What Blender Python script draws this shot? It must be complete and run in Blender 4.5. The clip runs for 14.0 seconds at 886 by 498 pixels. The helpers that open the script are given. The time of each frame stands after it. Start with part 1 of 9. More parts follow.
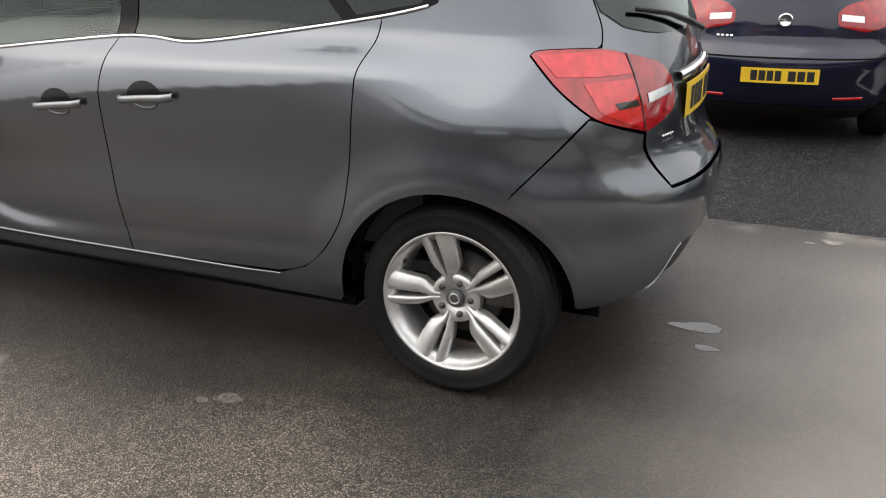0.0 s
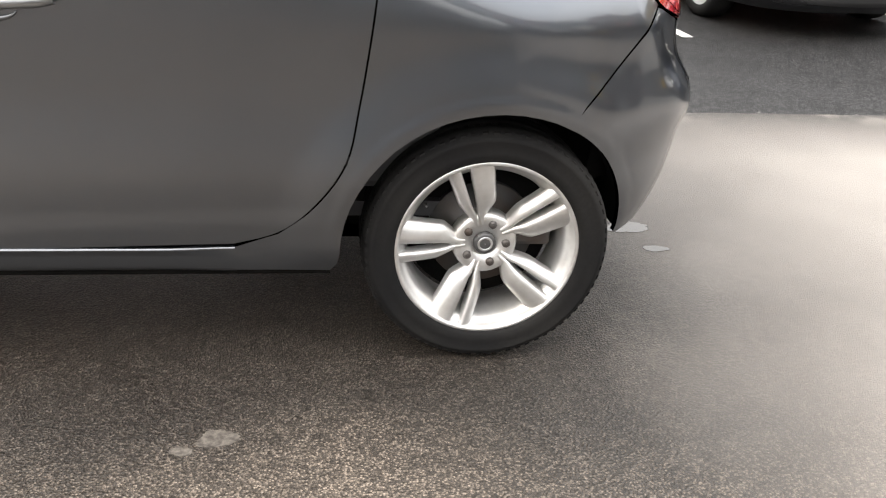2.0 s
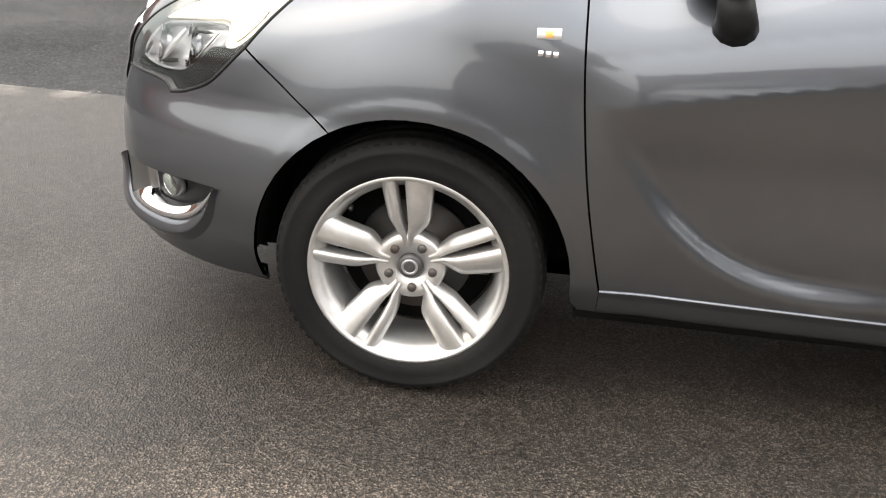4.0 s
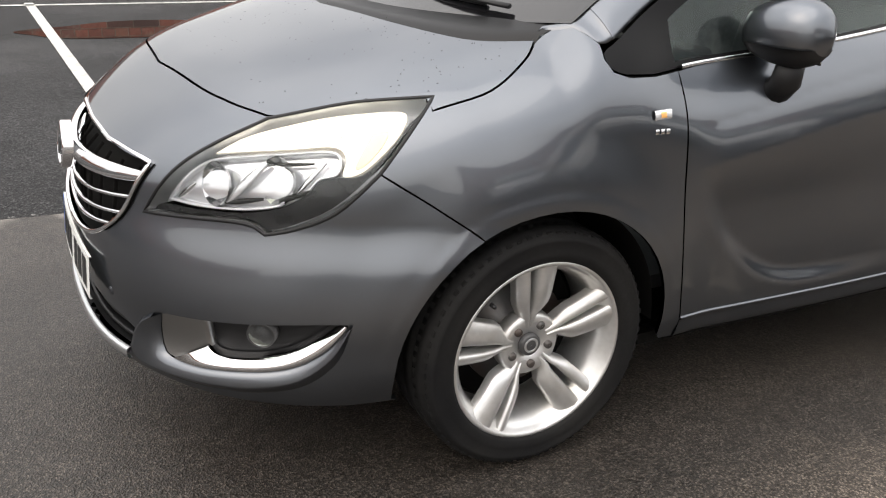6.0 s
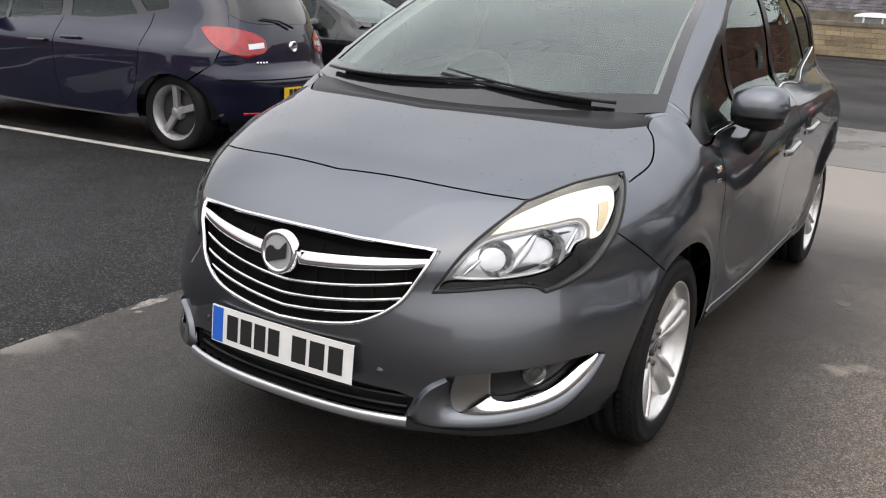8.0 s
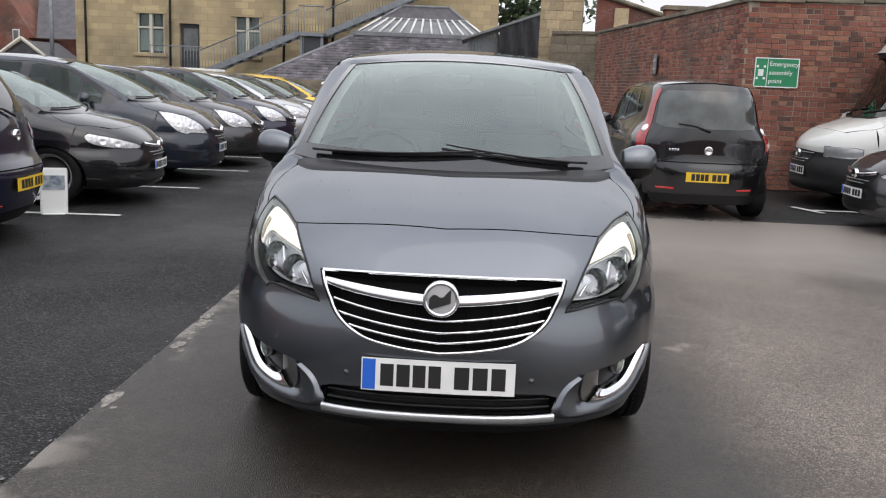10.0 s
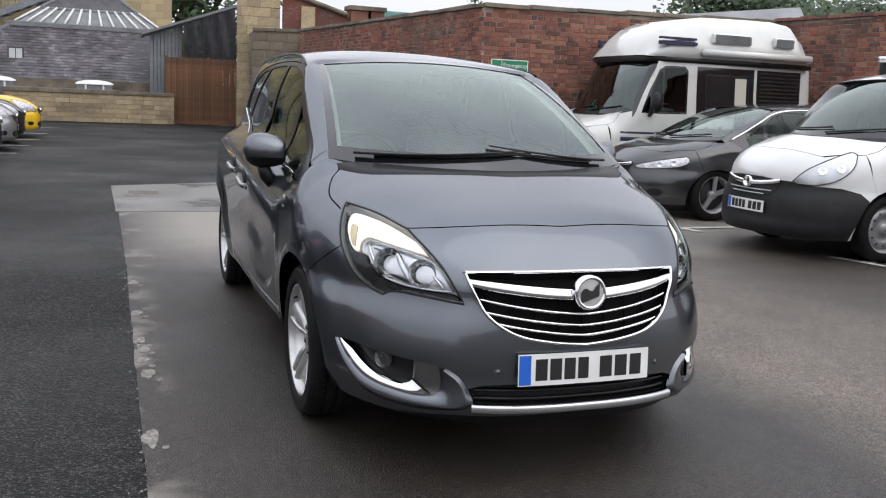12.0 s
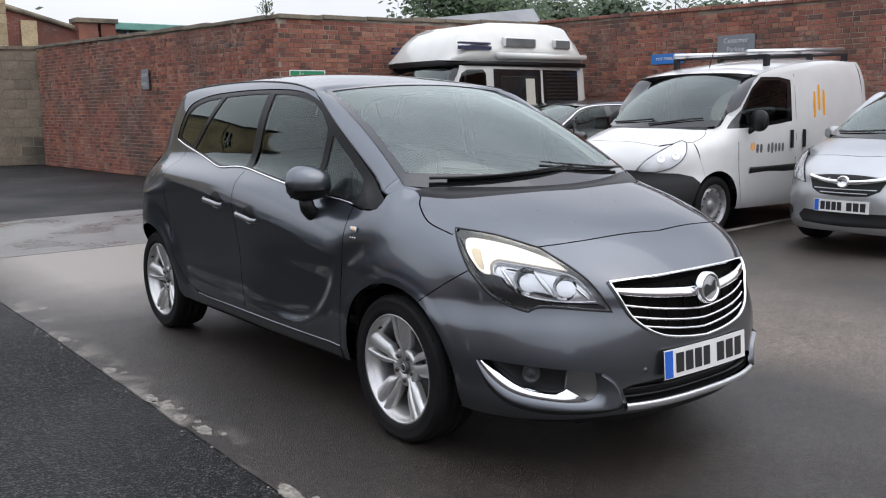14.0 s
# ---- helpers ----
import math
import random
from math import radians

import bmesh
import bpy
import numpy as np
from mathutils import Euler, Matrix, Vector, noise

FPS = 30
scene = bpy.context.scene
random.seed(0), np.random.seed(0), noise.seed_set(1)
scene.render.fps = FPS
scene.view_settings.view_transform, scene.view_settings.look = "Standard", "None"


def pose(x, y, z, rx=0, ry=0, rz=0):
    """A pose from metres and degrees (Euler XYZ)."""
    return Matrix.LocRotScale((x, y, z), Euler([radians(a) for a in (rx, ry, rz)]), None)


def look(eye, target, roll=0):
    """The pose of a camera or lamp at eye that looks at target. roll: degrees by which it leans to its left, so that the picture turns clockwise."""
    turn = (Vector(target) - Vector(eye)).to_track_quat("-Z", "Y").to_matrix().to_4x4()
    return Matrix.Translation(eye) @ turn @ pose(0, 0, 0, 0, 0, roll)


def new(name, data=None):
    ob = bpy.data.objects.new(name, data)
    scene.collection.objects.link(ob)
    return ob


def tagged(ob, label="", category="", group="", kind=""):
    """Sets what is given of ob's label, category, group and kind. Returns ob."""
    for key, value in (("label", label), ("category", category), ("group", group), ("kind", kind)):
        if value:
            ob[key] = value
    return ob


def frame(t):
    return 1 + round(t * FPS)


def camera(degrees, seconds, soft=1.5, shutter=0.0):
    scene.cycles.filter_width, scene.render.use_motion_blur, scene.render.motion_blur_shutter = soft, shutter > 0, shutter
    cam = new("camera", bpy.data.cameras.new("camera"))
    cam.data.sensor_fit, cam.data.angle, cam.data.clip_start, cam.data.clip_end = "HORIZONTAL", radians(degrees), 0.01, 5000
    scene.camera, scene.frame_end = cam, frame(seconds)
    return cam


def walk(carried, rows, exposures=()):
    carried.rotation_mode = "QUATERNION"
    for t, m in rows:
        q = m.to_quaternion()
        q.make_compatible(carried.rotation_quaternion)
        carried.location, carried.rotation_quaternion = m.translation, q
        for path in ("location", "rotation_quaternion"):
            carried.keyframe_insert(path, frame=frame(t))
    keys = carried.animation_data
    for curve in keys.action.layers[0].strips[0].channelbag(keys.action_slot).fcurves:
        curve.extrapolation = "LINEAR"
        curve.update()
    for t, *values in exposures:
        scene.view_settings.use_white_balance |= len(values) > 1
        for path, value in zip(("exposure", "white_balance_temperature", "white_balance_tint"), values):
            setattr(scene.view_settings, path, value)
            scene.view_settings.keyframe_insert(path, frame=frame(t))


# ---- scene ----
from mathutils import geometry

cam = camera(52.5, 14.0, soft=1.15)
PATH = [
    (0, (3.261, 2.342, 1.416), (1.526, 1.596, 0.756), -0.1),
    (0.5, (3.131, 1.946, 1.357), (1.362, 1.427, 0.58), -0.1),
    (1, (2.986, 1.613, 1.321), (1.184, 1.375, 0.487), 0.2),
    (1.5, (2.922, 1.253, 1.319), (1.119, 1.276, 0.455), 1.2),
    (2, (2.842, 0.907, 1.277), (1.053, 1.176, 0.423), 3.5),
    (2.5, (2.903, 0.534, 1.22), (1.066, 0.774, 0.468), 3.1),
    (3, (2.829, -0.206, 1.326), (1.011, -0.007, 0.517), 5.3),
    (3.5, (2.692, -0.671, 1.312), (0.89, -0.751, 0.448), 4.3),
    (4, (2.67, -1.037, 1.213), (0.856, -1.24, 0.396), 3.5),
    (4.2, (2.612, -1.199, 1.219), (0.802, -1.336, 0.38), 3.3),
    (6.3, (2.317, -2.684, 1.385), (0.752, -1.676, 0.653), 2.8),
    (6.5, (2.232, -2.85, 1.398), (0.71, -1.771, 0.676), 3.0),
    (7, (2.077, -3.254, 1.407), (0.688, -2.0, 0.7), 2.8),
    (7.2, (2.01, -3.426, 1.421), (0.686, -2.09, 0.741), 2.8),
    (9.3, (0.625, -4.857, 1.403), (0.297, -2.926, 0.996), 2.9),
    (9.5, (0.478, -4.951, 1.395), (0.227, -3.006, 1.002), 2.6),
    (10, (0.08, -5.163, 1.401), (0.025, -3.197, 1.04), 2.4),
    (10.5, (-0.308, -5.203, 1.374), (-0.164, -3.237, 1.035), 2.5),
    (11, (-0.7, -5.218, 1.368), (-0.371, -3.275, 1.03), 2.7),
    (11.5, (-1.136, -5.146, 1.375), (-0.621, -3.242, 1.041), 2.7),
    (12, (-1.565, -4.963, 1.352), (-0.875, -3.115, 1.017), 2.6),
    (12.5, (-1.976, -4.832, 1.353), (-1.097, -3.067, 1.018), 2.0),
    (13, (-2.374, -4.654, 1.388), (-1.334, -2.979, 1.055), 1.3),
    (13.5, (-2.673, -4.422, 1.391), (-1.528, -2.816, 1.059), 0.1),
    (14, (-2.93, -4.325, 1.414), (-1.712, -2.771, 1.096), -0.7),
]
walk(cam, [(t, look(eye, target, roll)) for t, eye, target, roll in PATH],
     [(0.0, 0.50, 6900, 11), (1.5, 1.24, 7000, 11), (3.0, 1.46, 7100, 11), (4.2, 1.15, 7150, 11), (6.5, 0.55, 6950, 12), (9.5, 0.22, 6600, 13), (14.0, 0.20, 6300, 13)])

# ---- daylight: a bright overcast sky ----
world = bpy.data.worlds.new("overcast_sky")
scene.world = world
world.use_nodes = True
wt = world.node_tree
sky = wt.nodes.new("ShaderNodeTexSky")
sky.sky_type, sky.sun_disc = "NISHITA", False
sky.sun_elevation, sky.sun_rotation = radians(48), radians(150)
sky.air_density, sky.dust_density = 1.5, 4.0
cloud_noise = wt.nodes.new("ShaderNodeTexNoise")
cloud_noise.inputs["Scale"].default_value, cloud_noise.inputs["Detail"].default_value = 1.6, 5
cloud_noise.inputs["Roughness"].default_value = 0.55
sky_coord = wt.nodes.new("ShaderNodeTexCoord")
wt.links.new(sky_coord.outputs["Generated"], cloud_noise.inputs["Vector"])
cloud_ramp = wt.nodes.new("ShaderNodeValToRGB")
cloud_ramp.color_ramp.elements[0].position, cloud_ramp.color_ramp.elements[0].color = 0.30, (6.4, 6.7, 7.2, 1)
cloud_ramp.color_ramp.elements[1].position, cloud_ramp.color_ramp.elements[1].color = 0.70, (10.5, 10.7, 11.0, 1)
wt.links.new(cloud_noise.outputs["Fac"], cloud_ramp.inputs["Fac"])
cover = wt.nodes.new("ShaderNodeMix")
cover.data_type = "RGBA"
cover.inputs["Factor"].default_value = 0.88
wt.links.new(sky.outputs["Color"], cover.inputs["A"])
wt.links.new(cloud_ramp.outputs["Color"], cover.inputs["B"])
# an overcast sky is brighter overhead than at the horizon
axes = wt.nodes.new("ShaderNodeSeparateXYZ")
wt.links.new(sky_coord.outputs["Generated"], axes.inputs["Vector"])
rise = wt.nodes.new("ShaderNodeMapRange")
rise.inputs["To Min"].default_value, rise.inputs["To Max"].default_value = 0.84, 1.80
wt.links.new(axes.outputs["Z"], rise.inputs["Value"])
dome = wt.nodes.new("ShaderNodeVectorMath")
dome.operation = "SCALE"
wt.links.new(cover.outputs["Result"], dome.inputs["Vector"])
wt.links.new(rise.outputs["Result"], dome.inputs["Scale"])
wt.links.new(dome.outputs["Vector"], wt.nodes["Background"].inputs["Color"])
wt.nodes["Background"].inputs["Strength"].default_value = 0.112
sun = new("sun", bpy.data.lights.new("sun", "SUN"))
sun.data.energy, sun.data.angle, sun.data.color = 0.6, radians(70), (1.0, 0.97, 0.93)
sun.matrix_world = look((0, 0, 30), (-9, 14, 0))

# ---- materials ----
def material(name, colour=(0.5, 0.5, 0.5), rough=0.5, metal=0.0, coat=0.0, second=None, scale=8.0, grain=0.0, grain_scale=200.0, bump=0.0, specular=0.5, rough_to=None, vary=0.0):
    """A principled surface whose colour and gloss wander at two scales, with a fine relief."""
    m = bpy.data.materials.new(name)
    m.use_nodes = True
    t = m.node_tree
    b = t.nodes["Principled BSDF"]
    b.inputs["Base Color"].default_value = (*colour, 1)
    b.inputs["Roughness"].default_value, b.inputs["Metallic"].default_value = rough, metal
    b.inputs["Coat Weight"].default_value, b.inputs["Coat Roughness"].default_value = coat, 0.03
    b.inputs["Specular IOR Level"].default_value = specular
    where = t.nodes.new("ShaderNodeTexCoord").outputs["Object"]
    out = None
    if second or vary:
        broad = noise_node(t, where, scale, 6)
        mix = t.nodes.new("ShaderNodeMix")
        mix.data_type = "RGBA"
        t.links.new(ramp_node(t, broad, 0.35, 0.65), mix.inputs["Factor"])
        mix.inputs["A"].default_value, mix.inputs["B"].default_value = (*colour, 1), (*(second or colour), 1)
        out = mix.outputs["Result"]
        if rough_to is not None:
            r = t.nodes.new("ShaderNodeMapRange")
            t.links.new(ramp_node(t, broad, 0.4, 0.6), r.inputs["Value"])
            r.inputs["To Min"].default_value, r.inputs["To Max"].default_value = rough, rough_to
            t.links.new(r.outputs["Result"], b.inputs["Roughness"])
    if vary:
        info = t.nodes.new("ShaderNodeObjectInfo").outputs["Random"]
        hsv = t.nodes.new("ShaderNodeHueSaturation")
        r = t.nodes.new("ShaderNodeMapRange")
        t.links.new(info, r.inputs["Value"])
        r.inputs["To Min"].default_value, r.inputs["To Max"].default_value = 1 - vary, 1 + vary
        t.links.new(r.outputs["Result"], hsv.inputs["Value"])
        t.links.new(out, hsv.inputs["Color"])
        out = hsv.outputs["Color"]
    if grain:
        fine = noise_node(t, where, grain_scale, 3)
        mix = t.nodes.new("ShaderNodeMix")
        mix.data_type, mix.blend_type = "RGBA", "OVERLAY"
        mix.inputs["Factor"].default_value = grain
        if out:
            t.links.new(out, mix.inputs["A"])
        else:
            mix.inputs["A"].default_value = (*colour, 1)
        t.links.new(fine, mix.inputs["B"])
        out = mix.outputs["Result"]
    if out:
        t.links.new(out, b.inputs["Base Color"])
    if bump:
        rise = t.nodes.new("ShaderNodeBump")
        rise.inputs["Strength"].default_value, rise.inputs["Distance"].default_value = min(1.0, bump * 100), min(bump, 0.02)
        t.links.new(noise_node(t, where, grain_scale, 3), rise.inputs["Height"])
        t.links.new(rise.outputs["Normal"], b.inputs["Normal"])
    return m


def noise_node(t, where, scale, detail):
    n = t.nodes.new("ShaderNodeTexNoise")
    n.inputs["Scale"].default_value, n.inputs["Detail"].default_value = scale, detail
    t.links.new(where, n.inputs["Vector"])
    return n.outputs["Fac"]


def ramp_node(t, value, low, high):
    n = t.nodes.new("ShaderNodeMapRange")
    n.inputs["From Min"].default_value, n.inputs["From Max"].default_value = low, high
    t.links.new(value, n.inputs["Value"])
    return n.outputs["Result"]


def glass(name, tint, gloss_rough=0.0, ior=1.5):
    """A thin pane: what lies behind shows through its tint, and it mirrors more towards grazing."""
    m = bpy.data.materials.new(name)
    m.use_nodes = True
    t = m.node_tree
    t.nodes.remove(t.nodes["Principled BSDF"])
    clear, gloss = t.nodes.new("ShaderNodeBsdfTransparent"), t.nodes.new("ShaderNodeBsdfGlossy")
    clear.inputs["Color"].default_value = (*tint, 1)
    gloss.inputs["Roughness"].default_value, gloss.inputs["Color"].default_value = gloss_rough, (0.90, 1.0, 0.965, 1)
    fresnel, mix = t.nodes.new("ShaderNodeFresnel"), t.nodes.new("ShaderNodeMixShader")
    fresnel.inputs["IOR"].default_value = ior
    t.links.new(fresnel.outputs["Fac"], mix.inputs["Fac"])
    t.links.new(clear.outputs["BSDF"], mix.inputs[1])
    t.links.new(gloss.outputs["BSDF"], mix.inputs[2])
    t.links.new(mix.outputs["Shader"], t.nodes["Material Output"].inputs["Surface"])
    return m


def paint(name, colour, metal=0.0, rough=0.4):
    """Clear-coated body paint with a little orange peel and road film."""
    m = material(name, colour, rough, metal, 1.0, tuple(c * 0.93 for c in colour), 3.0, 0.05, 900.0)
    t = m.node_tree
    b = t.nodes["Principled BSDF"]
    where = t.nodes.new("ShaderNodeTexCoord").outputs["Object"]
    b.inputs["Coat IOR"].default_value = 1.6
    b.inputs["Specular Tint"].default_value = (0.35, 0.36, 0.38, 1)
    peel = t.nodes.new("ShaderNodeBump")
    peel.inputs["Strength"].default_value, peel.inputs["Distance"].default_value = 0.05, 0.0015
    t.links.new(noise_node(t, where, 60.0, 1), peel.inputs["Height"])
    t.links.new(peel.outputs["Normal"], b.inputs["Coat Normal"])
    film = t.nodes.new("ShaderNodeMapRange")
    t.links.new(noise_node(t, where, 5.0, 6), film.inputs["Value"])
    film.inputs["To Min"].default_value, film.inputs["To Max"].default_value = 0.015, 0.07
    t.links.new(film.outputs["Result"], b.inputs["Coat Roughness"])
    return m


def lit(name, colour, strength):
    m = material(name, colour, 0.3)
    b = m.node_tree.nodes["Principled BSDF"]
    b.inputs["Emission Color"].default_value, b.inputs["Emission Strength"].default_value = (*colour, 1), strength
    return m


def wet_tarmac(name, colour, stone, wet_low, wet_high, wet_scale, coarse, chip_low=0.45, gloss=0.55, relief=0.004, joint=None, pit=0.22):
    """Chippings bound in tar, wet in patches."""
    m = bpy.data.materials.new(name)
    m.use_nodes = True
    t = m.node_tree
    b = t.nodes["Principled BSDF"]
    where = t.nodes.new("ShaderNodeTexCoord").outputs["Object"]
    cells = t.nodes.new("ShaderNodeTexVoronoi")
    cells.inputs["Scale"].default_value = coarse
    t.links.new(where, cells.inputs["Vector"])
    pick = t.nodes.new("ShaderNodeSeparateColor")
    t.links.new(cells.outputs["Color"], pick.inputs["Color"])
    mix = t.nodes.new("ShaderNodeMix")
    mix.data_type = "RGBA"
    mix.inputs["A"].default_value, mix.inputs["B"].default_value = (*colour, 1), (*stone, 1)
    t.links.new(ramp_node(t, pick.outputs["Red"], chip_low, 1.0), mix.inputs["Factor"])
    # dark binder between the chippings
    pits = t.nodes.new("ShaderNodeMapRange")
    t.links.new(cells.outputs["Distance"], pits.inputs["Value"])
    pits.inputs["From Min"].default_value, pits.inputs["From Max"].default_value = 0.22, 0.62
    pits.inputs["To Min"].default_value, pits.inputs["To Max"].default_value = 1.30, pit
    bound = t.nodes.new("ShaderNodeMix")
    bound.data_type, bound.blend_type = "RGBA", "MULTIPLY"
    bound.inputs["Factor"].default_value = 1.0
    t.links.new(mix.outputs["Result"], bound.inputs["A"])
    t.links.new(pits.outputs["Result"], bound.inputs["B"])
    stain = t.nodes.new("ShaderNodeMix")
    stain.data_type, stain.blend_type = "RGBA", "MULTIPLY"
    stain.inputs["Factor"].default_value = 0.75
    shade = t.nodes.new("ShaderNodeMapRange")
    t.links.new(noise_node(t, where, 0.9, 8), shade.inputs["Value"])
    shade.inputs["From Min"].default_value, shade.inputs["From Max"].default_value = 0.3, 0.7
    shade.inputs["To Min"].default_value, shade.inputs["To Max"].default_value = 0.62, 1.25
    t.links.new(bound.outputs["Result"], stain.inputs["A"])
    t.links.new(shade.outputs["Result"], stain.inputs["B"])
    # mottling the size of a hand, where chippings have sunk or the binder shows
    blotch = t.nodes.new("ShaderNodeMapRange")
    t.links.new(noise_node(t, where, 17.0, 8), blotch.inputs["Value"])
    blotch.inputs["From Min"].default_value, blotch.inputs["From Max"].default_value = 0.36, 0.64
    blotch.inputs["To Min"].default_value, blotch.inputs["To Max"].default_value = 0.80, 1.14
    fleck = t.nodes.new("ShaderNodeMix")
    fleck.data_type, fleck.blend_type = "RGBA", "MULTIPLY"
    fleck.inputs["Factor"].default_value = 0.8
    t.links.new(stain.outputs["Result"], fleck.inputs["A"])
    t.links.new(blotch.outputs["Result"], fleck.inputs["B"])
    result = fleck.outputs["Result"]
    if joint is not None:
        # pale crumbled dressing trodden in along the joint, and a few dried spills
        axes = t.nodes.new("ShaderNodeSeparateXYZ")
        t.links.new(where, axes.inputs["Vector"])
        near = t.nodes.new("ShaderNodeMapRange")
        t.links.new(axes.outputs["X"], near.inputs["Value"])
        near.inputs["From Min"].default_value, near.inputs["From Max"].default_value = joint + 0.20, joint
        patch = t.nodes.new("ShaderNodeMath")
        patch.operation = "MULTIPLY"
        t.links.new(near.outputs["Result"], patch.inputs[0])
        t.links.new(ramp_node(t, noise_node(t, where, 3.2, 7), 0.50, 0.60), patch.inputs[1])
        spill = t.nodes.new("ShaderNodeMath")
        spill.operation = "MAXIMUM"
        t.links.new(patch.outputs["Value"], spill.inputs[0])
        t.links.new(ramp_node(t, noise_node(t, where, 1.1, 9), 0.70, 0.78), spill.inputs[1])
        pale = t.nodes.new("ShaderNodeMix")
        pale.data_type = "RGBA"
        t.links.new(spill.outputs["Value"], pale.inputs["Factor"])
        t.links.new(result, pale.inputs["A"])
        pale.inputs["B"].default_value = (0.20, 0.182, 0.158, 1)
        result = pale.outputs["Result"]
        # brighter band beside the car: open sky light and wet sheen put into colour
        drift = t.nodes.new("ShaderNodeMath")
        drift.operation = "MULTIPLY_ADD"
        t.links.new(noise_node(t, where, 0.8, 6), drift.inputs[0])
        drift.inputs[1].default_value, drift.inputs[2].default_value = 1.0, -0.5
        band_x = t.nodes.new("ShaderNodeMath")
        band_x.operation = "ADD"
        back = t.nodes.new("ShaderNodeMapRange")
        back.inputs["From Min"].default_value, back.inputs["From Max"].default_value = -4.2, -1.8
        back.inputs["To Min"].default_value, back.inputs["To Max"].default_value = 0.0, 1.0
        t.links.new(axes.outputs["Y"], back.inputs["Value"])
        t.links.new(axes.outputs["X"], band_x.inputs[0])
        t.links.new(drift.outputs["Value"], band_x.inputs[1])
        lit_band = t.nodes.new("ShaderNodeMix")
        lit_band.data_type, lit_band.blend_type = "RGBA", "MULTIPLY"
        lit_band.inputs["B"].default_value = (3.7, 3.56, 3.35, 1)
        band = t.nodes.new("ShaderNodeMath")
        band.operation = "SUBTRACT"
        t.links.new(ramp_node(t, band_x.outputs["Value"], 1.05, 1.75), band.inputs[0])
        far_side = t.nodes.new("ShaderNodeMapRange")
        t.links.new(band_x.outputs["Value"], far_side.inputs["Value"])
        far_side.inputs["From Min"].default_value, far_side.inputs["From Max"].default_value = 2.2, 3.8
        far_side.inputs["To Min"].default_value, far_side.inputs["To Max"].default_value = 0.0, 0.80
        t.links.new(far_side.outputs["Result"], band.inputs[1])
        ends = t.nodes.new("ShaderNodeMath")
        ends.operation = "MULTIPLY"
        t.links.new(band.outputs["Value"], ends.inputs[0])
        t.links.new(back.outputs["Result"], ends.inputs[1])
        t.links.new(ends.outputs["Value"], lit_band.inputs["Factor"])
        t.links.new(result, lit_band.inputs["A"])
        result = lit_band.outputs["Result"]
        # worn smooth towards the slab, with a paler colour there
        worn = t.nodes.new("ShaderNodeMath")
        worn.operation = "ADD"
        shift = t.nodes.new("ShaderNodeMath")
        shift.operation = "MULTIPLY_ADD"
        t.links.new(noise_node(t, where, 1.3, 5), shift.inputs[0])
        shift.inputs[1].default_value, shift.inputs[2].default_value = 1.1, -0.55
        t.links.new(axes.outputs["Y"], worn.inputs[0])
        t.links.new(shift.outputs["Value"], worn.inputs[1])
        side = t.nodes.new("ShaderNodeMath")
        side.operation = "MULTIPLY"
        t.links.new(ramp_node(t, worn.outputs["Value"], 1.7, 3.3), side.inputs[0])
        t.links.new(ramp_node(t, axes.outputs["X"], -1.5, -0.8), side.inputs[1])
        smooth_part = side.outputs["Value"]
        slab_tone = t.nodes.new("ShaderNodeMix")
        slab_tone.data_type = "RGBA"
        t.links.new(smooth_part, slab_tone.inputs["Factor"])
        t.links.new(result, slab_tone.inputs["A"])
        slab_tone.inputs["B"].default_value = (0.245, 0.220, 0.196, 1)
        result = slab_tone.outputs["Result"]
    t.links.new(result, b.inputs["Base Color"])
    wet = t.nodes.new("ShaderNodeMapRange")
    t.links.new(noise_node(t, where, wet_scale, 5), wet.inputs["Value"])
    wet.inputs["From Min"].default_value, wet.inputs["From Max"].default_value = 0.35, 0.65
    wet.inputs["To Min"].default_value, wet.inputs["To Max"].default_value = wet_low, wet_high
    gloss_value = wet.outputs["Result"]
    if joint is not None:
        film = t.nodes.new("ShaderNodeMix")
        t.links.new(smooth_part, film.inputs["Factor"])
        t.links.new(gloss_value, film.inputs["A"])
        film.inputs["B"].default_value = 0.32
        gloss_value = film.outputs["Result"]
    t.links.new(gloss_value, b.inputs["Roughness"])
    b.inputs["Specular IOR Level"].default_value = gloss
    rise = t.nodes.new("ShaderNodeBump")
    rise.inputs["Strength"].default_value, rise.inputs["Distance"].default_value = 0.7, relief
    t.links.new(cells.outputs["Distance"], rise.inputs["Height"])
    if joint is not None:
        calm = t.nodes.new("ShaderNodeMapRange")
        t.links.new(smooth_part, calm.inputs["Value"])
        calm.inputs["To Min"].default_value, calm.inputs["To Max"].default_value = 0.7, 0.22
        t.links.new(calm.outputs["Result"], rise.inputs["Strength"])
    t.links.new(rise.outputs["Normal"], b.inputs["Normal"])
    return m


GREY_PAINT = paint("grey_metallic_paint", (0.134, 0.146, 0.165), 1.0, 0.34)
BLACK_TRIM = material("black_plastic", (0.008, 0.008, 0.0088), 0.45, specular=0.35, grain=0.2, grain_scale=400, bump=0.0004)
GLOSS_BLACK = material("gloss_black_trim", (0.008, 0.008, 0.009), 0.12, coat=0.6)
UNDERSIDE = material("dark_underside", (0.004, 0.004, 0.004), 0.9, specular=0.1, second=(0.008, 0.0075, 0.007), scale=5)
CHROME = material("chrome", (0.86, 0.86, 0.87), 0.06, 1.0, second=(0.80, 0.80, 0.82), scale=20)
SATIN = material("satin_silver", (0.62, 0.63, 0.64), 0.28, 0.9, second=(0.55, 0.56, 0.57), scale=14)
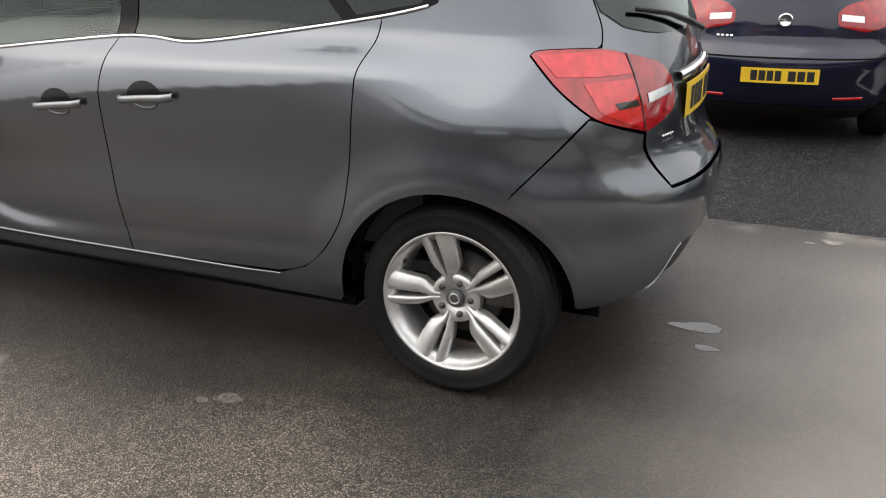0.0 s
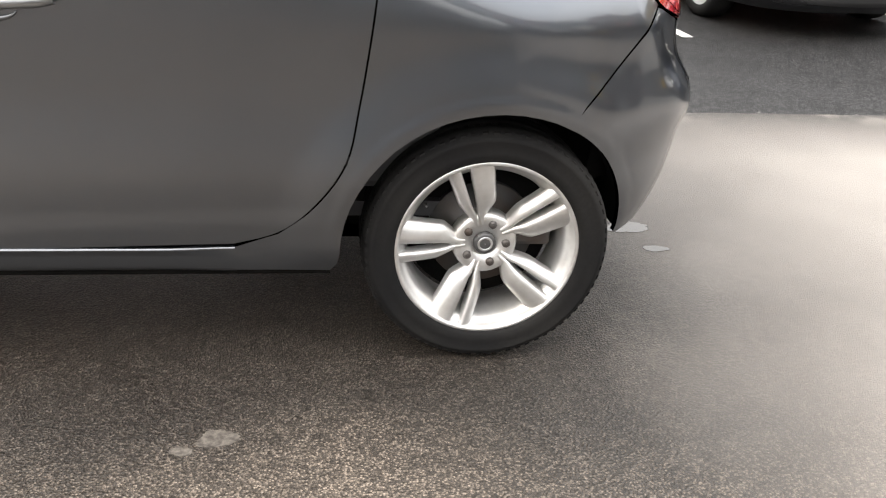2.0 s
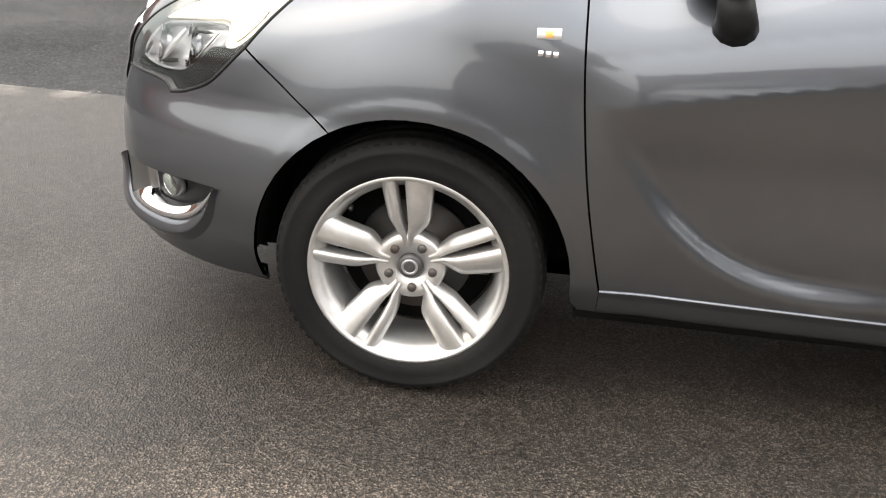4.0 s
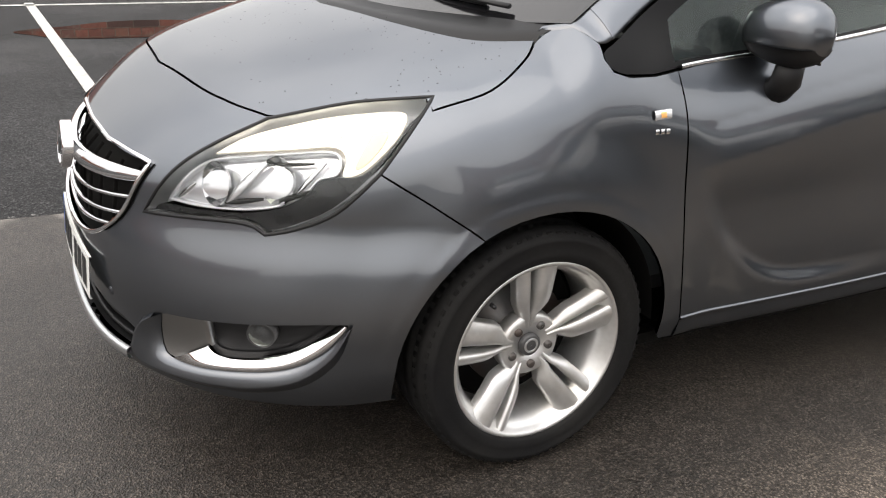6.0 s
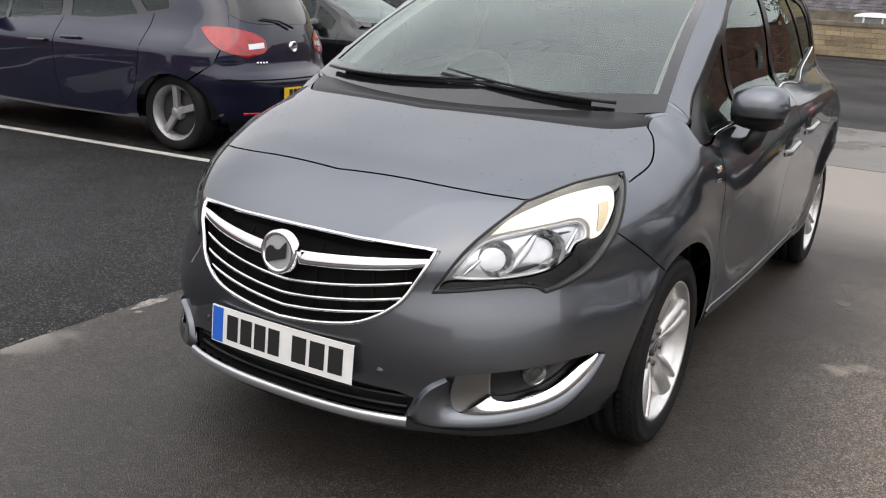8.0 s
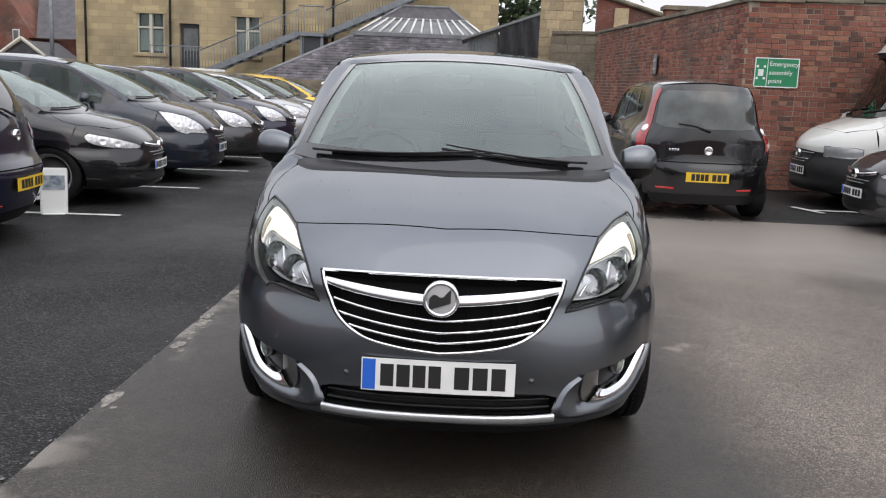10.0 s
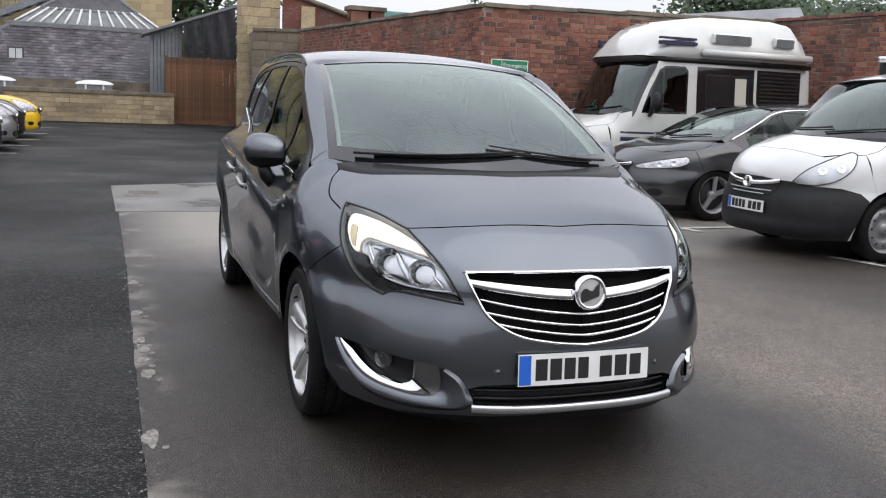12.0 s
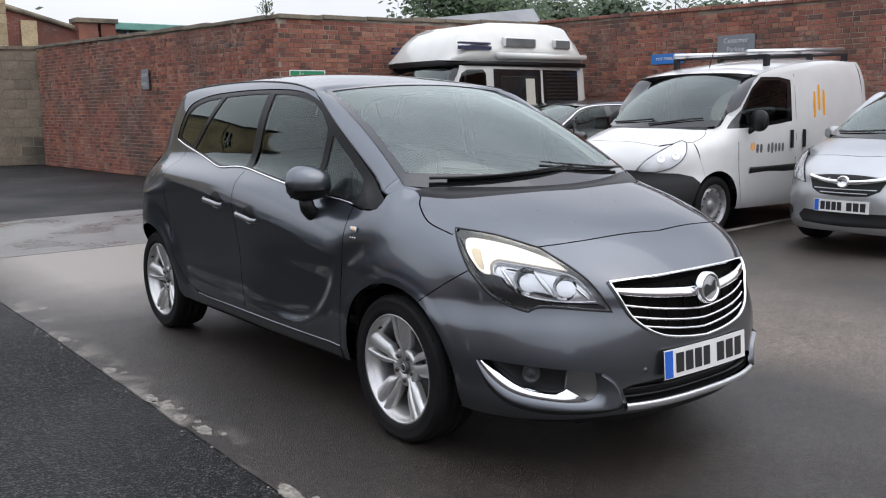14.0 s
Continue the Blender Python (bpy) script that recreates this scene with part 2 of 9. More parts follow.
ALLOY = material("silver_alloy", (0.66, 0.66, 0.66), 0.33, 0.75, 0.3, second=(0.54, 0.53, 0.51), scale=9, grain=0.15, grain_scale=60)
RUBBER = material("tyre_rubber", (0.0055, 0.0055, 0.006), 0.75, specular=0.2, second=(0.012, 0.0115, 0.011), scale=6, grain=0.4, grain_scale=120, bump=0.0008)
IRON = material("brake_iron", (0.11, 0.11, 0.11), 0.45, 0.7, second=(0.09, 0.07, 0.06), scale=12)
SILVER_TRIM = material("silver_painted_trim", (0.60, 0.61, 0.62), 0.25, 0.45, 0.8, second=(0.52, 0.53, 0.54), scale=12)
CAR_GLASS = glass("clear_car_glass", (0.82, 0.89, 0.86))
SCREEN_GLASS = glass("windscreen_glass", (0.84, 0.92, 0.88), 0.0, 2.15)
TINTED_GLASS = glass("dark_tinted_glass", (0.10, 0.11, 0.11))
LENS = glass("headlamp_lens", (0.93, 0.94, 0.95), 0.0, 1.32)
RED_LENS = material("red_lens", (0.40, 0.007, 0.010), 0.12, coat=1.0, second=(0.24, 0.004, 0.006), scale=16)
RED_BRIGHT = material("bright_red_lens", (0.62, 0.014, 0.018), 0.10, coat=1.0, second=(0.45, 0.01, 0.012), scale=30)
CLEAR_WHITE = material("clear_reflector", (0.75, 0.75, 0.76), 0.18, 0.6, coat=1.0)
AMBER = material("amber_lens", (0.85, 0.42, 0.12), 0.2, coat=1.0)
DAY_LAMP = lit("lit_running_lamp", (0.97, 0.90, 0.78), 0.38)
PLATE_WHITE = material("plate_white", (0.80, 0.80, 0.78), 0.35, second=(0.74, 0.74, 0.72), scale=12)
PLATE_YELLOW = material("plate_yellow", (0.80, 0.52, 0.03), 0.35, second=(0.72, 0.46, 0.03), scale=12)
PLATE_BLUE = material("plate_blue", (0.02, 0.12, 0.55), 0.35)
INK = material("black_ink", (0.012, 0.012, 0.012), 0.5)
CABIN_DARK = material("dark_cabin_plastic", (0.030, 0.031, 0.033), 0.6, second=(0.02, 0.02, 0.022), scale=9)
SEAT_CLOTH = material("grey_seat_cloth", (0.14, 0.142, 0.15), 0.9, second=(0.10, 0.10, 0.107), scale=30, grain=0.4, grain_scale=300)

# ---- building helpers ----
def mesh_of(name, verts, faces, normals=None, smooth=True):
    me = bpy.data.meshes.new(name)
    me.from_pydata([tuple(v) for v in verts], [], faces)
    if smooth:
        me.polygons.foreach_set("use_smooth", [True] * len(me.polygons))
    me.update()
    if normals is not None:
        me.normals_split_custom_set_from_vertices([tuple(n) for n in normals])
    return me


def part(name, what, surface, parent=None, label=""):
    """Links a bmesh, or a mesh, as one object under a thing or a part."""
    me = what
    if isinstance(what, bmesh.types.BMesh):
        me = bpy.data.meshes.new(name)
        what.to_mesh(me)
        what.free()
    if surface and not me.materials:
        me.materials.append(surface)
    ob = new(name, me)
    ob.parent = parent
    return tagged(ob, label) if label else ob


def thing(name, at, label, category, group="", turn=0.0, kind=""):
    ob = new(name)
    ob.empty_display_size = 0.1
    ob.matrix_world = pose(*at, 0, 0, turn)
    return tagged(ob, label, category, group, kind)


def slab(x0, x1, y0, y1, z0, z1, bevel=0.0, bm=None):
    bm = bm or bmesh.new()
    made = bmesh.ops.create_cube(bm, size=1)["verts"]
    for v in made:
        v.co = Vector(((x0 + x1) / 2 + v.co.x * (x1 - x0), (y0 + y1) / 2 + v.co.y * (y1 - y0), (z0 + z1) / 2 + v.co.z * (z1 - z0)))
    if bevel:
        bmesh.ops.bevel(bm, geom=[e for e in bm.edges if e.verts[0] in made], offset=bevel, segments=2, affect="EDGES", profile=0.6)
    return bm


def slab_mesh(name, x0, x1, y0, y1, z0, z1, bevel=0.0):
    bm = slab(x0, x1, y0, y1, z0, z1, bevel)
    me = bpy.data.meshes.new(name)
    bm.to_mesh(me)
    bm.free()
    return me


def grid_mesh(name, rows, closed=False, smooth=True, cap=False):
    """A skin over rows of points; closed joins each row's ends."""
    rows = [list(r) for r in rows]
    n = len(rows[0])
    verts = [p for r in rows for p in r]
    faces = []
    for i in range(len(rows) - 1):
        for j in range(n if closed else n - 1):
            k = (j + 1) % n
            faces.append((i * n + j, i * n + k, (i + 1) * n + k, (i + 1) * n + j))
    if cap:
        faces.append(tuple(range(n - 1, -1, -1)))
        faces.append(tuple((len(rows) - 1) * n + j for j in range(n)))
    return mesh_of(name, verts, faces, smooth=smooth)


def tube(name, points, radius, sides=8, flat=1.0):
    """A rod along points; radius may be one for each of them."""
    points = [Vector(p) for p in points]
    radii = radius if isinstance(radius, (list, tuple)) else [radius] * len(points)
    rows = []
    for i, p in enumerate(points):
        way = (points[min(i + 1, len(points) - 1)] - points[max(i - 1, 0)]).normalized()
        a = way.cross(Vector((0, 0, 1)))
        a = (a if a.length > 0.05 else way.cross(Vector((0, 1, 0)))).normalized()
        b = way.cross(a)
        rows.append([p + radii[i] * (math.cos(2 * math.pi * k / sides) * a + flat * math.sin(2 * math.pi * k / sides) * b) for k in range(sides)])
    return grid_mesh(name, rows, True, True, True)


def lathe(name, profile, turns=48, smooth=True):
    """Turns (radius, x) about the x axis."""
    rows = [[(x, r * math.cos(2 * math.pi * k / turns), r * math.sin(2 * math.pi * k / turns)) for k in range(turns)] for r, x in profile]
    return grid_mesh(name, rows, True, smooth)


def run(points, n=6):
    """A smooth curve through the points (Catmull-Rom), without its last point."""
    p = np.array([points[0]] + list(points) + [points[-1]], float)
    out = []
    for i in range(1, len(p) - 2):
        for t in np.arange(n) / n:
            out.append(0.5 * (2 * p[i] + (p[i + 1] - p[i - 1]) * t + (2 * p[i - 1] - 5 * p[i] + 4 * p[i + 1] - p[i + 2]) * t * t
                              + (3 * p[i] - p[i - 1] - 3 * p[i + 1] + p[i + 2]) * t ** 3))
    return [tuple(q) for q in out]


def both(half):
    """A half outline from the middle line out and back, with its mirror image."""
    return list(half) + [(-u, v) for u, v in reversed(half) if abs(u) > 1e-6]


def inside(points, loop):
    x, y = points[:, 0], points[:, 1]
    hit = np.zeros(len(points), bool)
    for (ax, ay), (bx, by) in zip(loop, np.roll(loop, -1, axis=0)):
        cross = (ay > y) != (by > y)
        with np.errstate(divide="ignore", invalid="ignore"):
            hit ^= cross & (x < (bx - ax) * (y - ay) / (by - ay) + ax)
    return hit


def shrunk(loop, gap):
    """The loop moved inwards by gap."""
    a = np.array(loop, float)
    area = 0.5 * np.sum(a[:, 0] * np.roll(a[:, 1], -1) - np.roll(a[:, 0], -1) * a[:, 1])
    d = np.roll(a, -1, axis=0) - np.roll(a, 1, axis=0)
    n = np.stack([-d[:, 1], d[:, 0]], 1) / np.maximum(np.linalg.norm(d, axis=1, keepdims=True), 1e-9)
    return a + n * gap * (1 if area > 0 else -1)


def spaced(loop, step):
    """The loop with points no further apart than step, and none too close."""
    out = []
    for p, q in zip(loop, np.roll(loop, -1, axis=0)):
        d = np.linalg.norm(q - p)
        if d < 1e-5:
            continue
        for k in range(max(1, int(math.ceil(d / step)))):
            out.append(p + (q - p) * k / max(1, int(math.ceil(d / step))))
    return np.array(out)


def chart_normals(chart, uv, off, e):
    pu = chart(uv[:, 0] + e[0], uv[:, 1]) - chart(uv[:, 0] - e[0], uv[:, 1])
    pv = chart(uv[:, 0], uv[:, 1] + e[1]) - chart(uv[:, 0], uv[:, 1] - e[1])
    n = np.cross(pu, pv)
    n /= np.maximum(np.linalg.norm(n, axis=1, keepdims=True), 1e-9)
    p = chart(uv[:, 0], uv[:, 1])
    core = p * np.array([0.0, 0.75, 0.0]) + np.array([0, 0, 0.62])
    n *= np.where(np.sum(n * (p - core), axis=1) < 0, -1, 1)[:, None]
    return p + n * off, n


def skin(name, outline, chart, surface, parent, scale=1.0, step=0.03, gap=0.0, depth=0.012, off=0.0, holes=(), side=1, label="", flat=False, reach=0.004):
    """A panel of the body: the outline, in the chart's own two measures, filled with fine triangles that lie on the surface,
    with a rim turned inwards. scale: metres for one unit of the first measure. side -1 mirrors it."""
    key = (shape_key(chart), np.round(np.array(outline, float), 6).tobytes(), scale, step, gap, depth, off, reach, tuple(np.round(np.array(h, float), 6).tobytes() for h in holes))
    if key not in PANELS:
        PANELS[key] = panel_faces(outline, chart, scale, step, gap, depth, off, holes, reach)
    verts, faces, normals = PANELS[key]
    if side < 0:
        verts, normals = [(-x, y, z) for x, y, z in verts], [(-x, y, z) for x, y, z in normals]
        faces = [f[::-1] for f in faces]
    return part(name, mesh_of(name, verts, faces, None if flat else normals), surface, parent, label)


PANELS = {}


def shape_key(chart):
    return id(chart), id(side_width), id(tail_reach), id(bonnet_line), FLARE[0], SCOOP[0], BLUNT[0]


def panel_faces(outline, chart, scale, step, gap, depth, off, holes, reach):
    s = np.array([scale, 1.0])
    loops = [spaced(shrunk(np.array(outline, float) * s, gap), step)] + [spaced(np.array(h, float) * s, step) for h in holes]
    low, high = loops[0].min(0), loops[0].max(0)
    gu, gv = np.meshgrid(np.arange(low[0], high[0], step), np.arange(low[1], high[1], step * 0.87))
    gu = gu + (np.arange(gu.shape[0])[:, None] % 2) * step / 2
    pts = np.stack([gu.ravel(), gv.ravel()], 1)
    keep = inside(pts, loops[0])
    for h in loops[1:]:
        keep &= ~inside(pts, h)
    pts = pts[keep]
    rim = np.concatenate(loops)
    if len(pts):
        near = np.min(np.hypot(pts[:, None, 0] - rim[None, :, 0], pts[:, None, 1] - rim[None, :, 1]), axis=1)
        pts = pts[near > step * 0.45]
    allp = np.concatenate([rim, pts])
    edges, start = [], 0
    for l in loops:
        edges += [(start + i, start + (i + 1) % len(l)) for i in range(len(l))]
        start += len(l)
    v2, _, f2, _, _, _ = geometry.delaunay_2d_cdt([Vector(p) for p in allp], edges, [], 0, 1e-6)
    v2 = np.array([tuple(v) for v in v2])
    mid = np.array([v2[list(f)].mean(0) for f in f2])
    ok = inside(mid, loops[0])
    for h in loops[1:]:
        ok &= ~inside(mid, h)
    faces = [tuple(f) for f, k in zip(f2, ok) if k]
    e = (reach / scale, reach)
    pos, nor = chart_normals(chart, v2 / s, off, e)
    verts, normals = [tuple(p) for p in pos], [tuple(n) for n in nor]
    # orient
    a, b, c = (pos[[f[k] for f in faces]] for k in range(3))
    turn = np.sum(np.cross(b - a, c - a) * nor[[f[0] for f in faces]], axis=1) < 0
    faces = [f[::-1] if t else f for f, t in zip(faces, turn)]
    if depth:
        for l in loops:
            p0, n0 = chart_normals(chart, l / s, off, e)
            d = np.roll(p0, -1, axis=0) - np.roll(p0, 1, axis=0)
            out = np.cross(d, n0)
            out /= np.maximum(np.linalg.norm(out, axis=1, keepdims=True), 1e-9)
            base, n = len(verts), len(l)
            verts += [tuple(p) for p in p0] + [tuple(p) for p in p0 - n0 * depth]
            normals += [tuple(o) for o in out] * 2
            for i in range(n):
                j = (i + 1) % n
                faces.append((base + i, base + j, base + n + j, base + n + i))
    return verts, faces, normals

# ---- the hatchback's shape ----
def spline(xs, ys):
    """A natural cubic spline through a few stations, held straight outside them."""
    xs, ys = np.array(xs, float), np.array(ys, float)
    n, h = len(xs), np.diff(xs)
    a, b = np.eye(n), np.zeros(n)
    for i in range(1, n - 1):
        a[i, i - 1:i + 2] = h[i - 1], 2 * (h[i - 1] + h[i]), h[i]
        b[i] = 6 * ((ys[i + 1] - ys[i]) / h[i] - (ys[i] - ys[i - 1]) / h[i - 1])
    m = np.linalg.solve(a, b)

    def value(x):
        x = np.clip(np.asarray(x, float), xs[0], xs[-1])
        i = np.clip(np.searchsorted(xs, x) - 1, 0, n - 2)
        p, q = xs[i + 1] - x, x - xs[i]
        return (m[i] * p ** 3 + m[i + 1] * q ** 3) / (6 * h[i]) + (ys[i] / h[i] - m[i] * h[i] / 6) * p + (ys[i + 1] / h[i] - m[i + 1] * h[i] / 6) * q
    return value


def ease(a, b, x):
    s = np.clip((np.asarray(x, float) - a) / (b - a), 0, 1)
    return s * s * (3 - 2 * s)


AXLE, HUB_Z = 1.322, 0.315
SHOULDER = 0.68
AXLES = [-AXLE, AXLE]
FLARE = [0.017]
SCOOP = [0.023]
BLUNT = [0.0]
side_width = spline([0.18, 0.27, 0.36, 0.50, 0.65, 0.80, 0.90, 1.00, 1.08, 1.30, 1.46, 1.52, 1.57],
                    [0.80, 0.836, 0.853, 0.872, 0.884, 0.893, 0.885, 0.833, 0.783, 0.716, 0.656, 0.614, 0.548])
nose_reach = spline([0.16, 0.22, 0.28, 0.34, 0.45, 0.58, 0.68, 0.80], [0.98, 1.03, 1.058, 1.052, 1.054, 1.056, 1.046, 1.05])
tail_reach = spline([0.16, 0.25, 0.40, 0.55, 0.66, 0.74, 0.85, 1.00, 1.15, 1.35, 1.50, 1.58],
                    [0.70, 0.80, 0.88, 0.905, 0.90, 0.845, 0.82, 0.80, 0.76, 0.65, 0.54, 0.46])
bonnet_line = spline([-2.25, -2.22, -2.14, -2.01, -1.80, -1.55, -1.30, -1.05, -0.8], [0.685, 0.72, 0.797, 0.895, 0.975, 1.038, 1.095, 1.17, 1.26])
roof_line = spline([-0.6, -0.38, 0.0, 0.4, 0.9, 1.3, 1.55, 1.70], [1.47, 1.525, 1.580, 1.600, 1.590, 1.560, 1.520, 1.480])
scallop = spline([-1.0, -0.914, -0.813, -0.695, -0.569, -0.451, -0.30, 0.1, 0.8], [0.90, 0.743, 0.594, 0.476, 0.411, 0.389, 0.388, 0.402, 0.430])


# the line that rises along the doors to the tail lamp, and the fold round the rear bumper
swage = spline([-1.30, -0.886, -0.527, -0.25, 0.09, 0.545, 0.98, 1.307, 1.52, 1.75], [0.70, 0.756, 0.827, 0.872, 0.917, 0.961, 1.004, 1.033, 1.038, 1.03])
rear_fold = spline([1.56, 1.669, 1.745, 1.823, 1.901, 1.982, 2.05], [1.06, 0.885, 0.762, 0.679, 0.630, 0.598, 0.585])


def ridge(d, above, below):
    """1 on a crest, falling off to nothing at these distances above and below it."""
    return np.where(d > 0, np.clip(1 - d / above, 0, 1), np.clip(1 + d / below, 0, 1) ** 1.5)


def half_width(y, z):
    """The car's half width at a station y (front is towards -y) and a height z."""
    y, z = np.broadcast_arrays(np.asarray(y, float), np.asarray(z, float))
    lift = (swage(y) - 0.80) * 0.80 * ease(0.50, 0.72, z) * ease(1.15, 1.0, z) * ease(-1.15, -0.85, y) * (1 - 0.85 * ease(0.95, 1.4, y)) if SCOOP[0] else 0.0
    w = side_width(z - lift) * (1 - 0.03 * np.clip((-0.2 - y) / 0.8, 0, 1.3) ** 1.5)
    # the scooped door skins
    slope = (scallop(y + 0.01) - scallop(y - 0.01)) / 0.02
    away = (scallop(y) - z) / np.sqrt(1 + slope ** 2)
    fade = ease(0.82, 0.62, z) * (0.14 + 0.86 * ease(0.0, -0.50, y)) * ease(1.0, 0.8, y) * ease(-1.02, -0.93, y)
    w = w - SCOOP[0] * (1 - ease(-0.022, 0.040, away)) * fade * ease(-1.0, -0.90, y) * ease(0.90, 0.5, z)
    if SCOOP[0]:
        w = w + 0.015 * ridge(z - swage(y), 0.10, 0.26) * ease(-1.0, -0.85, y) * ease(1.75, 1.5, y)
    # the front: plan outline, with the bonnet rounding it off above the shoulder
    s = np.clip((-1.2 - y) / nose_reach(np.minimum(z, 0.8)), 0, 1)
    k = ease(0.40, 0.68, z)
    plan = np.clip(1 - s ** (2.65 - 0.35 * k), 0, 1) ** (1 / (2.65 - 0.45 * k))
    low = side_width(np.minimum(z, SHOULDER)) * plan * (0.986 - 0.022 * ease(0.56, 0.68, z))
    top = bonnet_line(y)
    if SCOOP[0]:
        top = top + 0.040 * ease(-1.31, -1.20, y)
    elif BLUNT[0] and float(bonnet_line(-0.8)) > 1.4:
        top = top + 0.40 * ease(-1.52, -1.22, y)
    q = (2.1 + 1.2 * ease(-2.0, -1.40, y) + 0.9 * ease(-1.50, -1.25, y)) if SCOOP[0] else (2.3 + 1.9 * ease(-2.0, -1.35, y))
    up = np.clip((z - SHOULDER) / np.maximum(top - SHOULDER, 0.002), 0, 1)
    front = low * np.clip(1 - up ** q, 0, 1) ** (1 / 3.0)
    front = np.where(y < -1.2 - nose_reach(np.minimum(z, 0.8)), 0, front)
    w = w + (front - w) * ease(-0.92, -1.28, y)
    # the tail
    t = np.clip((y - 1.1) / tail_reach(z), 0, 1)
    m = 3.2 - 0.7 * ease(0.75, 0.5, z) + BLUNT[0]
    w = w * np.clip(1 - t ** m, 0, 1) ** (1 / 2.5)
    w = w * (1 - 0.045 * ease(0.3, 1.5, y) * ease(0.85, 1.1, z))
    if SCOOP[0]:
        tilt = (rear_fold(y + 0.01) - rear_fold(y - 0.01)) / 0.02
        w = w + 0.016 * ridge((z - rear_fold(y)) / np.sqrt(1 + tilt ** 2), 0.055, 0.17) * ease(1.60, 1.69, y) * ease(0.0, 0.3, w)
    # flared wheel arches
    for c in AXLES:
        r = np.hypot(y - c, z - HUB_Z)
        w = w + FLARE[0] * (1 - 0.20 * ease(0.388, 0.420, r) - 0.80 * ease(0.40, 0.55, r)) * ease(0.22, 0.34, z) * np.where(w > 0.3, 1, 0)
    return w


def flank(y, z):
    return np.stack([half_width(y, z), y, z], -1)


def polar(angle, z, middle, way):
    """The point of the body that lies in this direction, in degrees from straight ahead, round an upright axis at y = middle."""
    a = np.radians(np.asarray(angle, float))
    z = np.asarray(z, float) + 0 * a
    low, high = np.zeros_like(a), np.full_like(a, 1.4)
    for _ in range(24):
        r = (low + high) / 2
        within = half_width(middle + way * r * np.cos(a), z) > np.abs(r * np.sin(a)) + 1e-5
        low, high = np.where(within, r, low), np.where(within, high, r)
    return np.stack([low * np.sin(a), middle + way * low * np.cos(a), z], -1)


def nose(angle, z):
    return polar(angle, z, -1.2, -1)


def tail(angle, z):
    return polar(angle, z, 1.1, 1)


def lid(x, y):
    x, y = np.asarray(x, float), np.asarray(y, float)
    low, high = np.full_like(x, SHOULDER), np.full_like(x, 1.3)
    for _ in range(24):
        z = (low + high) / 2
        within = half_width(y, z) > np.abs(x) + 1e-5
        within &= z < bonnet_line(y)
        low, high = np.where(within, z, low), np.where(within, high, z)
    return np.stack([x, y, low], -1)


def to_nose(x, y, z):
    return math.degrees(math.atan2(x, -1.2 - y)), z


def to_tail(y, z):
    return math.degrees(math.atan2(float(half_width(y, z)), y - 1.1)), z


ditch = spline([-0.42, -0.2, 0.0, 0.4, 1.0, 1.3, 1.52], [1.483, 1.520, 1.538, 1.553, 1.540, 1.512, 1.462])
DEG = 0.0150

# the lines along which the panels meet, as (y, z) on the flank or (degrees, z) round the nose
DOOR_FRONT = [(-0.985, 0.975), (-0.978, 0.84), (-0.962, 0.70), (-0.938, 0.55), (-0.905, 0.40), (-0.885, 0.318)]
DOOR_SPLIT = [(0.075, 1.090), (0.052, 0.92), (0.042, 0.78), (0.040, 0.65), (0.048, 0.50), (0.070, 0.322)]
DOOR_REAR = [(1.048, 1.176), (1.036, 1.03), (1.018, 0.86), (0.995, 0.70), (0.965, 0.56), (0.890, 0.445), (0.805, 0.372), (0.70, 0.340)]
BELT = [(-1.06, 0.9725), (-0.73, 1.003), (-0.50, 1.028), (-0.20, 1.062), (0.075, 1.090), (0.22, 1.092), (0.40, 1.084), (0.69, 1.122), (1.048, 1.180), (1.20, 1.214)]
DLO_TOP = [(1.225, 1.250), (1.155, 1.400), (1.05, 1.452), (0.80, 1.487), (0.40, 1.503), (0.0, 1.503), (-0.29, 1.483), (-0.507, 1.428), (-0.69, 1.318), (-0.95, 1.160), (-1.13, 1.052), (-1.180, 1.026), (-1.186, 1.008), (-1.172, 0.986), (-1.135, 0.974)]
LAMP_TOP = [(38.8, 0.870), (50.0, 0.910), (62.3, 0.930)]
LAMP_OUT = [(62.3, 0.930), (59.3, 0.865), (55.8, 0.785)]
LAMP_LOW = [(55.8, 0.785), (50.5, 0.700), (45.5, 0.660), (41.7, 0.643)]
LAMP_STEP = [(41.7, 0.643), (39.6, 0.660), (35.0, 0.661), (24.2, 0.645)]
LAMP_IN = [(24.2, 0.645), (28.4, 0.750), (33.0, 0.815), (38.8, 0.870)]
BONNET_LIP = [(0.0, -2.010), (0.30, -1.985), (0.45, -1.945), (0.555, -1.888)]
BONNET_SIDE = [(0.735, -1.586), (0.748, -1.45), (0.715, -1.35), (0.672, -1.300)]
BONNET_REAR = [(0.672, -1.300), (0.57, -1.43), (0.35, -1.52), (0.0, -1.565)]
WING_SEAM = [(55.8, 0.785), (62.4, 0.722), (69.3, 0.650)]
REAR_LAMP = run([(59.3, 1.083), (56.6, 1.097), (45.0, 1.098), (37.9, 1.080), (28.4, 1.043), (23.5, 0.990)]) + run([(23.5, 0.990), (23.6, 0.905), (29.0, 0.872), (35.4, 0.848)]) + run([(35.4, 0.848), (43.9, 0.882), (49.2, 0.914), (54.9, 0.990), (59.3, 1.083)])


def arch(c, a0, a1, n=14, r=0.369):
    """Points of a wheel's opening on the flank; angles in degrees from the front, upwards."""
    return [(c - r * math.cos(radians(a)), HUB_Z + r * math.sin(radians(a))) for a in np.linspace(a0, a1, n)]


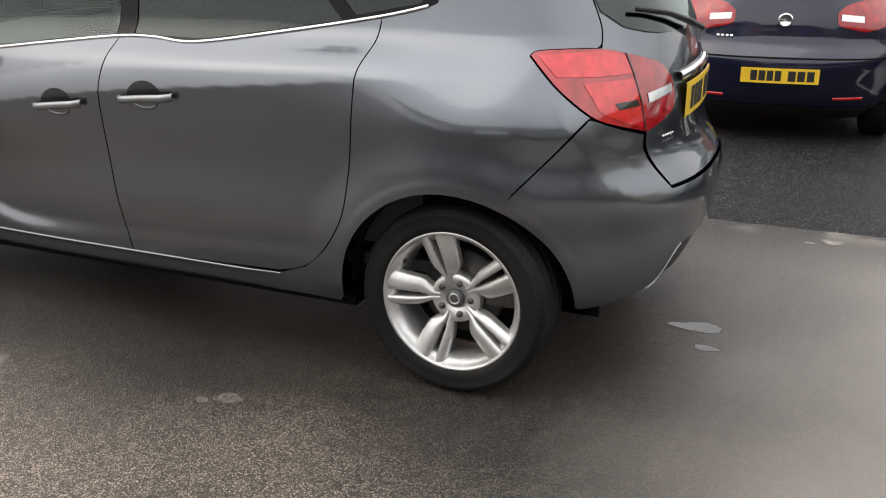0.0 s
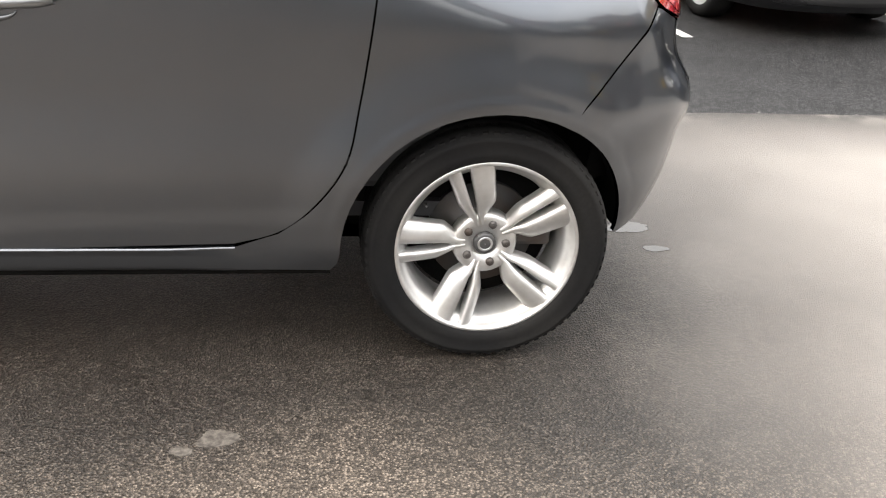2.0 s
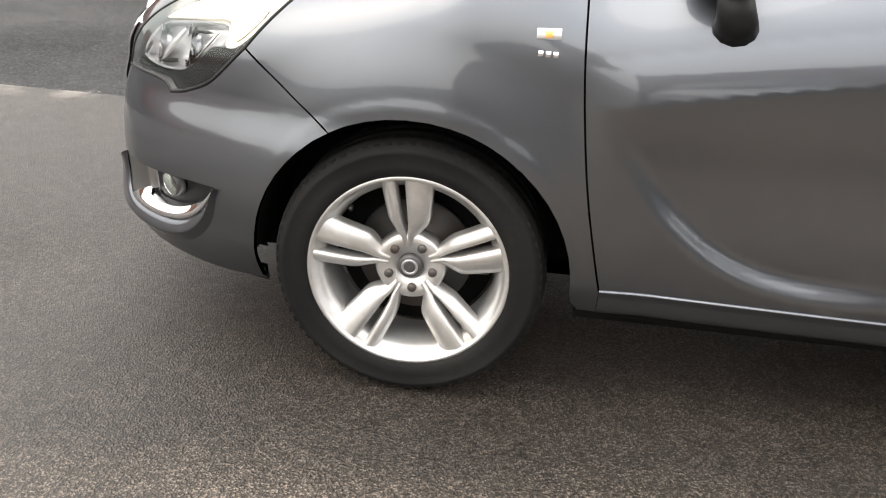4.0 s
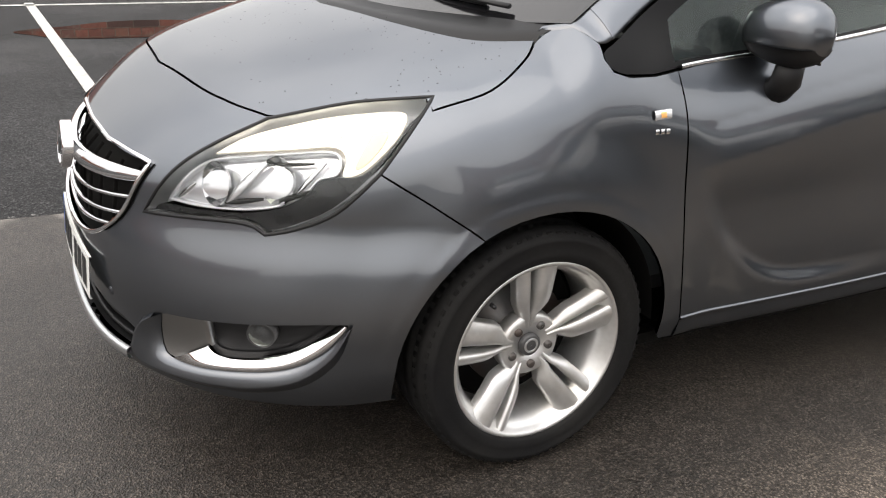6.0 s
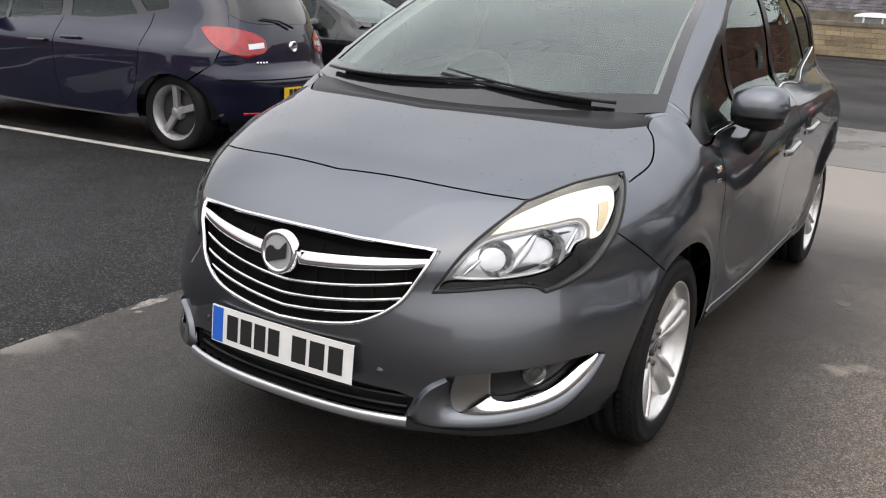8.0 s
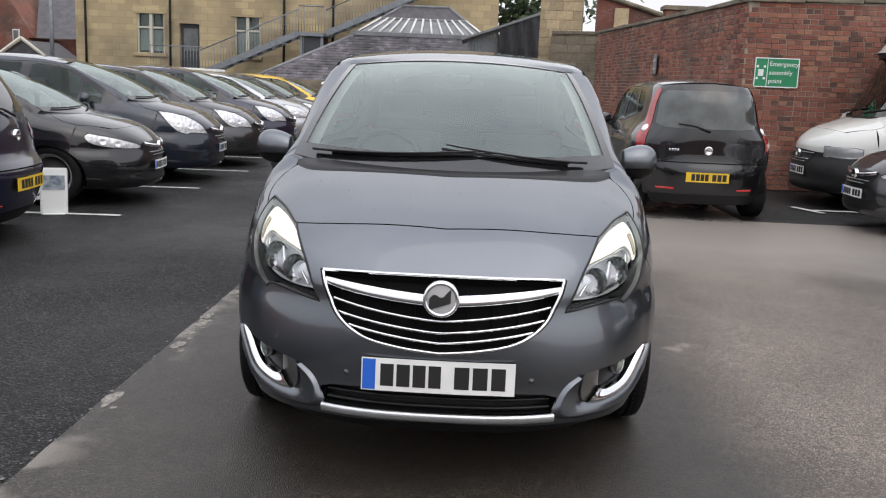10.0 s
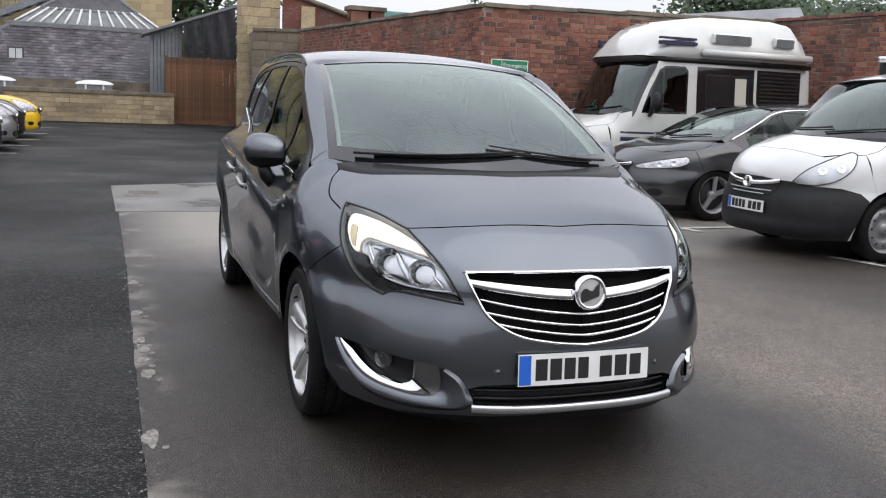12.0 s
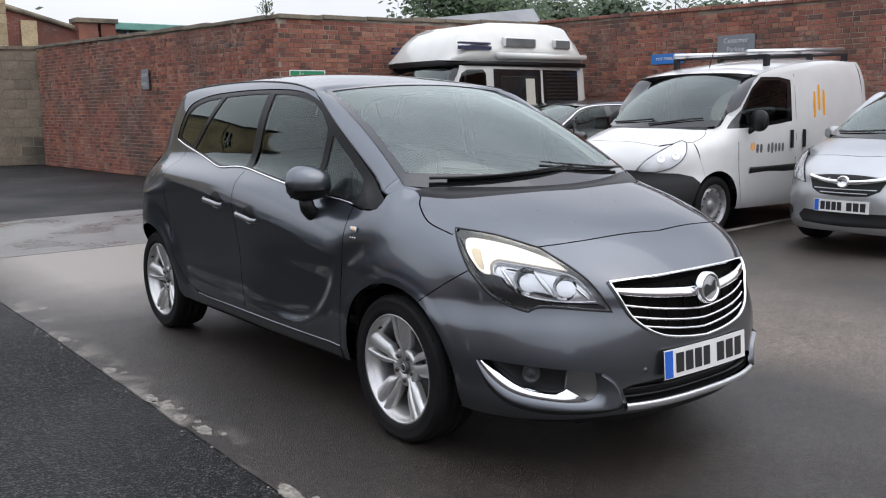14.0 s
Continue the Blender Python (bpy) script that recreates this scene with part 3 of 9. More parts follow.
def nose_to_flank(points):
    """From (degrees, z) round the nose to (y, z) on the flank."""
    p = nose(np.array([q[0] for q in points]), np.array([q[1] for q in points]))
    return [(float(y), float(z)) for x, y, z in p]


def on_lid(points):
    p = lid(np.array([q[0] for q in points]), np.array([q[1] for q in points]))
    return [to_nose(float(x), float(y), float(z)) for x, y, z in p]


def ribbon(name, points, normals, width, rise, surface, parent, label="", side=1):
    """A raised moulding along points that lie on the body."""
    p, n = np.array(points, float), np.array(normals, float)
    d = np.gradient(p, axis=0)
    across = np.cross(d, n)
    across /= np.maximum(np.linalg.norm(across, axis=1, keepdims=True), 1e-9)
    rows = []
    for k, (a, h) in enumerate(((-0.5, -0.3), (-0.5, 0.5), (-0.28, 1.0), (0.28, 1.0), (0.5, 0.5), (0.5, -0.3))):
        w = np.asarray(width) if np.ndim(width) else width
        off = across * (a * w)[:, None] if np.ndim(width) else across * a * w
        q = p + off + n * h * rise
        rows.append([(side * x, y, z) for x, y, z in q])
    return part(name, grid_mesh(name, rows), surface, parent, label)


def along(chart, points, off=0.0, scale=1.0):
    uv = np.array(points, float)
    key = (shape_key(chart), np.round(uv, 6).tobytes(), off, scale)
    if key not in LINES:
        LINES[key] = chart_normals(chart, uv, off, (0.004 / scale, 0.004))
    p, n = LINES[key]
    return p.copy(), n.copy()


LINES = {}


def alloy_wheel(parent, side, turn, tyre_surface=None):
    """A tyre on a silver alloy wheel of five forked spokes, its axle along x; side 1 faces +x."""
    hub = parent
    s = side
    tyre = [(0.225, -0.085), (0.232, -0.110), (0.262, -0.116), (0.292, -0.108), (0.306, -0.094), (0.3155, -0.080), (0.3165, -0.058), (0.309, -0.056), (0.309, -0.048), (0.317, -0.046),
            (0.317, -0.012), (0.309, -0.010), (0.309, 0.0), (0.317, 0.002), (0.317, 0.036), (0.309, 0.038), (0.309, 0.046), (0.3165, 0.048), (0.3155, 0.080), (0.308, 0.094),
            (0.297, 0.105), (0.289, 0.1095), (0.287, 0.108), (0.262, 0.113), (0.244, 0.110), (0.238, 0.105), (0.228, 0.092)]
    ob = part("tyre", lathe("tyre", [(r, s * x) for r, x in tyre], 96), RUBBER, hub, "black rubber tyre with a grooved tread")
    treads = []
    faces = []
    for k in range(72):
        a = 2 * math.pi * k / 72
        for q, x0, x1 in ((0, 0.052, 0.098), (1, -0.098, -0.052)):
            b = len(treads)
            for da, r in ((-0.022, 0.3), (-0.022, 0.3185), (0.022, 0.3185), (0.022, 0.3)):
                for x in (x0, x1):
                    rr = r - (0.010 if abs(x) > 0.09 and r > 0.31 else 0)
                    treads.append((s * x, rr * math.cos(a + da), rr * math.sin(a + da)))
            faces += [(b, b + 1, b + 3, b + 2), (b + 2, b + 3, b + 5, b + 4), (b + 4, b + 5, b + 7, b + 6), (b, b + 2, b + 4, b + 6), (b + 1, b + 7, b + 5, b + 3)]
    tagged(part("tread", mesh_of("tread", treads, faces, smooth=False), RUBBER, ob), kind="stuff")
    rim = [(0.226, -0.085), (0.215, -0.08), (0.200, -0.05), (0.196, 0.02), (0.204, 0.066), (0.214, 0.078), (0.2215, 0.0865), (0.2245, 0.0985), (0.229, 0.1025), (0.2345, 0.1025), (0.237, 0.098), (0.236, 0.090)]
    rim_ob = part("rim", lathe("rim", [(r, s * x) for r, x in rim], 96), ALLOY, hub, "silver alloy rim")
    # forked spokes: a broad blade and a narrow one with a slot between them
    dish = spline([0.03, 0.06, 0.10, 0.15, 0.20, 0.226], [0.050, 0.058, 0.070, 0.082, 0.089, 0.0925])
    for k in range(5):
        base = radians(turn) + s * 2 * math.pi * k / 5
        for name, way in (("broad_spoke", -1), ("narrow_spoke", 1)):
            rows = []
            for r in np.linspace(0.052, 0.224, 16):
                f = (r - 0.052) / 0.172
                inner_t = 0.0015 + 0.0105 * (f - 0.22) ** 0.45 if f > 0.22 else 0.0008
                outer_t = 0.018 + 0.029 * float(ease(0.08, 0.45, f)) + 0.030 * f if way < 0 else 0.018 + 0.016 * float(ease(0.1, 0.5, f)) + 0.012 * f
                wide, x = outer_t - inner_t, float(dish(r))
                row = []
                for a, dx in ((0.0, -0.034), (0.0, -0.006), (0.08, 0.002), (0.30, 0.004), (0.62, -0.001), (0.92, -0.010), (1.0, -0.016), (1.0, -0.040)):
                    t = base + s * way * (inner_t + a * wide) / r
                    row.append((s * (x + dx), r * math.cos(t), r * math.sin(t)))
                rows.append(row)
            part(name, grid_mesh(name, rows), ALLOY, rim_ob)
    centre = [(0.001, 0.046), (0.030, 0.047), (0.034, 0.052), (0.060, 0.058), (0.076, 0.060), (0.084, 0.050), (0.086, 0.02), (0.05, 0.0), (0.001, 0.0)]
    part("hub", lathe("hub", [(r, s * x) for r, x in centre], 40), ALLOY, rim_ob)
    cap = part("centre_cap", lathe("centre_cap", [(0.001, s * 0.064), (0.024, s * 0.0635), (0.0285, s * 0.061), (0.030, s * 0.05)], 32), material_cap, rim_ob, "dark grey centre cap with a raised emblem")
    part("emblem", lathe("emblem", [(0.014, s * 0.0645), (0.017, s * 0.0665), (0.020, s * 0.0645)], 24), SATIN, cap)
    for k in range(5):
        a = radians(turn) + s * (2 * math.pi * (k + 0.5) / 5)
        y, z = 0.055 * math.cos(a), 0.055 * math.sin(a)
        me = lathe("wheel_nut", [(0.0005, 0.066), (0.007, 0.066), (0.0105, 0.063), (0.0115, 0.05), (0.0145, 0.049), (0.016, 0.054)], 12)
        for v in me.vertices:
            v.co = (s * v.co.x, v.co.y + y, v.co.z + z)
        part("wheel_nut", me, IRON, rim_ob)
    part("brake_disc", lathe("brake_disc", [(0.03, s * 0.0), (0.07, s * 0.0), (0.072, s * -0.012), (0.14, s * -0.012), (0.14, s * -0.034), (0.07, s * -0.034)], 48), IRON, hub, "grey steel brake disc with a rusty edge")
    me = slab_mesh("brake_caliper", -0.03, 0.03, -0.055, 0.055, -0.04, 0.04, 0.012)
    for v in me.vertices:
        v.co = (s * (v.co.x - 0.022), v.co.y + (0.13 if turn > 100 else 0.13), v.co.z + 0.01)
    part("brake_caliper", me, IRON, hub)
    part("backing_plate", lathe("backing_plate", [(0.001, s * -0.045), (0.19, s * -0.045), (0.195, s * -0.06)], 40), UNDERSIDE, hub)
    va = radians(turn) + s * (2 * math.pi / 5) * 0.5
    part("valve", tube("valve", [(s * 0.085, 0.200 * math.cos(va), 0.200 * math.sin(va)), (s * 0.10, 0.196 * math.cos(va), 0.196 * math.sin(va))], [0.006, 0.0045], 8), BLACK_TRIM, rim_ob)


FOG_SATIN = material("satin_grey_insert", (0.30, 0.30, 0.298), 0.28, 1.0, 0.3)
MATT_BLACK = material("black_window_surround", (0.004, 0.004, 0.0045), 0.3, specular=0.15, grain=0.2, grain_scale=300)
HANDLE = material("satin_grey_handle", (0.24, 0.25, 0.26), 0.3, 0.85, 0.6)
material_cap = material("wheel_cap_grey", (0.09, 0.09, 0.092), 0.4, 0.5)


def number_plate(parent, at, turn, yellow, slots, bend=0.0, name="number_plate", tilt=0.0, clear=True):
    """A plate 52 cm wide whose characters are plain bars; it faces -y at turn 0."""
    rows = []
    for z in (-0.0555, 0.0555):
        rows.append([(x, bend * (x / 0.26) ** 2, z) for x in np.linspace(-0.26, 0.26, 9)])
    back = [[(x, y + 0.006, z) for x, y, z in r] for r in rows]
    me = grid_mesh(name, [back[0], rows[0], rows[1], back[1]], smooth=False)
    m = pose(*at, tilt, 0, turn)
    me.transform(m)
    plate = part(name, me, PLATE_YELLOW if yellow else PLATE_WHITE, parent, "yellow number plate with dark bars" if yellow else "white number plate with dark bars")
    def strip(label, x0, x1, z0, z1, surface, rise):
        r = [[(x, bend * (x / 0.26) ** 2 - rise, z) for x in np.linspace(x0, x1, 3)] for z in (z0, z1)]
        q = [[(x, y + 0.0015, z) for x, y, z in s] for s in r]
        me2 = grid_mesh(label, [q[0], r[0], r[1], q[1]], smooth=False)
        me2.transform(m)
        part(label, me2, surface, plate)
    if not yellow and clear:
        strip("blue_band", -0.256, -0.212, -0.052, 0.052, PLATE_BLUE, 0.001)
    for x0, x1 in slots:
        strip("character_bar", x0, x1, -0.038, 0.038, INK, 0.0012)
    return plate


PLATE_SLOTS = ((-0.195, -0.150), (-0.140, -0.095), (-0.085, -0.042), (-0.032, 0.010), (0.055, 0.105), (0.117, 0.167), (0.180, 0.228))


def hatchback():
    car = thing("hatchback_car", (0, 0, 0), "dark grey metallic five-door hatchback parked on wet tarmac", "car")
    # -- painted skins
    lip = on_lid(run(BONNET_LIP, 8) + [BONNET_LIP[-1]])
    lamp_edge = [(float(p[0]), float(p[1])) for p in nose(np.array([q[0] for q in run(LAMP_TOP, 6)]), np.array([q[1] for q in run(LAMP_TOP, 6)]))[:, :2]]
    half = run(BONNET_LIP, 8) + lamp_edge[1:] + run(BONNET_SIDE, 6) + run(BONNET_REAR, 6) + [BONNET_REAR[-1]]
    skin("bonnet", both(half), lid, GREY_PAINT, car, step=0.028, gap=0.002)
    arch_front = [(to_nose(float(half_width(y, z)), y, z)) for y, z in arch(-AXLE, 60.5, -12, 12)]
    bumper = lip + run(LAMP_IN[::-1], 5)[1:] + run(LAMP_STEP[::-1], 4) + run(LAMP_LOW[::-1], 5) + run(WING_SEAM, 4) + arch_front
    bumper += [(58.6, 0.232), (52.0, 0.222), (45.0, 0.222), (35.0, 0.232), (25.0, 0.250), (0.0, 0.262)]
    grille = both(run([(0.0, 0.508), (7.0, 0.520), (14.2, 0.547), (19.5, 0.606), (22.3, 0.680), (24.5, 0.751)], 5) + [(24.5, 0.751), (12.0, 0.756), (0.0, 0.757)])
    intake = both([(0.0, 0.298), (12.0, 0.298), (21.4, 0.299), (22.0, 0.312), (22.6, 0.352), (20.0, 0.366), (12.0, 0.374), (0.0, 0.376)])
    fog_foot = run([(28.4, 0.425), (27.9, 0.375), (28.3, 0.335), (29.6, 0.318), (33.0, 0.312), (37.2, 0.316), (42.8, 0.327), (46.5, 0.348), (50.0, 0.392), (52.6, 0.450)], 4) + [(52.6, 0.450)]
    fog = fog_foot + run([(52.6, 0.455), (47.0, 0.452), (42.8, 0.447), (34.0, 0.436), (28.4, 0.428)], 4)
    fog_left = [(-u, v) for u, v in fog]
    front_bumper = skin("front_bumper", both(bumper), nose, GREY_PAINT, car, DEG, 0.018, 0.002, holes=[grille, intake, fog, fog_left])
    # silver lip under the intake, and the blades beside it
    pts = [(a, 0.284) for a in np.linspace(-21.8, 21.8, 30)]
    p, n = along(nose, pts, 0.004, DEG)
    ribbon("bumper_lip", p, n, 0.030, 0.010, SATIN, front_bumper, "satin silver lower lip")
    skin("lower_valance", both([(0.0, 0.262), (25.0, 0.250), (45.0, 0.222), (57.0, 0.230), (56.0, 0.185), (0.0, 0.185)]), nose, BLACK_TRIM, front_bumper, DEG, 0.04, off=-0.03)
    for s in (1, -1):
        # fog lamp pocket and its bright surround
        pocket = skin("fog_pocket", fog, nose, BLACK_TRIM, front_bumper, DEG, 0.02, off=-0.050, depth=-0.050, side=s)
        fp, fn = along(nose, [(41.5, 0.404)], -0.026, DEG)
        turn = Vector(fn[0]).to_track_quat("X", "Z").to_matrix().to_4x4()
        def lamp_mesh(nm, prof):
            me = lathe(nm, prof, 28)
            me.transform(Matrix.Translation(fp[0]) @ turn)
            if s < 0:
                me.transform(Matrix.Diagonal((-1, 1, 1, 1)))
                me.flip_normals()
            return me
        fogl = part("fog_lamp", lamp_mesh("fog_lamp", [(0.001, 0.002), (0.014, 0.000), (0.024, -0.006), (0.028, 0.003), (0.033, 0.003), (0.035, -0.02)]), material_cap, front_bumper, "round dark fog lamp")
        part("fog_lens", lamp_mesh("fog_lens", [(0.001, 0.010), (0.016, 0.0085), (0.028, 0.004)]), LENS, fogl)
        # bright insert: a dished panel at the inner end and a blade that sweeps up along the foot of the recess
        blade = fog_foot[12:]
        inner_edge = run([(34.1, 0.357), (35.0, 0.345), (37.2, 0.341), (42.8, 0.353), (47.3, 0.387), (51.6, 0.449)], 5) + [(51.6, 0.449)]
        def sampled(points, count):
            q = np.array(points)
            d = np.concatenate([[0], np.cumsum(np.hypot(*(np.diff(q, axis=0) * np.array([DEG, 1.0])).T))])
            return [(float(np.interp(t, d, q[:, 0])), float(np.interp(t, d, q[:, 1]))) for t in np.linspace(0, d[-1], count)]
        low_line, high_line = sampled(blade, 30), sampled(inner_edge, 30)
        rows = []
        for f, off in ((0.0, 0.000), (0.06, 0.004), (0.5, -0.004), (0.94, -0.016), (1.0, -0.020), (1.02, -0.046)):
            q = along(nose, [(u * (1 - f) + x * f, v * (1 - f) + z * f) for (u, v), (x, z) in zip(low_line, high_line)], off, DEG)[0]
            rows.append([(s * x, y, z) for x, y, z in q])
        part("fog_surround", grid_mesh("fog_surround", rows), CHROME, front_bumper, "bright chrome blade under the fog lamp")
        rows = []
        for u0, u1, z, in ((28.3, 34.0, 0.432), (27.8, 34.0, 0.405), (27.5, 34.1, 0.380), (27.5, 34.2, 0.358), (27.8, 34.6, 0.335), (28.6, 35.2, 0.318), (29.2, 35.4, 0.308)):
            q = along(nose, [(u0 + (u1 - u0) * f, z + 0.004 * f) for f in (0.0, 0.08, 0.5, 0.92, 1.0, 1.02)], 0.0, DEG)
            rows.append([tuple(np.array([s, 1, 1]) * (p - n * d)) for p, n, d in zip(q[0], q[1], (0.0, 0.003, 0.014, 0.026, 0.030, 0.050))])
        part("fog_insert", grid_mesh("fog_insert", rows), FOG_SATIN, front_bumper, "satin silver dished insert")
        # painted pod beside the intake that runs out into a shelf under the recess
        crest = run([(27.3, 0.417), (24.9, 0.386), (23.3, 0.343), (23.6, 0.290), (29.7, 0.283), (36.0, 0.283), (41.0, 0.289), (46.3, 0.314), (50.5, 0.375), (53.0, 0.452)], 4) + [(53.0, 0.452)]
        toe = run([(26.9, 0.421), (24.3, 0.392), (22.6, 0.345), (21.9, 0.281), (29.5, 0.256), (36.0, 0.252), (41.5, 0.257), (47.2, 0.287), (51.5, 0.358), (53.3, 0.455)], 4) + [(53.3, 0.455)]
        rows = []
        for k, f, off in ((0, 0.0, -0.012), (0, 0.02, 0.0015), (0, 0.5, 0.009), (0, 0.92, 0.0150), (1, 0.0, 0.0152), (1, 0.12, 0.0130), (1, 0.55, 0.005), (1, 1.0, -0.004)):
            p0, p1 = (fog_foot, crest) if k == 0 else (crest, toe)
            q = along(nose, [(u * (1 - f) + x * f, v * (1 - f) + z * f) for (u, v), (x, z) in zip(p0, p1)], off, DEG)[0]
            rows.append([(s * x, y, z) for x, y, z in q])
        part("bumper_pod", grid_mesh("bumper_pod", rows), GREY_PAINT, front_bumper)
        for u, v in ((17.3, 0.415),):
            sp, sn = along(nose, [(u, v)], 0.001, DEG)
            me = lathe("parking_sensor", [(0.0005, 0.001), (0.008, 0.001), (0.0095, -0.001), (0.011, 0.0012), (0.0125, -0.004)], 16)
            me.transform(Matrix.Translation(sp[0]) @ Vector(sn[0]).to_track_quat("X", "Z").to_matrix().to_4x4())
            if s < 0:
                me.transform(Matrix.Diagonal((-1, 1, 1, 1)))
                me.flip_normals()
            part("parking_sensor", me, GREY_PAINT, front_bumper)
    # -- grille
    backing = skin("grille", [(u * 1.02, v) for u, v in grille], nose, UNDERSIDE, car, DEG, 0.035, off=-0.045, depth=-0.05, label="black grille with chrome bars")
    ring = [(u * 0.995, v + (0.001 if v > 0.7 else 0.002)) for u, v in grille]
    p, n = along(nose, ring + [ring[0]], 0.001, DEG)
    ribbon("grille_surround", p, n, 0.011, 0.007, CHROME, backing, "bright chrome surround")
    def bar(label, zc, ze, reach, height, lift):
        pts = [(a, zc + (ze - zc) * (abs(a) / reach) ** 1.35) for a in np.linspace(-reach, reach, 41)]
        p, n = along(nose, pts, lift, DEG)
        h = height * (1 - 0.35 * (np.abs(np.linspace(-1, 1, 41)) ** 4)) if height > 0.02 else height
        return ribbon(label, p, n, h, 0.014 if height > 0.02 else 0.006, CHROME, backing)
    bar("broad_bar", 0.690, 0.722, 23.6, 0.040, -0.012)
    bar("thin_bar", 0.618, 0.664, 21.2, 0.009, -0.012)
    bar("thin_bar", 0.578, 0.622, 19.8, 0.009, -0.012)
    bar("thin_bar", 0.542, 0.584, 17.4, 0.009, -0.012)
    for k in range(9):
        a = -20 + 5 * k
        lowz = 0.52 + 0.0003 * a * a
        p, n = along(nose, [(a, z) for z in np.linspace(lowz, 0.74, 6)], -0.034, DEG)
        ribbon("grille_rib", p, n, 0.006, 0.006, UNDERSIDE, backing)
    ep, en = along(nose, [(0.0, 0.690)], 0.022, DEG)
    spin = Matrix.Translation(ep[0]) @ Vector((0, -1, 0.10)).to_track_quat("X", "Z").to_matrix().to_4x4()
    me = lathe("emblem", [(0.047, 0.002), (0.050, 0.007), (0.056, 0.008), (0.061, 0.003), (0.062, -0.02)], 40)
    me.transform(spin)
    emblem = part("emblem", me, CHROME, backing, "round chrome emblem")
    me = lathe("emblem_disc", [(0.0005, 0.003), (0.047, 0.001)], 40)
    me.transform(spin)
    part("emblem_disc", me, SILVER_TRIM, emblem)
    me = grid_mesh("emblem_shape", [[(0.006, -0.040 + 0.012 * k, 0.004 * k - 0.036 + (0.0 if j == 0 else 0.038 + 0.010 * math.sin(k * 1.3))) for k in range(7)] for j in range(2)], smooth=False)
    me.transform(spin)
    part("emblem_shape", me, INK, emblem)
    # -- intake and plate
    low = skin("lower_intake", [(u * 1.02, v) for u, v in intake], nose, BLACK_TRIM, car, DEG, 0.04, off=-0.06, depth=-0.06)
    for z in (0.318, 0.345):
        p, n = along(nose, [(a, z) for a in np.linspace(-21.5, 21.5, 25)], -0.030, DEG)
        ribbon("intake_slat", p, n, 0.012, 0.012, BLACK_TRIM, low)
    number_plate(car, (0, -2.272, 0.430), 0, False, PLATE_SLOTS, 0.010, tilt=-4)
    # -- headlamps
    lamp_loop = run(LAMP_TOP, 6) + run(LAMP_OUT, 4) + run(LAMP_LOW, 5) + run(LAMP_STEP, 4) + run(LAMP_IN, 5)
    main = run([(27.2, 0.679), (28.8, 0.731), (30.6, 0.770), (33.0, 0.793), (37.2, 0.808), (43.0, 0.822), (48.5, 0.831), (50.2, 0.815), (50.0, 0.782), (47.8, 0.770), (46.2, 0.735), (43.1, 0.702), (38.2, 0.684), (32.0, 0.677), (27.2, 0.679)], 4)
    upper = run([(32.8, 0.803), (36.4, 0.844), (43.7, 0.881), (50.0, 0.900), (57.4, 0.911), (58.6, 0.896)], 4) + run([(58.6, 0.896), (57.5, 0.859), (54.4, 0.803), (52.6, 0.782), (50.9, 0.780), (51.0, 0.815), (49.2, 0.838), (44.0, 0.830), (37.2, 0.815), (32.8, 0.803)], 4)
    surround = run([(60.8, 0.908), (58.4, 0.865), (55.0, 0.788), (50.0, 0.707), (45.3, 0.667), (41.7, 0.651), (39.6, 0.667), (35.0, 0.668), (25.2, 0.652)], 3) + run([(25.2, 0.652), (26.6, 0.670), (32.0, 0.673), (38.2, 0.680), (43.1, 0.698), (46.6, 0.735), (48.2, 0.766), (50.5, 0.776), (52.8, 0.778), (54.8, 0.800), (57.7, 0.857), (59.0, 0.888), (60.8, 0.908)], 3)
    for s in (1, -1):
        lamp = skin("headlamp", lamp_loop, nose, material_bezel, car, DEG, 0.02, 0.001, off=-0.055, depth=-0.055, side=s, reach=0.03, label="clear headlamp with a lit running lamp and a black surround")
        skin("lamp_bezel", surround, nose, LAMP_BLACK, lamp, DEG, 0.016, off=-0.016, depth=0.03, side=s, reach=0.02)
        skin("reflector", main, nose, FACET, lamp, DEG, 0.02, off=-0.046, depth=-0.022, side=s)
        for u, v, r in ((33.8, 0.738, 0.050), (42.2, 0.760, 0.054)):
            cp, cn = along(nose, [(u, v)], -0.024, DEG)
            look_out = (Vector(cn[0]) + Vector((0, -1.0, 0))).normalized()
            t4 = Matrix.Translation(cp[0]) @ look_out.to_track_quat("X", "Z").to_matrix().to_4x4()
            for nm, prof, mt, turns in (("lamp_bowl", [(0.004, -0.040), (r * 0.3, -0.036), (r * 0.55, -0.029), (r * 0.8, -0.018), (r, -0.004)], BOWL, 14),):
                me = lathe(nm, prof, turns)
                if nm == "lamp_bowl":
                    me.polygons.foreach_set("use_smooth", [False] * len(me.polygons))
                me.transform(t4)
                if s < 0:
                    me.transform(Matrix.Diagonal((-1, 1, 1, 1)))
                    me.flip_normals()
                part(nm, me, mt, lamp)
        # slanted webs between the bowls, and the dark slots below them
        for u, v, du, dz, wide, mt in ((38.2, 0.748, 2.2, 0.050, 0.020, FACET), (46.8, 0.772, 1.6, 0.036, 0.012, CHROME), (30.0, 0.712, 1.2, 0.022, 0.012, CHROME), (38.4, 0.706, 2.6, 0.010, 0.011, INK), (45.0, 0.728, 2.0, 0.014, 0.012, INK), (44.5, 0.800, 2.4, 0.004, 0.007, INK)):
            fp2, fn2 = along(nose, [(u + du * f, v + dz * f) for f in (-1.0, -0.4, 0.3, 1.0)], -0.026, DEG)
            ribbon("lamp_web", fp2, fn2, np.array([0.4, 1.0, 1.0, 0.5]) * wide, 0.005, mt, lamp, "", s)
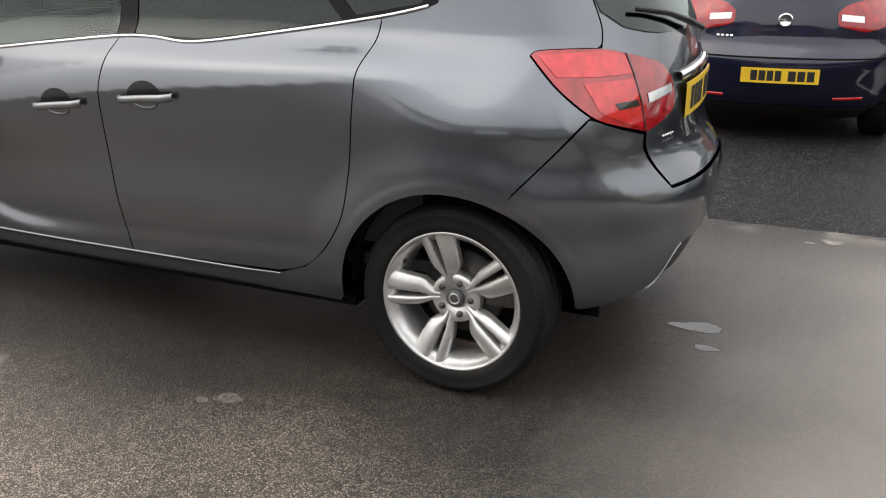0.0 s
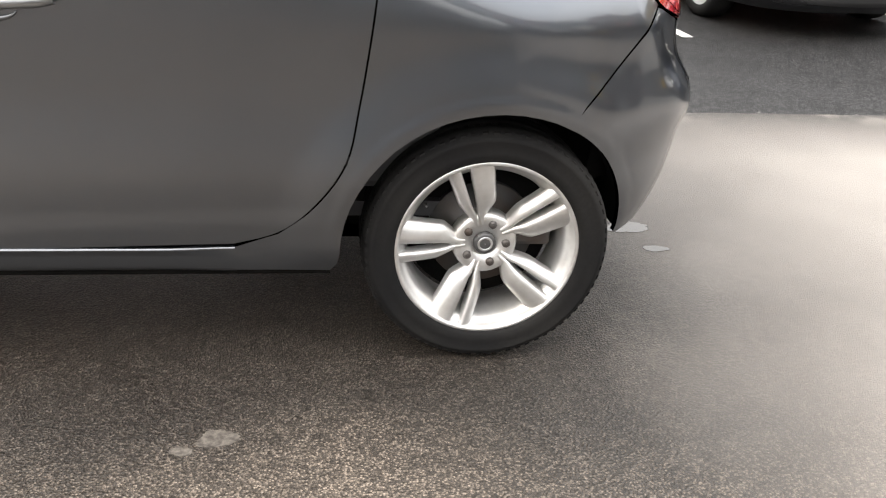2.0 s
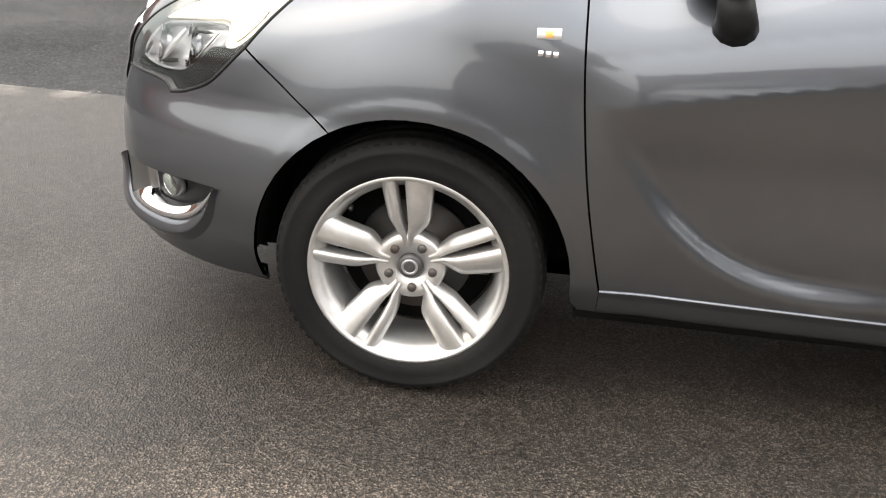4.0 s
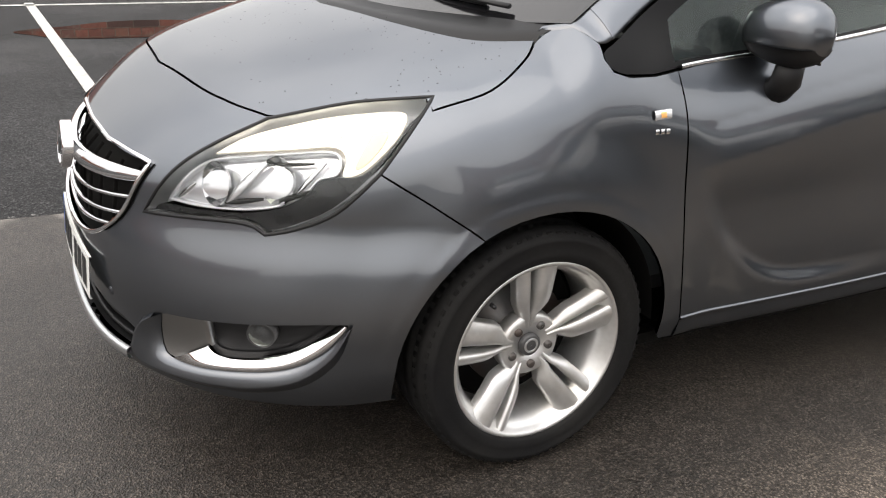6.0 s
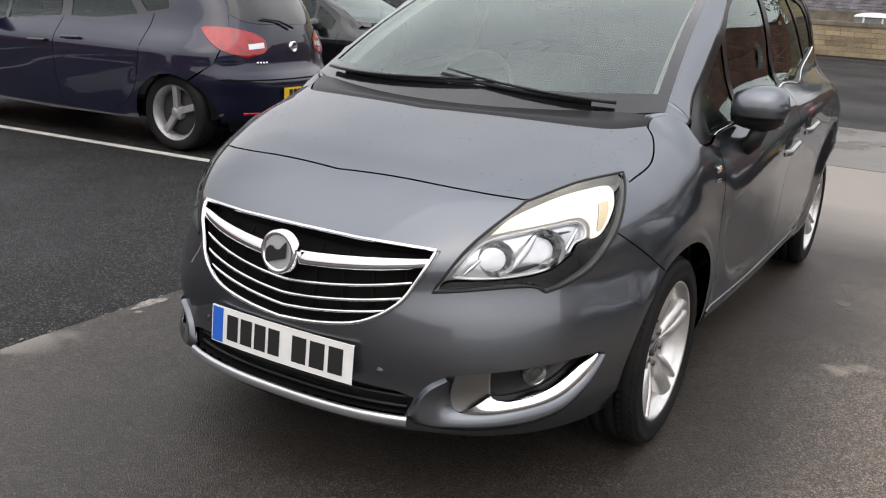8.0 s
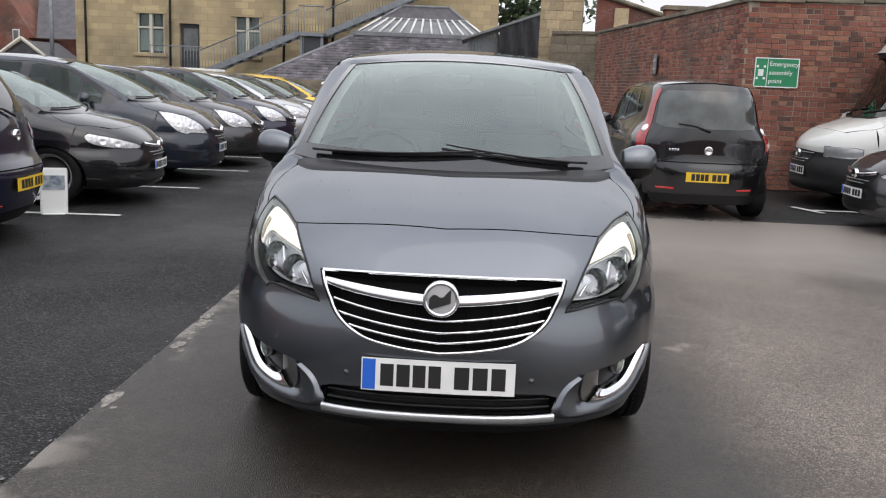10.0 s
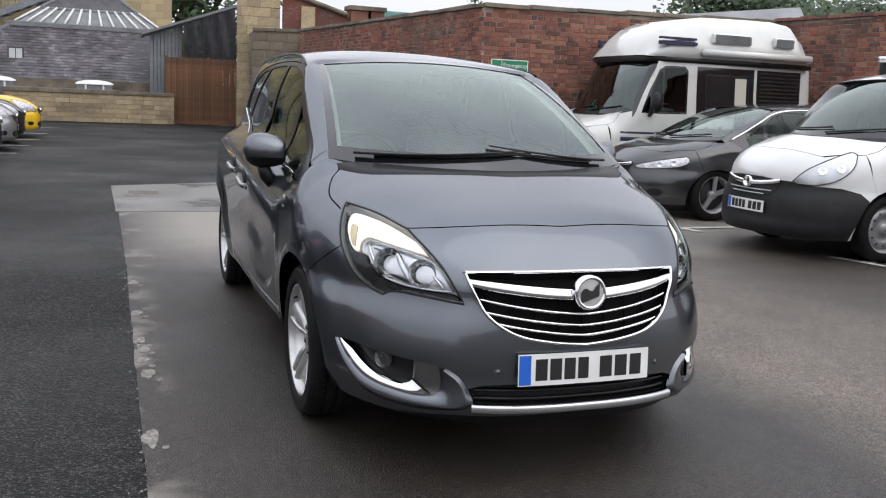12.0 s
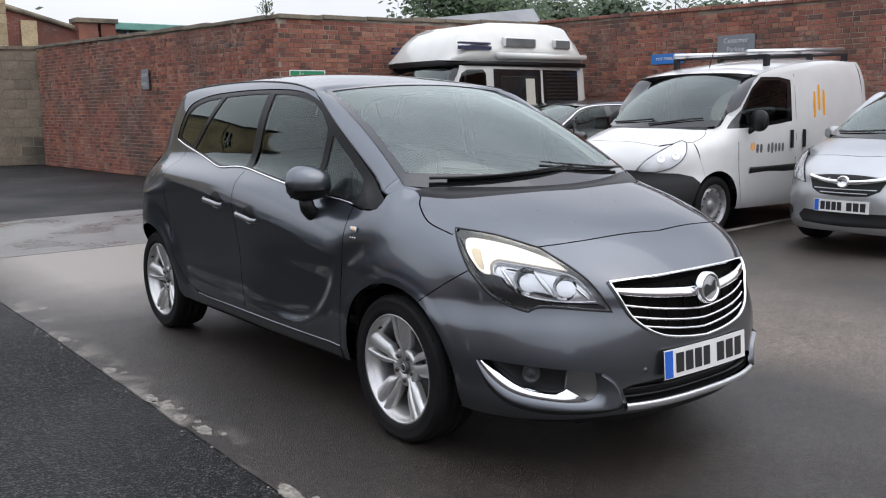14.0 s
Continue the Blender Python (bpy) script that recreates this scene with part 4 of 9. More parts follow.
        skin("running_lamp", upper, nose, DAY_LAMP, lamp, DEG, 0.012, off=-0.021, depth=0.006, side=s, reach=0.03, label="lit warm white running lamp")
        skin("indicator", run([(54.0, 0.868), (56.2, 0.872), (55.6, 0.842), (53.6, 0.802), (52.4, 0.800), (54.0, 0.868)], 3), nose, WARM_CLEAR, lamp, DEG, 0.012, off=-0.018, depth=0.004, side=s, reach=0.03)
        p, n = along(nose, main + [main[0]], -0.030, DEG)
        ribbon("reflector_rim", p, n, 0.007, 0.004, FACET, lamp, side=s)
        cover = skin("lens_cover", lamp_loop, nose, LENS, lamp, DEG, 0.022, 0.004, depth=0.0, off=0.001, side=s)
        cover.visible_shadow = False
        p, n = along(nose, lamp_loop + [lamp_loop[0]], 0.0, DEG)
        ribbon("lamp_seal", p, n, 0.008, 0.003, BLACK_TRIM, lamp, side=s)
    # -- the flanks
    wing_top = nose_to_flank(LAMP_OUT[::-1])
    lamp_rear = [(float(y), float(z)) for x, y, z in lid(np.array([q[0] for q in run(BONNET_SIDE, 6)]), np.array([q[1] for q in run(BONNET_SIDE, 6)]))]
    front_wing = run(DOOR_FRONT, 5) + [(-0.885, 0.318), (-0.885, 0.262), (-0.930, 0.262), (-0.948, 0.285)] + arch(-AXLE, 180, 60.5, 18) + nose_to_flank(WING_SEAM[::-1]) + run(wing_top, 4)[1:] + lamp_rear
    front_wing += [(-1.262, 1.056), (-1.224, 1.067), (-1.200, 1.049), (-1.188, 1.036), (-1.190, 1.008), (-1.175, 0.982), (-1.136, 0.970), (-1.06, 0.9685)]
    front_door = run(DOOR_FRONT[::-1], 5) + [(-0.985, 0.975), (-0.93, 0.982)] + run([(-0.93, 0.982)] + BELT[1:5], 4)[1:] + run(DOOR_SPLIT, 5) + [DOOR_SPLIT[-1]]
    rear_door = run(DOOR_SPLIT[::-1], 5) + run(BELT[4:9], 4) + run(DOOR_REAR, 5) + [DOOR_REAR[-1]]
    side_rear = run(DOOR_REAR[::-1][1:], 5) + [(1.048, 1.178)] + run(BELT[8:] + DLO_TOP[:8], 4) + [DLO_TOP[7], (-0.44, 1.462)]
    side_rear += [(float(y), float(ditch(y))) for y in np.linspace(-0.40, 1.50, 24)] + run([(1.52, 1.462), (1.60, 1.36), (1.655, 1.25), (1.695, 1.16), (1.705, 1.100)], 4)
    tail_lamp = tail(np.array([q[0] for q in REAR_LAMP]), np.array([q[1] for q in REAR_LAMP]))
    front_part = [(float(y), float(z)) for x, y, z in tail_lamp if True]
    cut = min(range(len(REAR_LAMP)), key=lambda i: abs(REAR_LAMP[i][0] - 45.0) + (0 if REAR_LAMP[i][1] > 1.06 else 99))
    cut_low = min(range(len(REAR_LAMP)), key=lambda i: abs(REAR_LAMP[i][0] - 49.2) + (0 if 0.9 < REAR_LAMP[i][1] < 0.93 else 99))
    side_rear += front_part[:cut + 1][::-1] + front_part[cut_low:][::-1]
    side_rear += run([(1.713, 0.912), (1.639, 0.822), (1.500, 0.668)], 4) + arch(AXLE, 180 - 62, 0, 18) + [(0.947, 0.285), (0.928, 0.262), (0.70, 0.262), (0.70, 0.334)]
    for s in (1, -1):
        skin("front_wing", front_wing, flank, GREY_PAINT, car, 1.0, 0.014, 0.002, side=s)
        fd = skin("front_door", front_door, flank, GREY_PAINT, car, 1.0, 0.014, 0.0025, side=s)
        rd = skin("rear_door", rear_door, flank, GREY_PAINT, car, 1.0, 0.014, 0.0025, side=s)
        skin("body_side", side_rear, flank, GREY_PAINT, car, 1.0, 0.014, 0.002, side=s)
        for door, y0, y1, z0, z1 in ((fd, -0.245, -0.022, 0.848, 0.873), (rd, 0.145, 0.375, 0.899, 0.919)):
            ym, zm = (y0 + y1) / 2 - 0.012, (z0 + z1) / 2
            cup = [(ym + 0.070 * math.cos(a), zm + 0.002 + 0.052 * math.sin(a) * (1.0 if math.sin(a) > 0 else 0.9)) for a in np.linspace(0, 2 * math.pi, 28, endpoint=False)]
            skin("handle_cup", [(u, v) for u, v in cup if v > zm - 0.01], flank, BLACK_TRIM, door, 1.0, 0.012, off=0.0015, depth=0.002, side=s)
            p, n = along(flank, [(ym + 0.052 * math.cos(a), zm - 0.014 + 0.024 * math.sin(a)) for a in np.linspace(1.08 * math.pi, 1.92 * math.pi, 17)], 0.0005)
            ribbon("handle_dish", p, n, 0.010 * np.sin(np.linspace(0.25, math.pi - 0.25, 17)), 0.0035, GREY_PAINT, door, "", s)
            p, n = along(flank, [(y0 + (y1 - y0) * f, z0 + (z1 - z0) * f + 0.002 * math.sin(math.pi * f)) for f in np.linspace(0, 1, 15)], 0.026)
            for i in (0, 1, 13, 14):
                p[i] -= n[i] * (0.020 if i in (0, 14) else 0.006)
            ribbon("door_handle", p, n, 0.024, 0.012, HANDLE, door, "satin silver door handle", s)
        # sill
        rows = []
        for dx, z in ((-0.020, 0.3325), (-0.001, 0.3295), (0.0030, 0.3270), (0.0035, 0.3235), (-0.003, 0.318), (-0.0065, 0.302), (-0.012, 0.280), (-0.016, 0.268), (-0.022, 0.262), (-0.16, 0.235)):
            row = []
            for y in np.linspace(-0.886, 0.702, 44):
                flush = float(ease(0.52, 0.70, y)) if 0.261 < z < 0.33 else 0.0
                row.append((s * ((float(half_width(y, 0.34)) + dx) * (1 - flush) + (float(half_width(y, z)) - 0.0005) * flush), y, z))
            rows.append(row)
        part("sill", grid_mesh("sill", rows), GREY_PAINT, car)
        # window surround and panes
        frame_loop = run(BELT + DLO_TOP, 4)
        panes = {"front_quarter_window": [(-0.665, 1.280), (-0.640, 1.024), (-0.985, 0.994), (-0.985, 1.085)],
                 "front_door_window": run([(-0.615, 1.305), (-0.49, 1.405), (-0.30, 1.458), (-0.10, 1.477), (0.018, 1.480)], 4) + [(0.018, 1.480), (0.046, 1.098), (-0.20, 1.075), (-0.598, 1.030)],
                 "rear_door_window": [(0.092, 1.484), (0.35, 1.482), (0.618, 1.472)] + [(0.910, 1.167), (0.69, 1.134), (0.45, 1.102), (0.36, 1.098), (0.122, 1.104)],
                 "rear_quarter_window": [(0.668, 1.470), (0.90, 1.452), (1.035, 1.425), (1.125, 1.375), (1.190, 1.245), (1.170, 1.222), (0.955, 1.182)]}
        frame_ob = skin("window_surround", frame_loop, flank, MATT_BLACK, car, 1.0, 0.016, 0.001, off=-0.004, depth=0.02, holes=list(panes.values()), side=s, label="black window surround")
        for nm, loop in panes.items():
            skin(nm, loop, flank, TINTED_GLASS if nm.startswith("rear") else CAR_GLASS, car, 1.0, 0.04, depth=0.0, off=-0.008, side=s, label="dark tinted side window" if nm.startswith("rear") else "")
        p, n = along(flank, run([(-0.975, 0.981)] + BELT[1:], 6) + [BELT[-1]], 0.001)
        ribbon("chrome_belt", p, n, 0.011, 0.006, CHROME, frame_ob, "thin chrome strip", s)
        # pillar beside the windscreen; its foot runs out between the bonnet's corner, the wing's top and the glass
        outer = run([(-1.150, 1.0465), (-1.13, 1.057), (-0.95, 1.165), (-0.69, 1.322), (-0.507, 1.432), (-0.42, 1.470)], 6)
        outer += [(-0.42, 1.470)] if abs(outer[-1][0] + 0.42) > 1e-6 else []
        edge = [lid(np.array([0.668]), np.array([-1.303]))[0]] + [flank(np.array([y]), np.array([z]))[0] for y, z in ((-1.288, 1.046), (-1.262, 1.056), (-1.240, 1.063), (-1.224, 1.067), (-1.206, 1.054), (-1.190, 1.038), (-1.172, 1.039))]
        inner_edge = [screen(a, f) for a, f in ((0.925, -0.01), (0.945, -0.008), (0.960, -0.004), (0.975, 0.0), (0.985, 0.006), (0.985, 0.014), (0.985, 0.024), (0.985, 0.040))]
        feet = len(edge)
        edge += [np.array([float(half_width(y, z)), y, z]) for y, z in outer]
        inner_edge += [screen(0.985, min(1.0, 0.064 + 0.936 * (y + 1.150) / 0.730)) for y, z in outer]
        rows = []
        for t in (-0.5, 0.0, 0.12, 0.25, 0.4, 0.55, 0.7, 0.85, 1.0):
            row = []
            for i, (p, q) in enumerate(zip(edge, inner_edge)):
                k = float(ease(2, feet + 8, i))
                swell = (np.array([0.25, -0.15, 0.9]) * 0.014 * (1 - k) + np.array([0.6, -0.25, 0.75]) * 0.036 * k) * max(0.0, t) * (1 - t)
                if t < 0:
                    w = p * 1.5 - q * 0.5 - np.array([0, 0, 0.0195]) if i < 5 else p - np.array([0.006, 0, 0.002])
                else:
                    w = p * (1 - t) + q * t + swell - np.array([0, 0, 0.0015 if i < feet else 0.0])
                row.append(tuple(np.array([s, 1, 1]) * w))
            rows.append(row)
        part("windscreen_pillar", grid_mesh("windscreen_pillar", rows), GREY_PAINT, car)
        seam = [tuple(np.array([s, 1, 1]) * q) for q in ((0.7285, -1.127, 1.066), (0.702, -1.131, 1.085), (0.662, -1.136, 1.101))]
        part("pillar_seam", tube("pillar_seam", seam, 0.0022, 5), UNDERSIDE, car)
        # side repeater badge and mirror
        p, n = along(flank, [(-1.078, 0.884), (-1.030, 0.886)], 0.002)
        badge = ribbon("side_repeater", p, n, 0.022, 0.004, CLEAR_WHITE, car, "small clear and amber side lamp", s)
        p, n = along(flank, [(-1.062, 0.884), (-1.046, 0.885)], 0.005)
        ribbon("repeater_amber", p, n, 0.014, 0.002, AMBER, badge, "", s)
        for k in range(3):
            p, n = along(flank, [(-1.072 + 0.015 * k, 0.846), (-1.062 + 0.015 * k, 0.846)], 0.001)
            ribbon("trim_badge", p, n, 0.013, 0.002, CHROME, car, "", s)
        mirror(car, s)
    # -- roof, windscreen
    top_out, top_in = np.array([float(half_width(-0.42, 1.470)), -0.42, 1.470]), screen(0.985, 1.0)
    header = [top_out * (1 - t) + top_in * t + np.array([0.6, -0.25, 0.75]) * 0.036 * t * (1 - t) for t in (0.0, 0.25, 0.5, 0.75)]
    header += [screen(a, 1.0) + np.array([0, 0.002, 0.003]) for a in np.linspace(0.985, 0.0, 12)]
    header += [q * np.array([-1, 1, 1]) for q in header[-2::-1]]
    across = [float(q[0] / header[0][0]) for q in header]
    rows = [[tuple(q) for q in header]]
    for y in np.linspace(-0.36, 1.62, 40):
        yy = min(y, 1.52)
        xe = float(half_width(yy, float(ditch(yy)))) - 0.004
        ze, zc = float(ditch(yy)) + 0.002, float(roof_line(y))
        if y > 1.52:
            ze -= (y - 1.52) * 0.35
        rows.append([(xe * f, y, zc - (zc - ze) * abs(f) ** 2.4) for f in across])
    part("roof", grid_mesh("roof", rows), GREY_PAINT, car)
    for s in (1, -1):
        p, n = along(flank, [(float(y), float(ditch(y))) for y in np.linspace(-0.40, 1.50, 30)], 0.002)
        ribbon("roof_seam", p, n, 0.008, 0.002, BLACK_TRIM, car, "", s)
    part("roof_lining", grid_mesh("roof_lining", [[(x * 0.97, y, z - 0.03) for x, y, z in r] for r in rows[1:-1]]), CABIN_LIGHT, car)
    rows = [[tuple(screen(a, f)) for a in np.linspace(-1, 1, 33)] for f in np.linspace(0, 1, 17)]
    pane = part("windscreen", grid_mesh("windscreen", rows), SCREEN_GLASS, car, "clear windscreen with a dark border")
    def border(label, pairs):
        part(label, grid_mesh(label, pairs), GLOSS_BLACK, pane)
    def lift(a, f):
        q = screen(a, f)
        return (q[0], q[1] - 0.0015, q[2] + 0.003)
    border("lower_border", [[lift(a, f) for a in np.linspace(-1, 1, 33)] for f in (-0.012, 0.085)])
    border("upper_border", [[lift(a, f) for a in np.linspace(-1, 1, 33)] for f in (0.985, 1.012)])
    for s in (1, -1):
        border("side_border", [[lift(s * a, f) for f in np.linspace(0, 1, 17)] for a in (0.950, 1.0)])
        part("pillar_trim", grid_mesh("pillar_trim", [[tuple(screen(s * a, f) + np.array([0, 0.03 + d, -0.02])) for f in np.linspace(0.10, 0.97, 14)] for a, d in ((0.975, 0.0), (0.93, 0.012), (0.895, 0.05))]), PILLAR_TRIM, car, "pale cloth pillar trim")
    p = part("mirror_mount", slab_mesh("mirror_mount", -0.05, 0.05, -0.52, -0.44, 1.405, 1.45, 0.012), CABIN_DARK, car)
    part("cabin_mirror", slab_mesh("cabin_mirror", -0.12, 0.12, -0.50, -0.47, 1.37, 1.425, 0.012), CABIN_DARK, car)
    # cowl and wipers
    rear_edge = run(BONNET_REAR, 6) + [BONNET_REAR[-1]]
    cowl = [lid(np.array([x]), np.array([y]))[0] for x, y in rear_edge]
    rows = []
    for f in (0.0, 0.15, 0.5, 1.0):
        row = []
        for i, c in enumerate(cowl):
            q = screen(c[0] / 0.69, 0.02)
            w = c * (1 - f) + q * f
            w[2] += -0.016 * (1 if f < 0.1 else 0.2) + (0.006 if 0.1 < f < 0.2 else 0)
            row.append(tuple(w))
        rows.append([(-x, y, z) for x, y, z in row[:-1]] + [tuple(r) for r in row[::-1]])
    part("cowl", grid_mesh("cowl", rows), BLACK_TRIM, car, "black plastic cowl below the windscreen")
    for pivot, tip, sgn in (((-0.60, 0.03), (0.10, 0.10), 1), ((0.56, 0.02), (-0.03, 0.13), 1)):
        pts = []
        for f in np.linspace(0, 1, 9):
            q = screen((pivot[0] + (tip[0] - pivot[0]) * f) / 0.69, pivot[1] + (tip[1] - pivot[1]) * f)
            pts.append((q[0], q[1] - 0.016, q[2] + 0.018))
        arm = part("wiper_arm", tube("wiper_arm", pts, [0.011, 0.010, 0.009, 0.008, 0.008, 0.007, 0.007, 0.006, 0.006], 8, 0.6), BLACK_TRIM, car, "black wiper arm")
        pts = []
        for f in np.linspace(-0.02, 1, 11):
            q = screen((pivot[0] * 0.85 + (tip[0] * 1.6 - pivot[0] * 0.85) * f) / 0.69, pivot[1] + 0.02 + (tip[1] - pivot[1]) * 0.7 * f)
            pts.append((q[0], q[1] - 0.008, q[2] + 0.009))
        part("wiper_blade", tube("wiper_blade", pts, 0.008, 6, 0.8), BLACK_TRIM, arm)
    # -- the tail
    edge = [to_tail(y, z) for y, z in run([(1.705, 1.100), (1.695, 1.16), (1.655, 1.25), (1.60, 1.36), (1.52, 1.462)], 4)]
    gate = [(0.0, 0.672), (20.0, 0.672)] + run([(30.0, 0.674), (33.2, 0.74), (35.4, 0.80), (35.4, 0.848)], 4) + [(37.0, 0.96), (38.5, 1.078), (45.0, 1.098)] + edge + [(40.0, 1.47), (0.0, 1.50)]
    tailgate = skin("tailgate", both(gate), tail, GREY_PAINT, car, 0.0125, 0.03, 0.002)
    screen_loop = run([(0.0, 1.130), (25.0, 1.125), (40.0, 1.16)], 4) + run([(43.0, 1.20), (46.5, 1.36), (44.0, 1.452)], 4) + [(44.0, 1.456), (20.0, 1.474), (0.0, 1.478)]
    skin("rear_window", both(screen_loop), tail, REAR_GLASS, tailgate, 0.0125, 0.04, off=0.004, depth=0.006, label="dark rear window")
    part("rear_wiper", tube("rear_wiper", [tuple(tail(np.array([a]), np.array([z]))[0] + np.array([0, 0.035, 0])) for a, z in ((0, 1.115), (12, 1.15), (24, 1.185), (36, 1.205))], [0.014, 0.012, 0.009, 0.007], 8), BLACK_TRIM, tailgate)
    tp = tail(np.array([0.0]), np.array([0.90]))[0]
    number_plate(car, (0, tp[1] + 0.012, 0.905), 180, True, PLATE_SLOTS, 0.012, "rear_number_plate")
    p, n = along(tail, [(a, 0.985) for a in np.linspace(-20, 20, 21)], 0.006, 0.0125)
    ribbon("gate_trim", p, n, 0.030, 0.012, CHROME, tailgate)
    for k in range(5):
        p, n = along(tail, [(24.5 + 1.1 * k, 0.812), (25.2 + 1.1 * k, 0.812)], 0.002, 0.0125)
        ribbon("gate_badge", p, n, 0.022, 0.003, CHROME, tailgate)
    rear_bumper = [(0.0, 0.664), (20.0, 0.664)] + run([(30.0, 0.667), (33.8, 0.74), (36.2, 0.80), (36.0, 0.842)], 4) + run([(36.0, 0.842), (43.9, 0.878), (49.0, 0.908)], 4)
    rear_bumper += [to_tail(y, z) for y, z in run([(1.713, 0.908), (1.639, 0.820), (1.500, 0.668)], 4)] + [to_tail(y, z) for y, z in arch(AXLE, 180 - 64, 180 + 2, 14)]
    rear_bumper += [(48.5, 0.293), (44.0, 0.292), (38.0, 0.300), (32.0, 0.314), (29.1, 0.330), (25.1, 0.419), (22.7, 0.448), (0.0, 0.46)]
    skin("rear_bumper", both(rear_bumper), tail, GREY_PAINT, car, 0.0125, 0.016, 0.002)
    skin("rear_valance", both([(0.0, 0.47), (22.7, 0.460), (25.6, 0.420), (30.0, 0.330), (31.0, 0.300), (0.0, 0.300)]), tail, BLACK_TRIM, car, 0.0125, 0.03, off=-0.025)
    p, n = along(tail, run([(22.7, 0.451), (25.1, 0.421), (29.1, 0.331), (32.0, 0.316)], 6), 0.002, 0.0125)
    for s in (1, -1):
        ribbon("valance_edge", p, n, 0.005, 0.003, HANDLE, car, "", s)
        lamp = skin("tail_lamp", REAR_LAMP, tail, RED_LENS, car, 0.0125, 0.018, 0.002, off=0.004, depth=0.02, side=s, label="glossy red tail lamp")
        skin("lamp_upper", run([(57.8, 1.082), (45.0, 1.090), (39.0, 1.074)], 4) + [(39.0, 1.074), (38.2, 1.022), (47.0, 1.020), (55.0, 1.024)], tail, RED_BRIGHT, lamp, 0.0125, 0.016, off=0.0055, depth=0.003, side=s)
        skin("lamp_lower", [(50.0, 1.005), (38.4, 1.008), (37.0, 0.865), (42.0, 0.888), (47.5, 0.925)], tail, RED_BRIGHT, lamp, 0.0125, 0.016, off=0.0055, depth=0.003, side=s)
        skin("reverse_lens", [(34.8, 0.960), (25.0, 0.975), (24.9, 0.950), (34.6, 0.932)], tail, CLEAR_WHITE, lamp, 0.0125, 0.012, off=0.0065, depth=0.004, side=s)
        skin("lamp_dark_band", [(44.0, 0.945), (38.0, 0.948), (37.8, 0.930), (43.0, 0.926)], tail, GLOSS_BLACK, lamp, 0.0125, 0.012, off=0.0075, depth=0.004, side=s)
        p, n = along(tail, [(38.6, 1.08), (37.8, 1.02), (37.0, 0.94), (36.2, 0.856)], 0.006, 0.0125)
        ribbon("lamp_split", p, n, 0.005, 0.0015, GLOSS_BLACK, lamp, "", s)
    # rain drops standing on the bonnet and the wings
    rng = random.Random(77)
    verts, faces = [], []
    while len(verts) < 300 * 7:
        x, y = rng.uniform(-0.74, 0.74), -1.36 - 0.55 * rng.random() ** 1.6
        if y > -1.50 + 0.18 * (x / 0.6) ** 2 - 0.03:
            continue
        z, r = float(lid(np.array([x]), np.array([y]))[0][2]), rng.uniform(0.0009, 0.0025)
        k = len(verts)
        verts += [(x + r * math.cos(a), y + r * math.sin(a) * 1.2, z - 0.0006) for a in np.linspace(0, 2 * math.pi, 7)[:-1]] + [(x, y, z + r * 0.55)]
        faces += [(k + j, k + (j + 1) % 6, k + 6) for j in range(6)]
    tagged(part("rain_drop_field", mesh_of("rain_drop_field", verts, faces), DROP, car), "clear rain drops on the bonnet", kind="stuff")
    # -- wheels
    for y, nm in ((-AXLE, "front_wheel"), (AXLE, "rear_wheel")):
        for s in (1, -1):
            w = new(nm)
            w.parent = car
            w.location = (s * 0.735, y, HUB_Z)
            w.empty_display_size = 0.05
            alloy_wheel(w, s, (108 if s > 0 else 76) if y > 0 else (97 if s > 0 else 87))
    # -- dark inner shells, wheel wells, floor
    inner(car)
    cabin(car)
    return car


def shrunk_deg(loop, gap):
    s = np.array([DEG, 1.0])
    return [tuple(q) for q in shrunk(np.array(loop) * s, gap) / s]


REAR_GLASS = glass("rear_screen_glass", (0.30, 0.31, 0.30), 0.0, 1.6)
material_bezel = material("lamp_bezel_silver", (0.68, 0.68, 0.69), 0.26, 0.5, second=(0.56, 0.56, 0.57), scale=20)
DROP = material("water_drop", (0.03, 0.032, 0.035), 0.03, specular=0.7)
WARM_CLEAR = material("warm_clear_lens", (0.80, 0.64, 0.42), 0.2, 0.3, coat=1.0)
BOWL = material("lamp_bowl_chrome", (0.52, 0.52, 0.53), 0.10, 1.0, second=(0.26, 0.26, 0.27), scale=34)
LAMP_BLACK = material("black_lamp_housing", (0.012, 0.012, 0.013), 0.25, second=(0.02, 0.02, 0.021), scale=20)
FACET = material("faceted_reflector", (0.88, 0.88, 0.89), 0.14, 0.55, 0.5, second=(0.7, 0.7, 0.72), scale=24)
CABIN_LIGHT = material("pale_roof_lining", (0.50, 0.49, 0.46), 0.9)
PILLAR_TRIM = material("pale_pillar_trim", (0.72, 0.71, 0.68), 0.8)


def screen(a, f):
    """The windscreen: a from -1 to 1 across, f from 0 at its foot to 1 at its head."""
    b = abs(a)
    foot = np.array([0.702 * a, -1.475 + 0.262 * b ** 2.2, 1.042 + 0.035 * b ** 2])
    head = np.array([0.572 * a, -0.405 + 0.030 * b ** 2, 1.520 - 0.036 * b ** 2])
    q = foot * (1 - f) + head * f
    return q + np.array([0.0, -0.030, 0.062]) * 4 * f * (1 - f) * (1 - 0.55 * b ** 3)


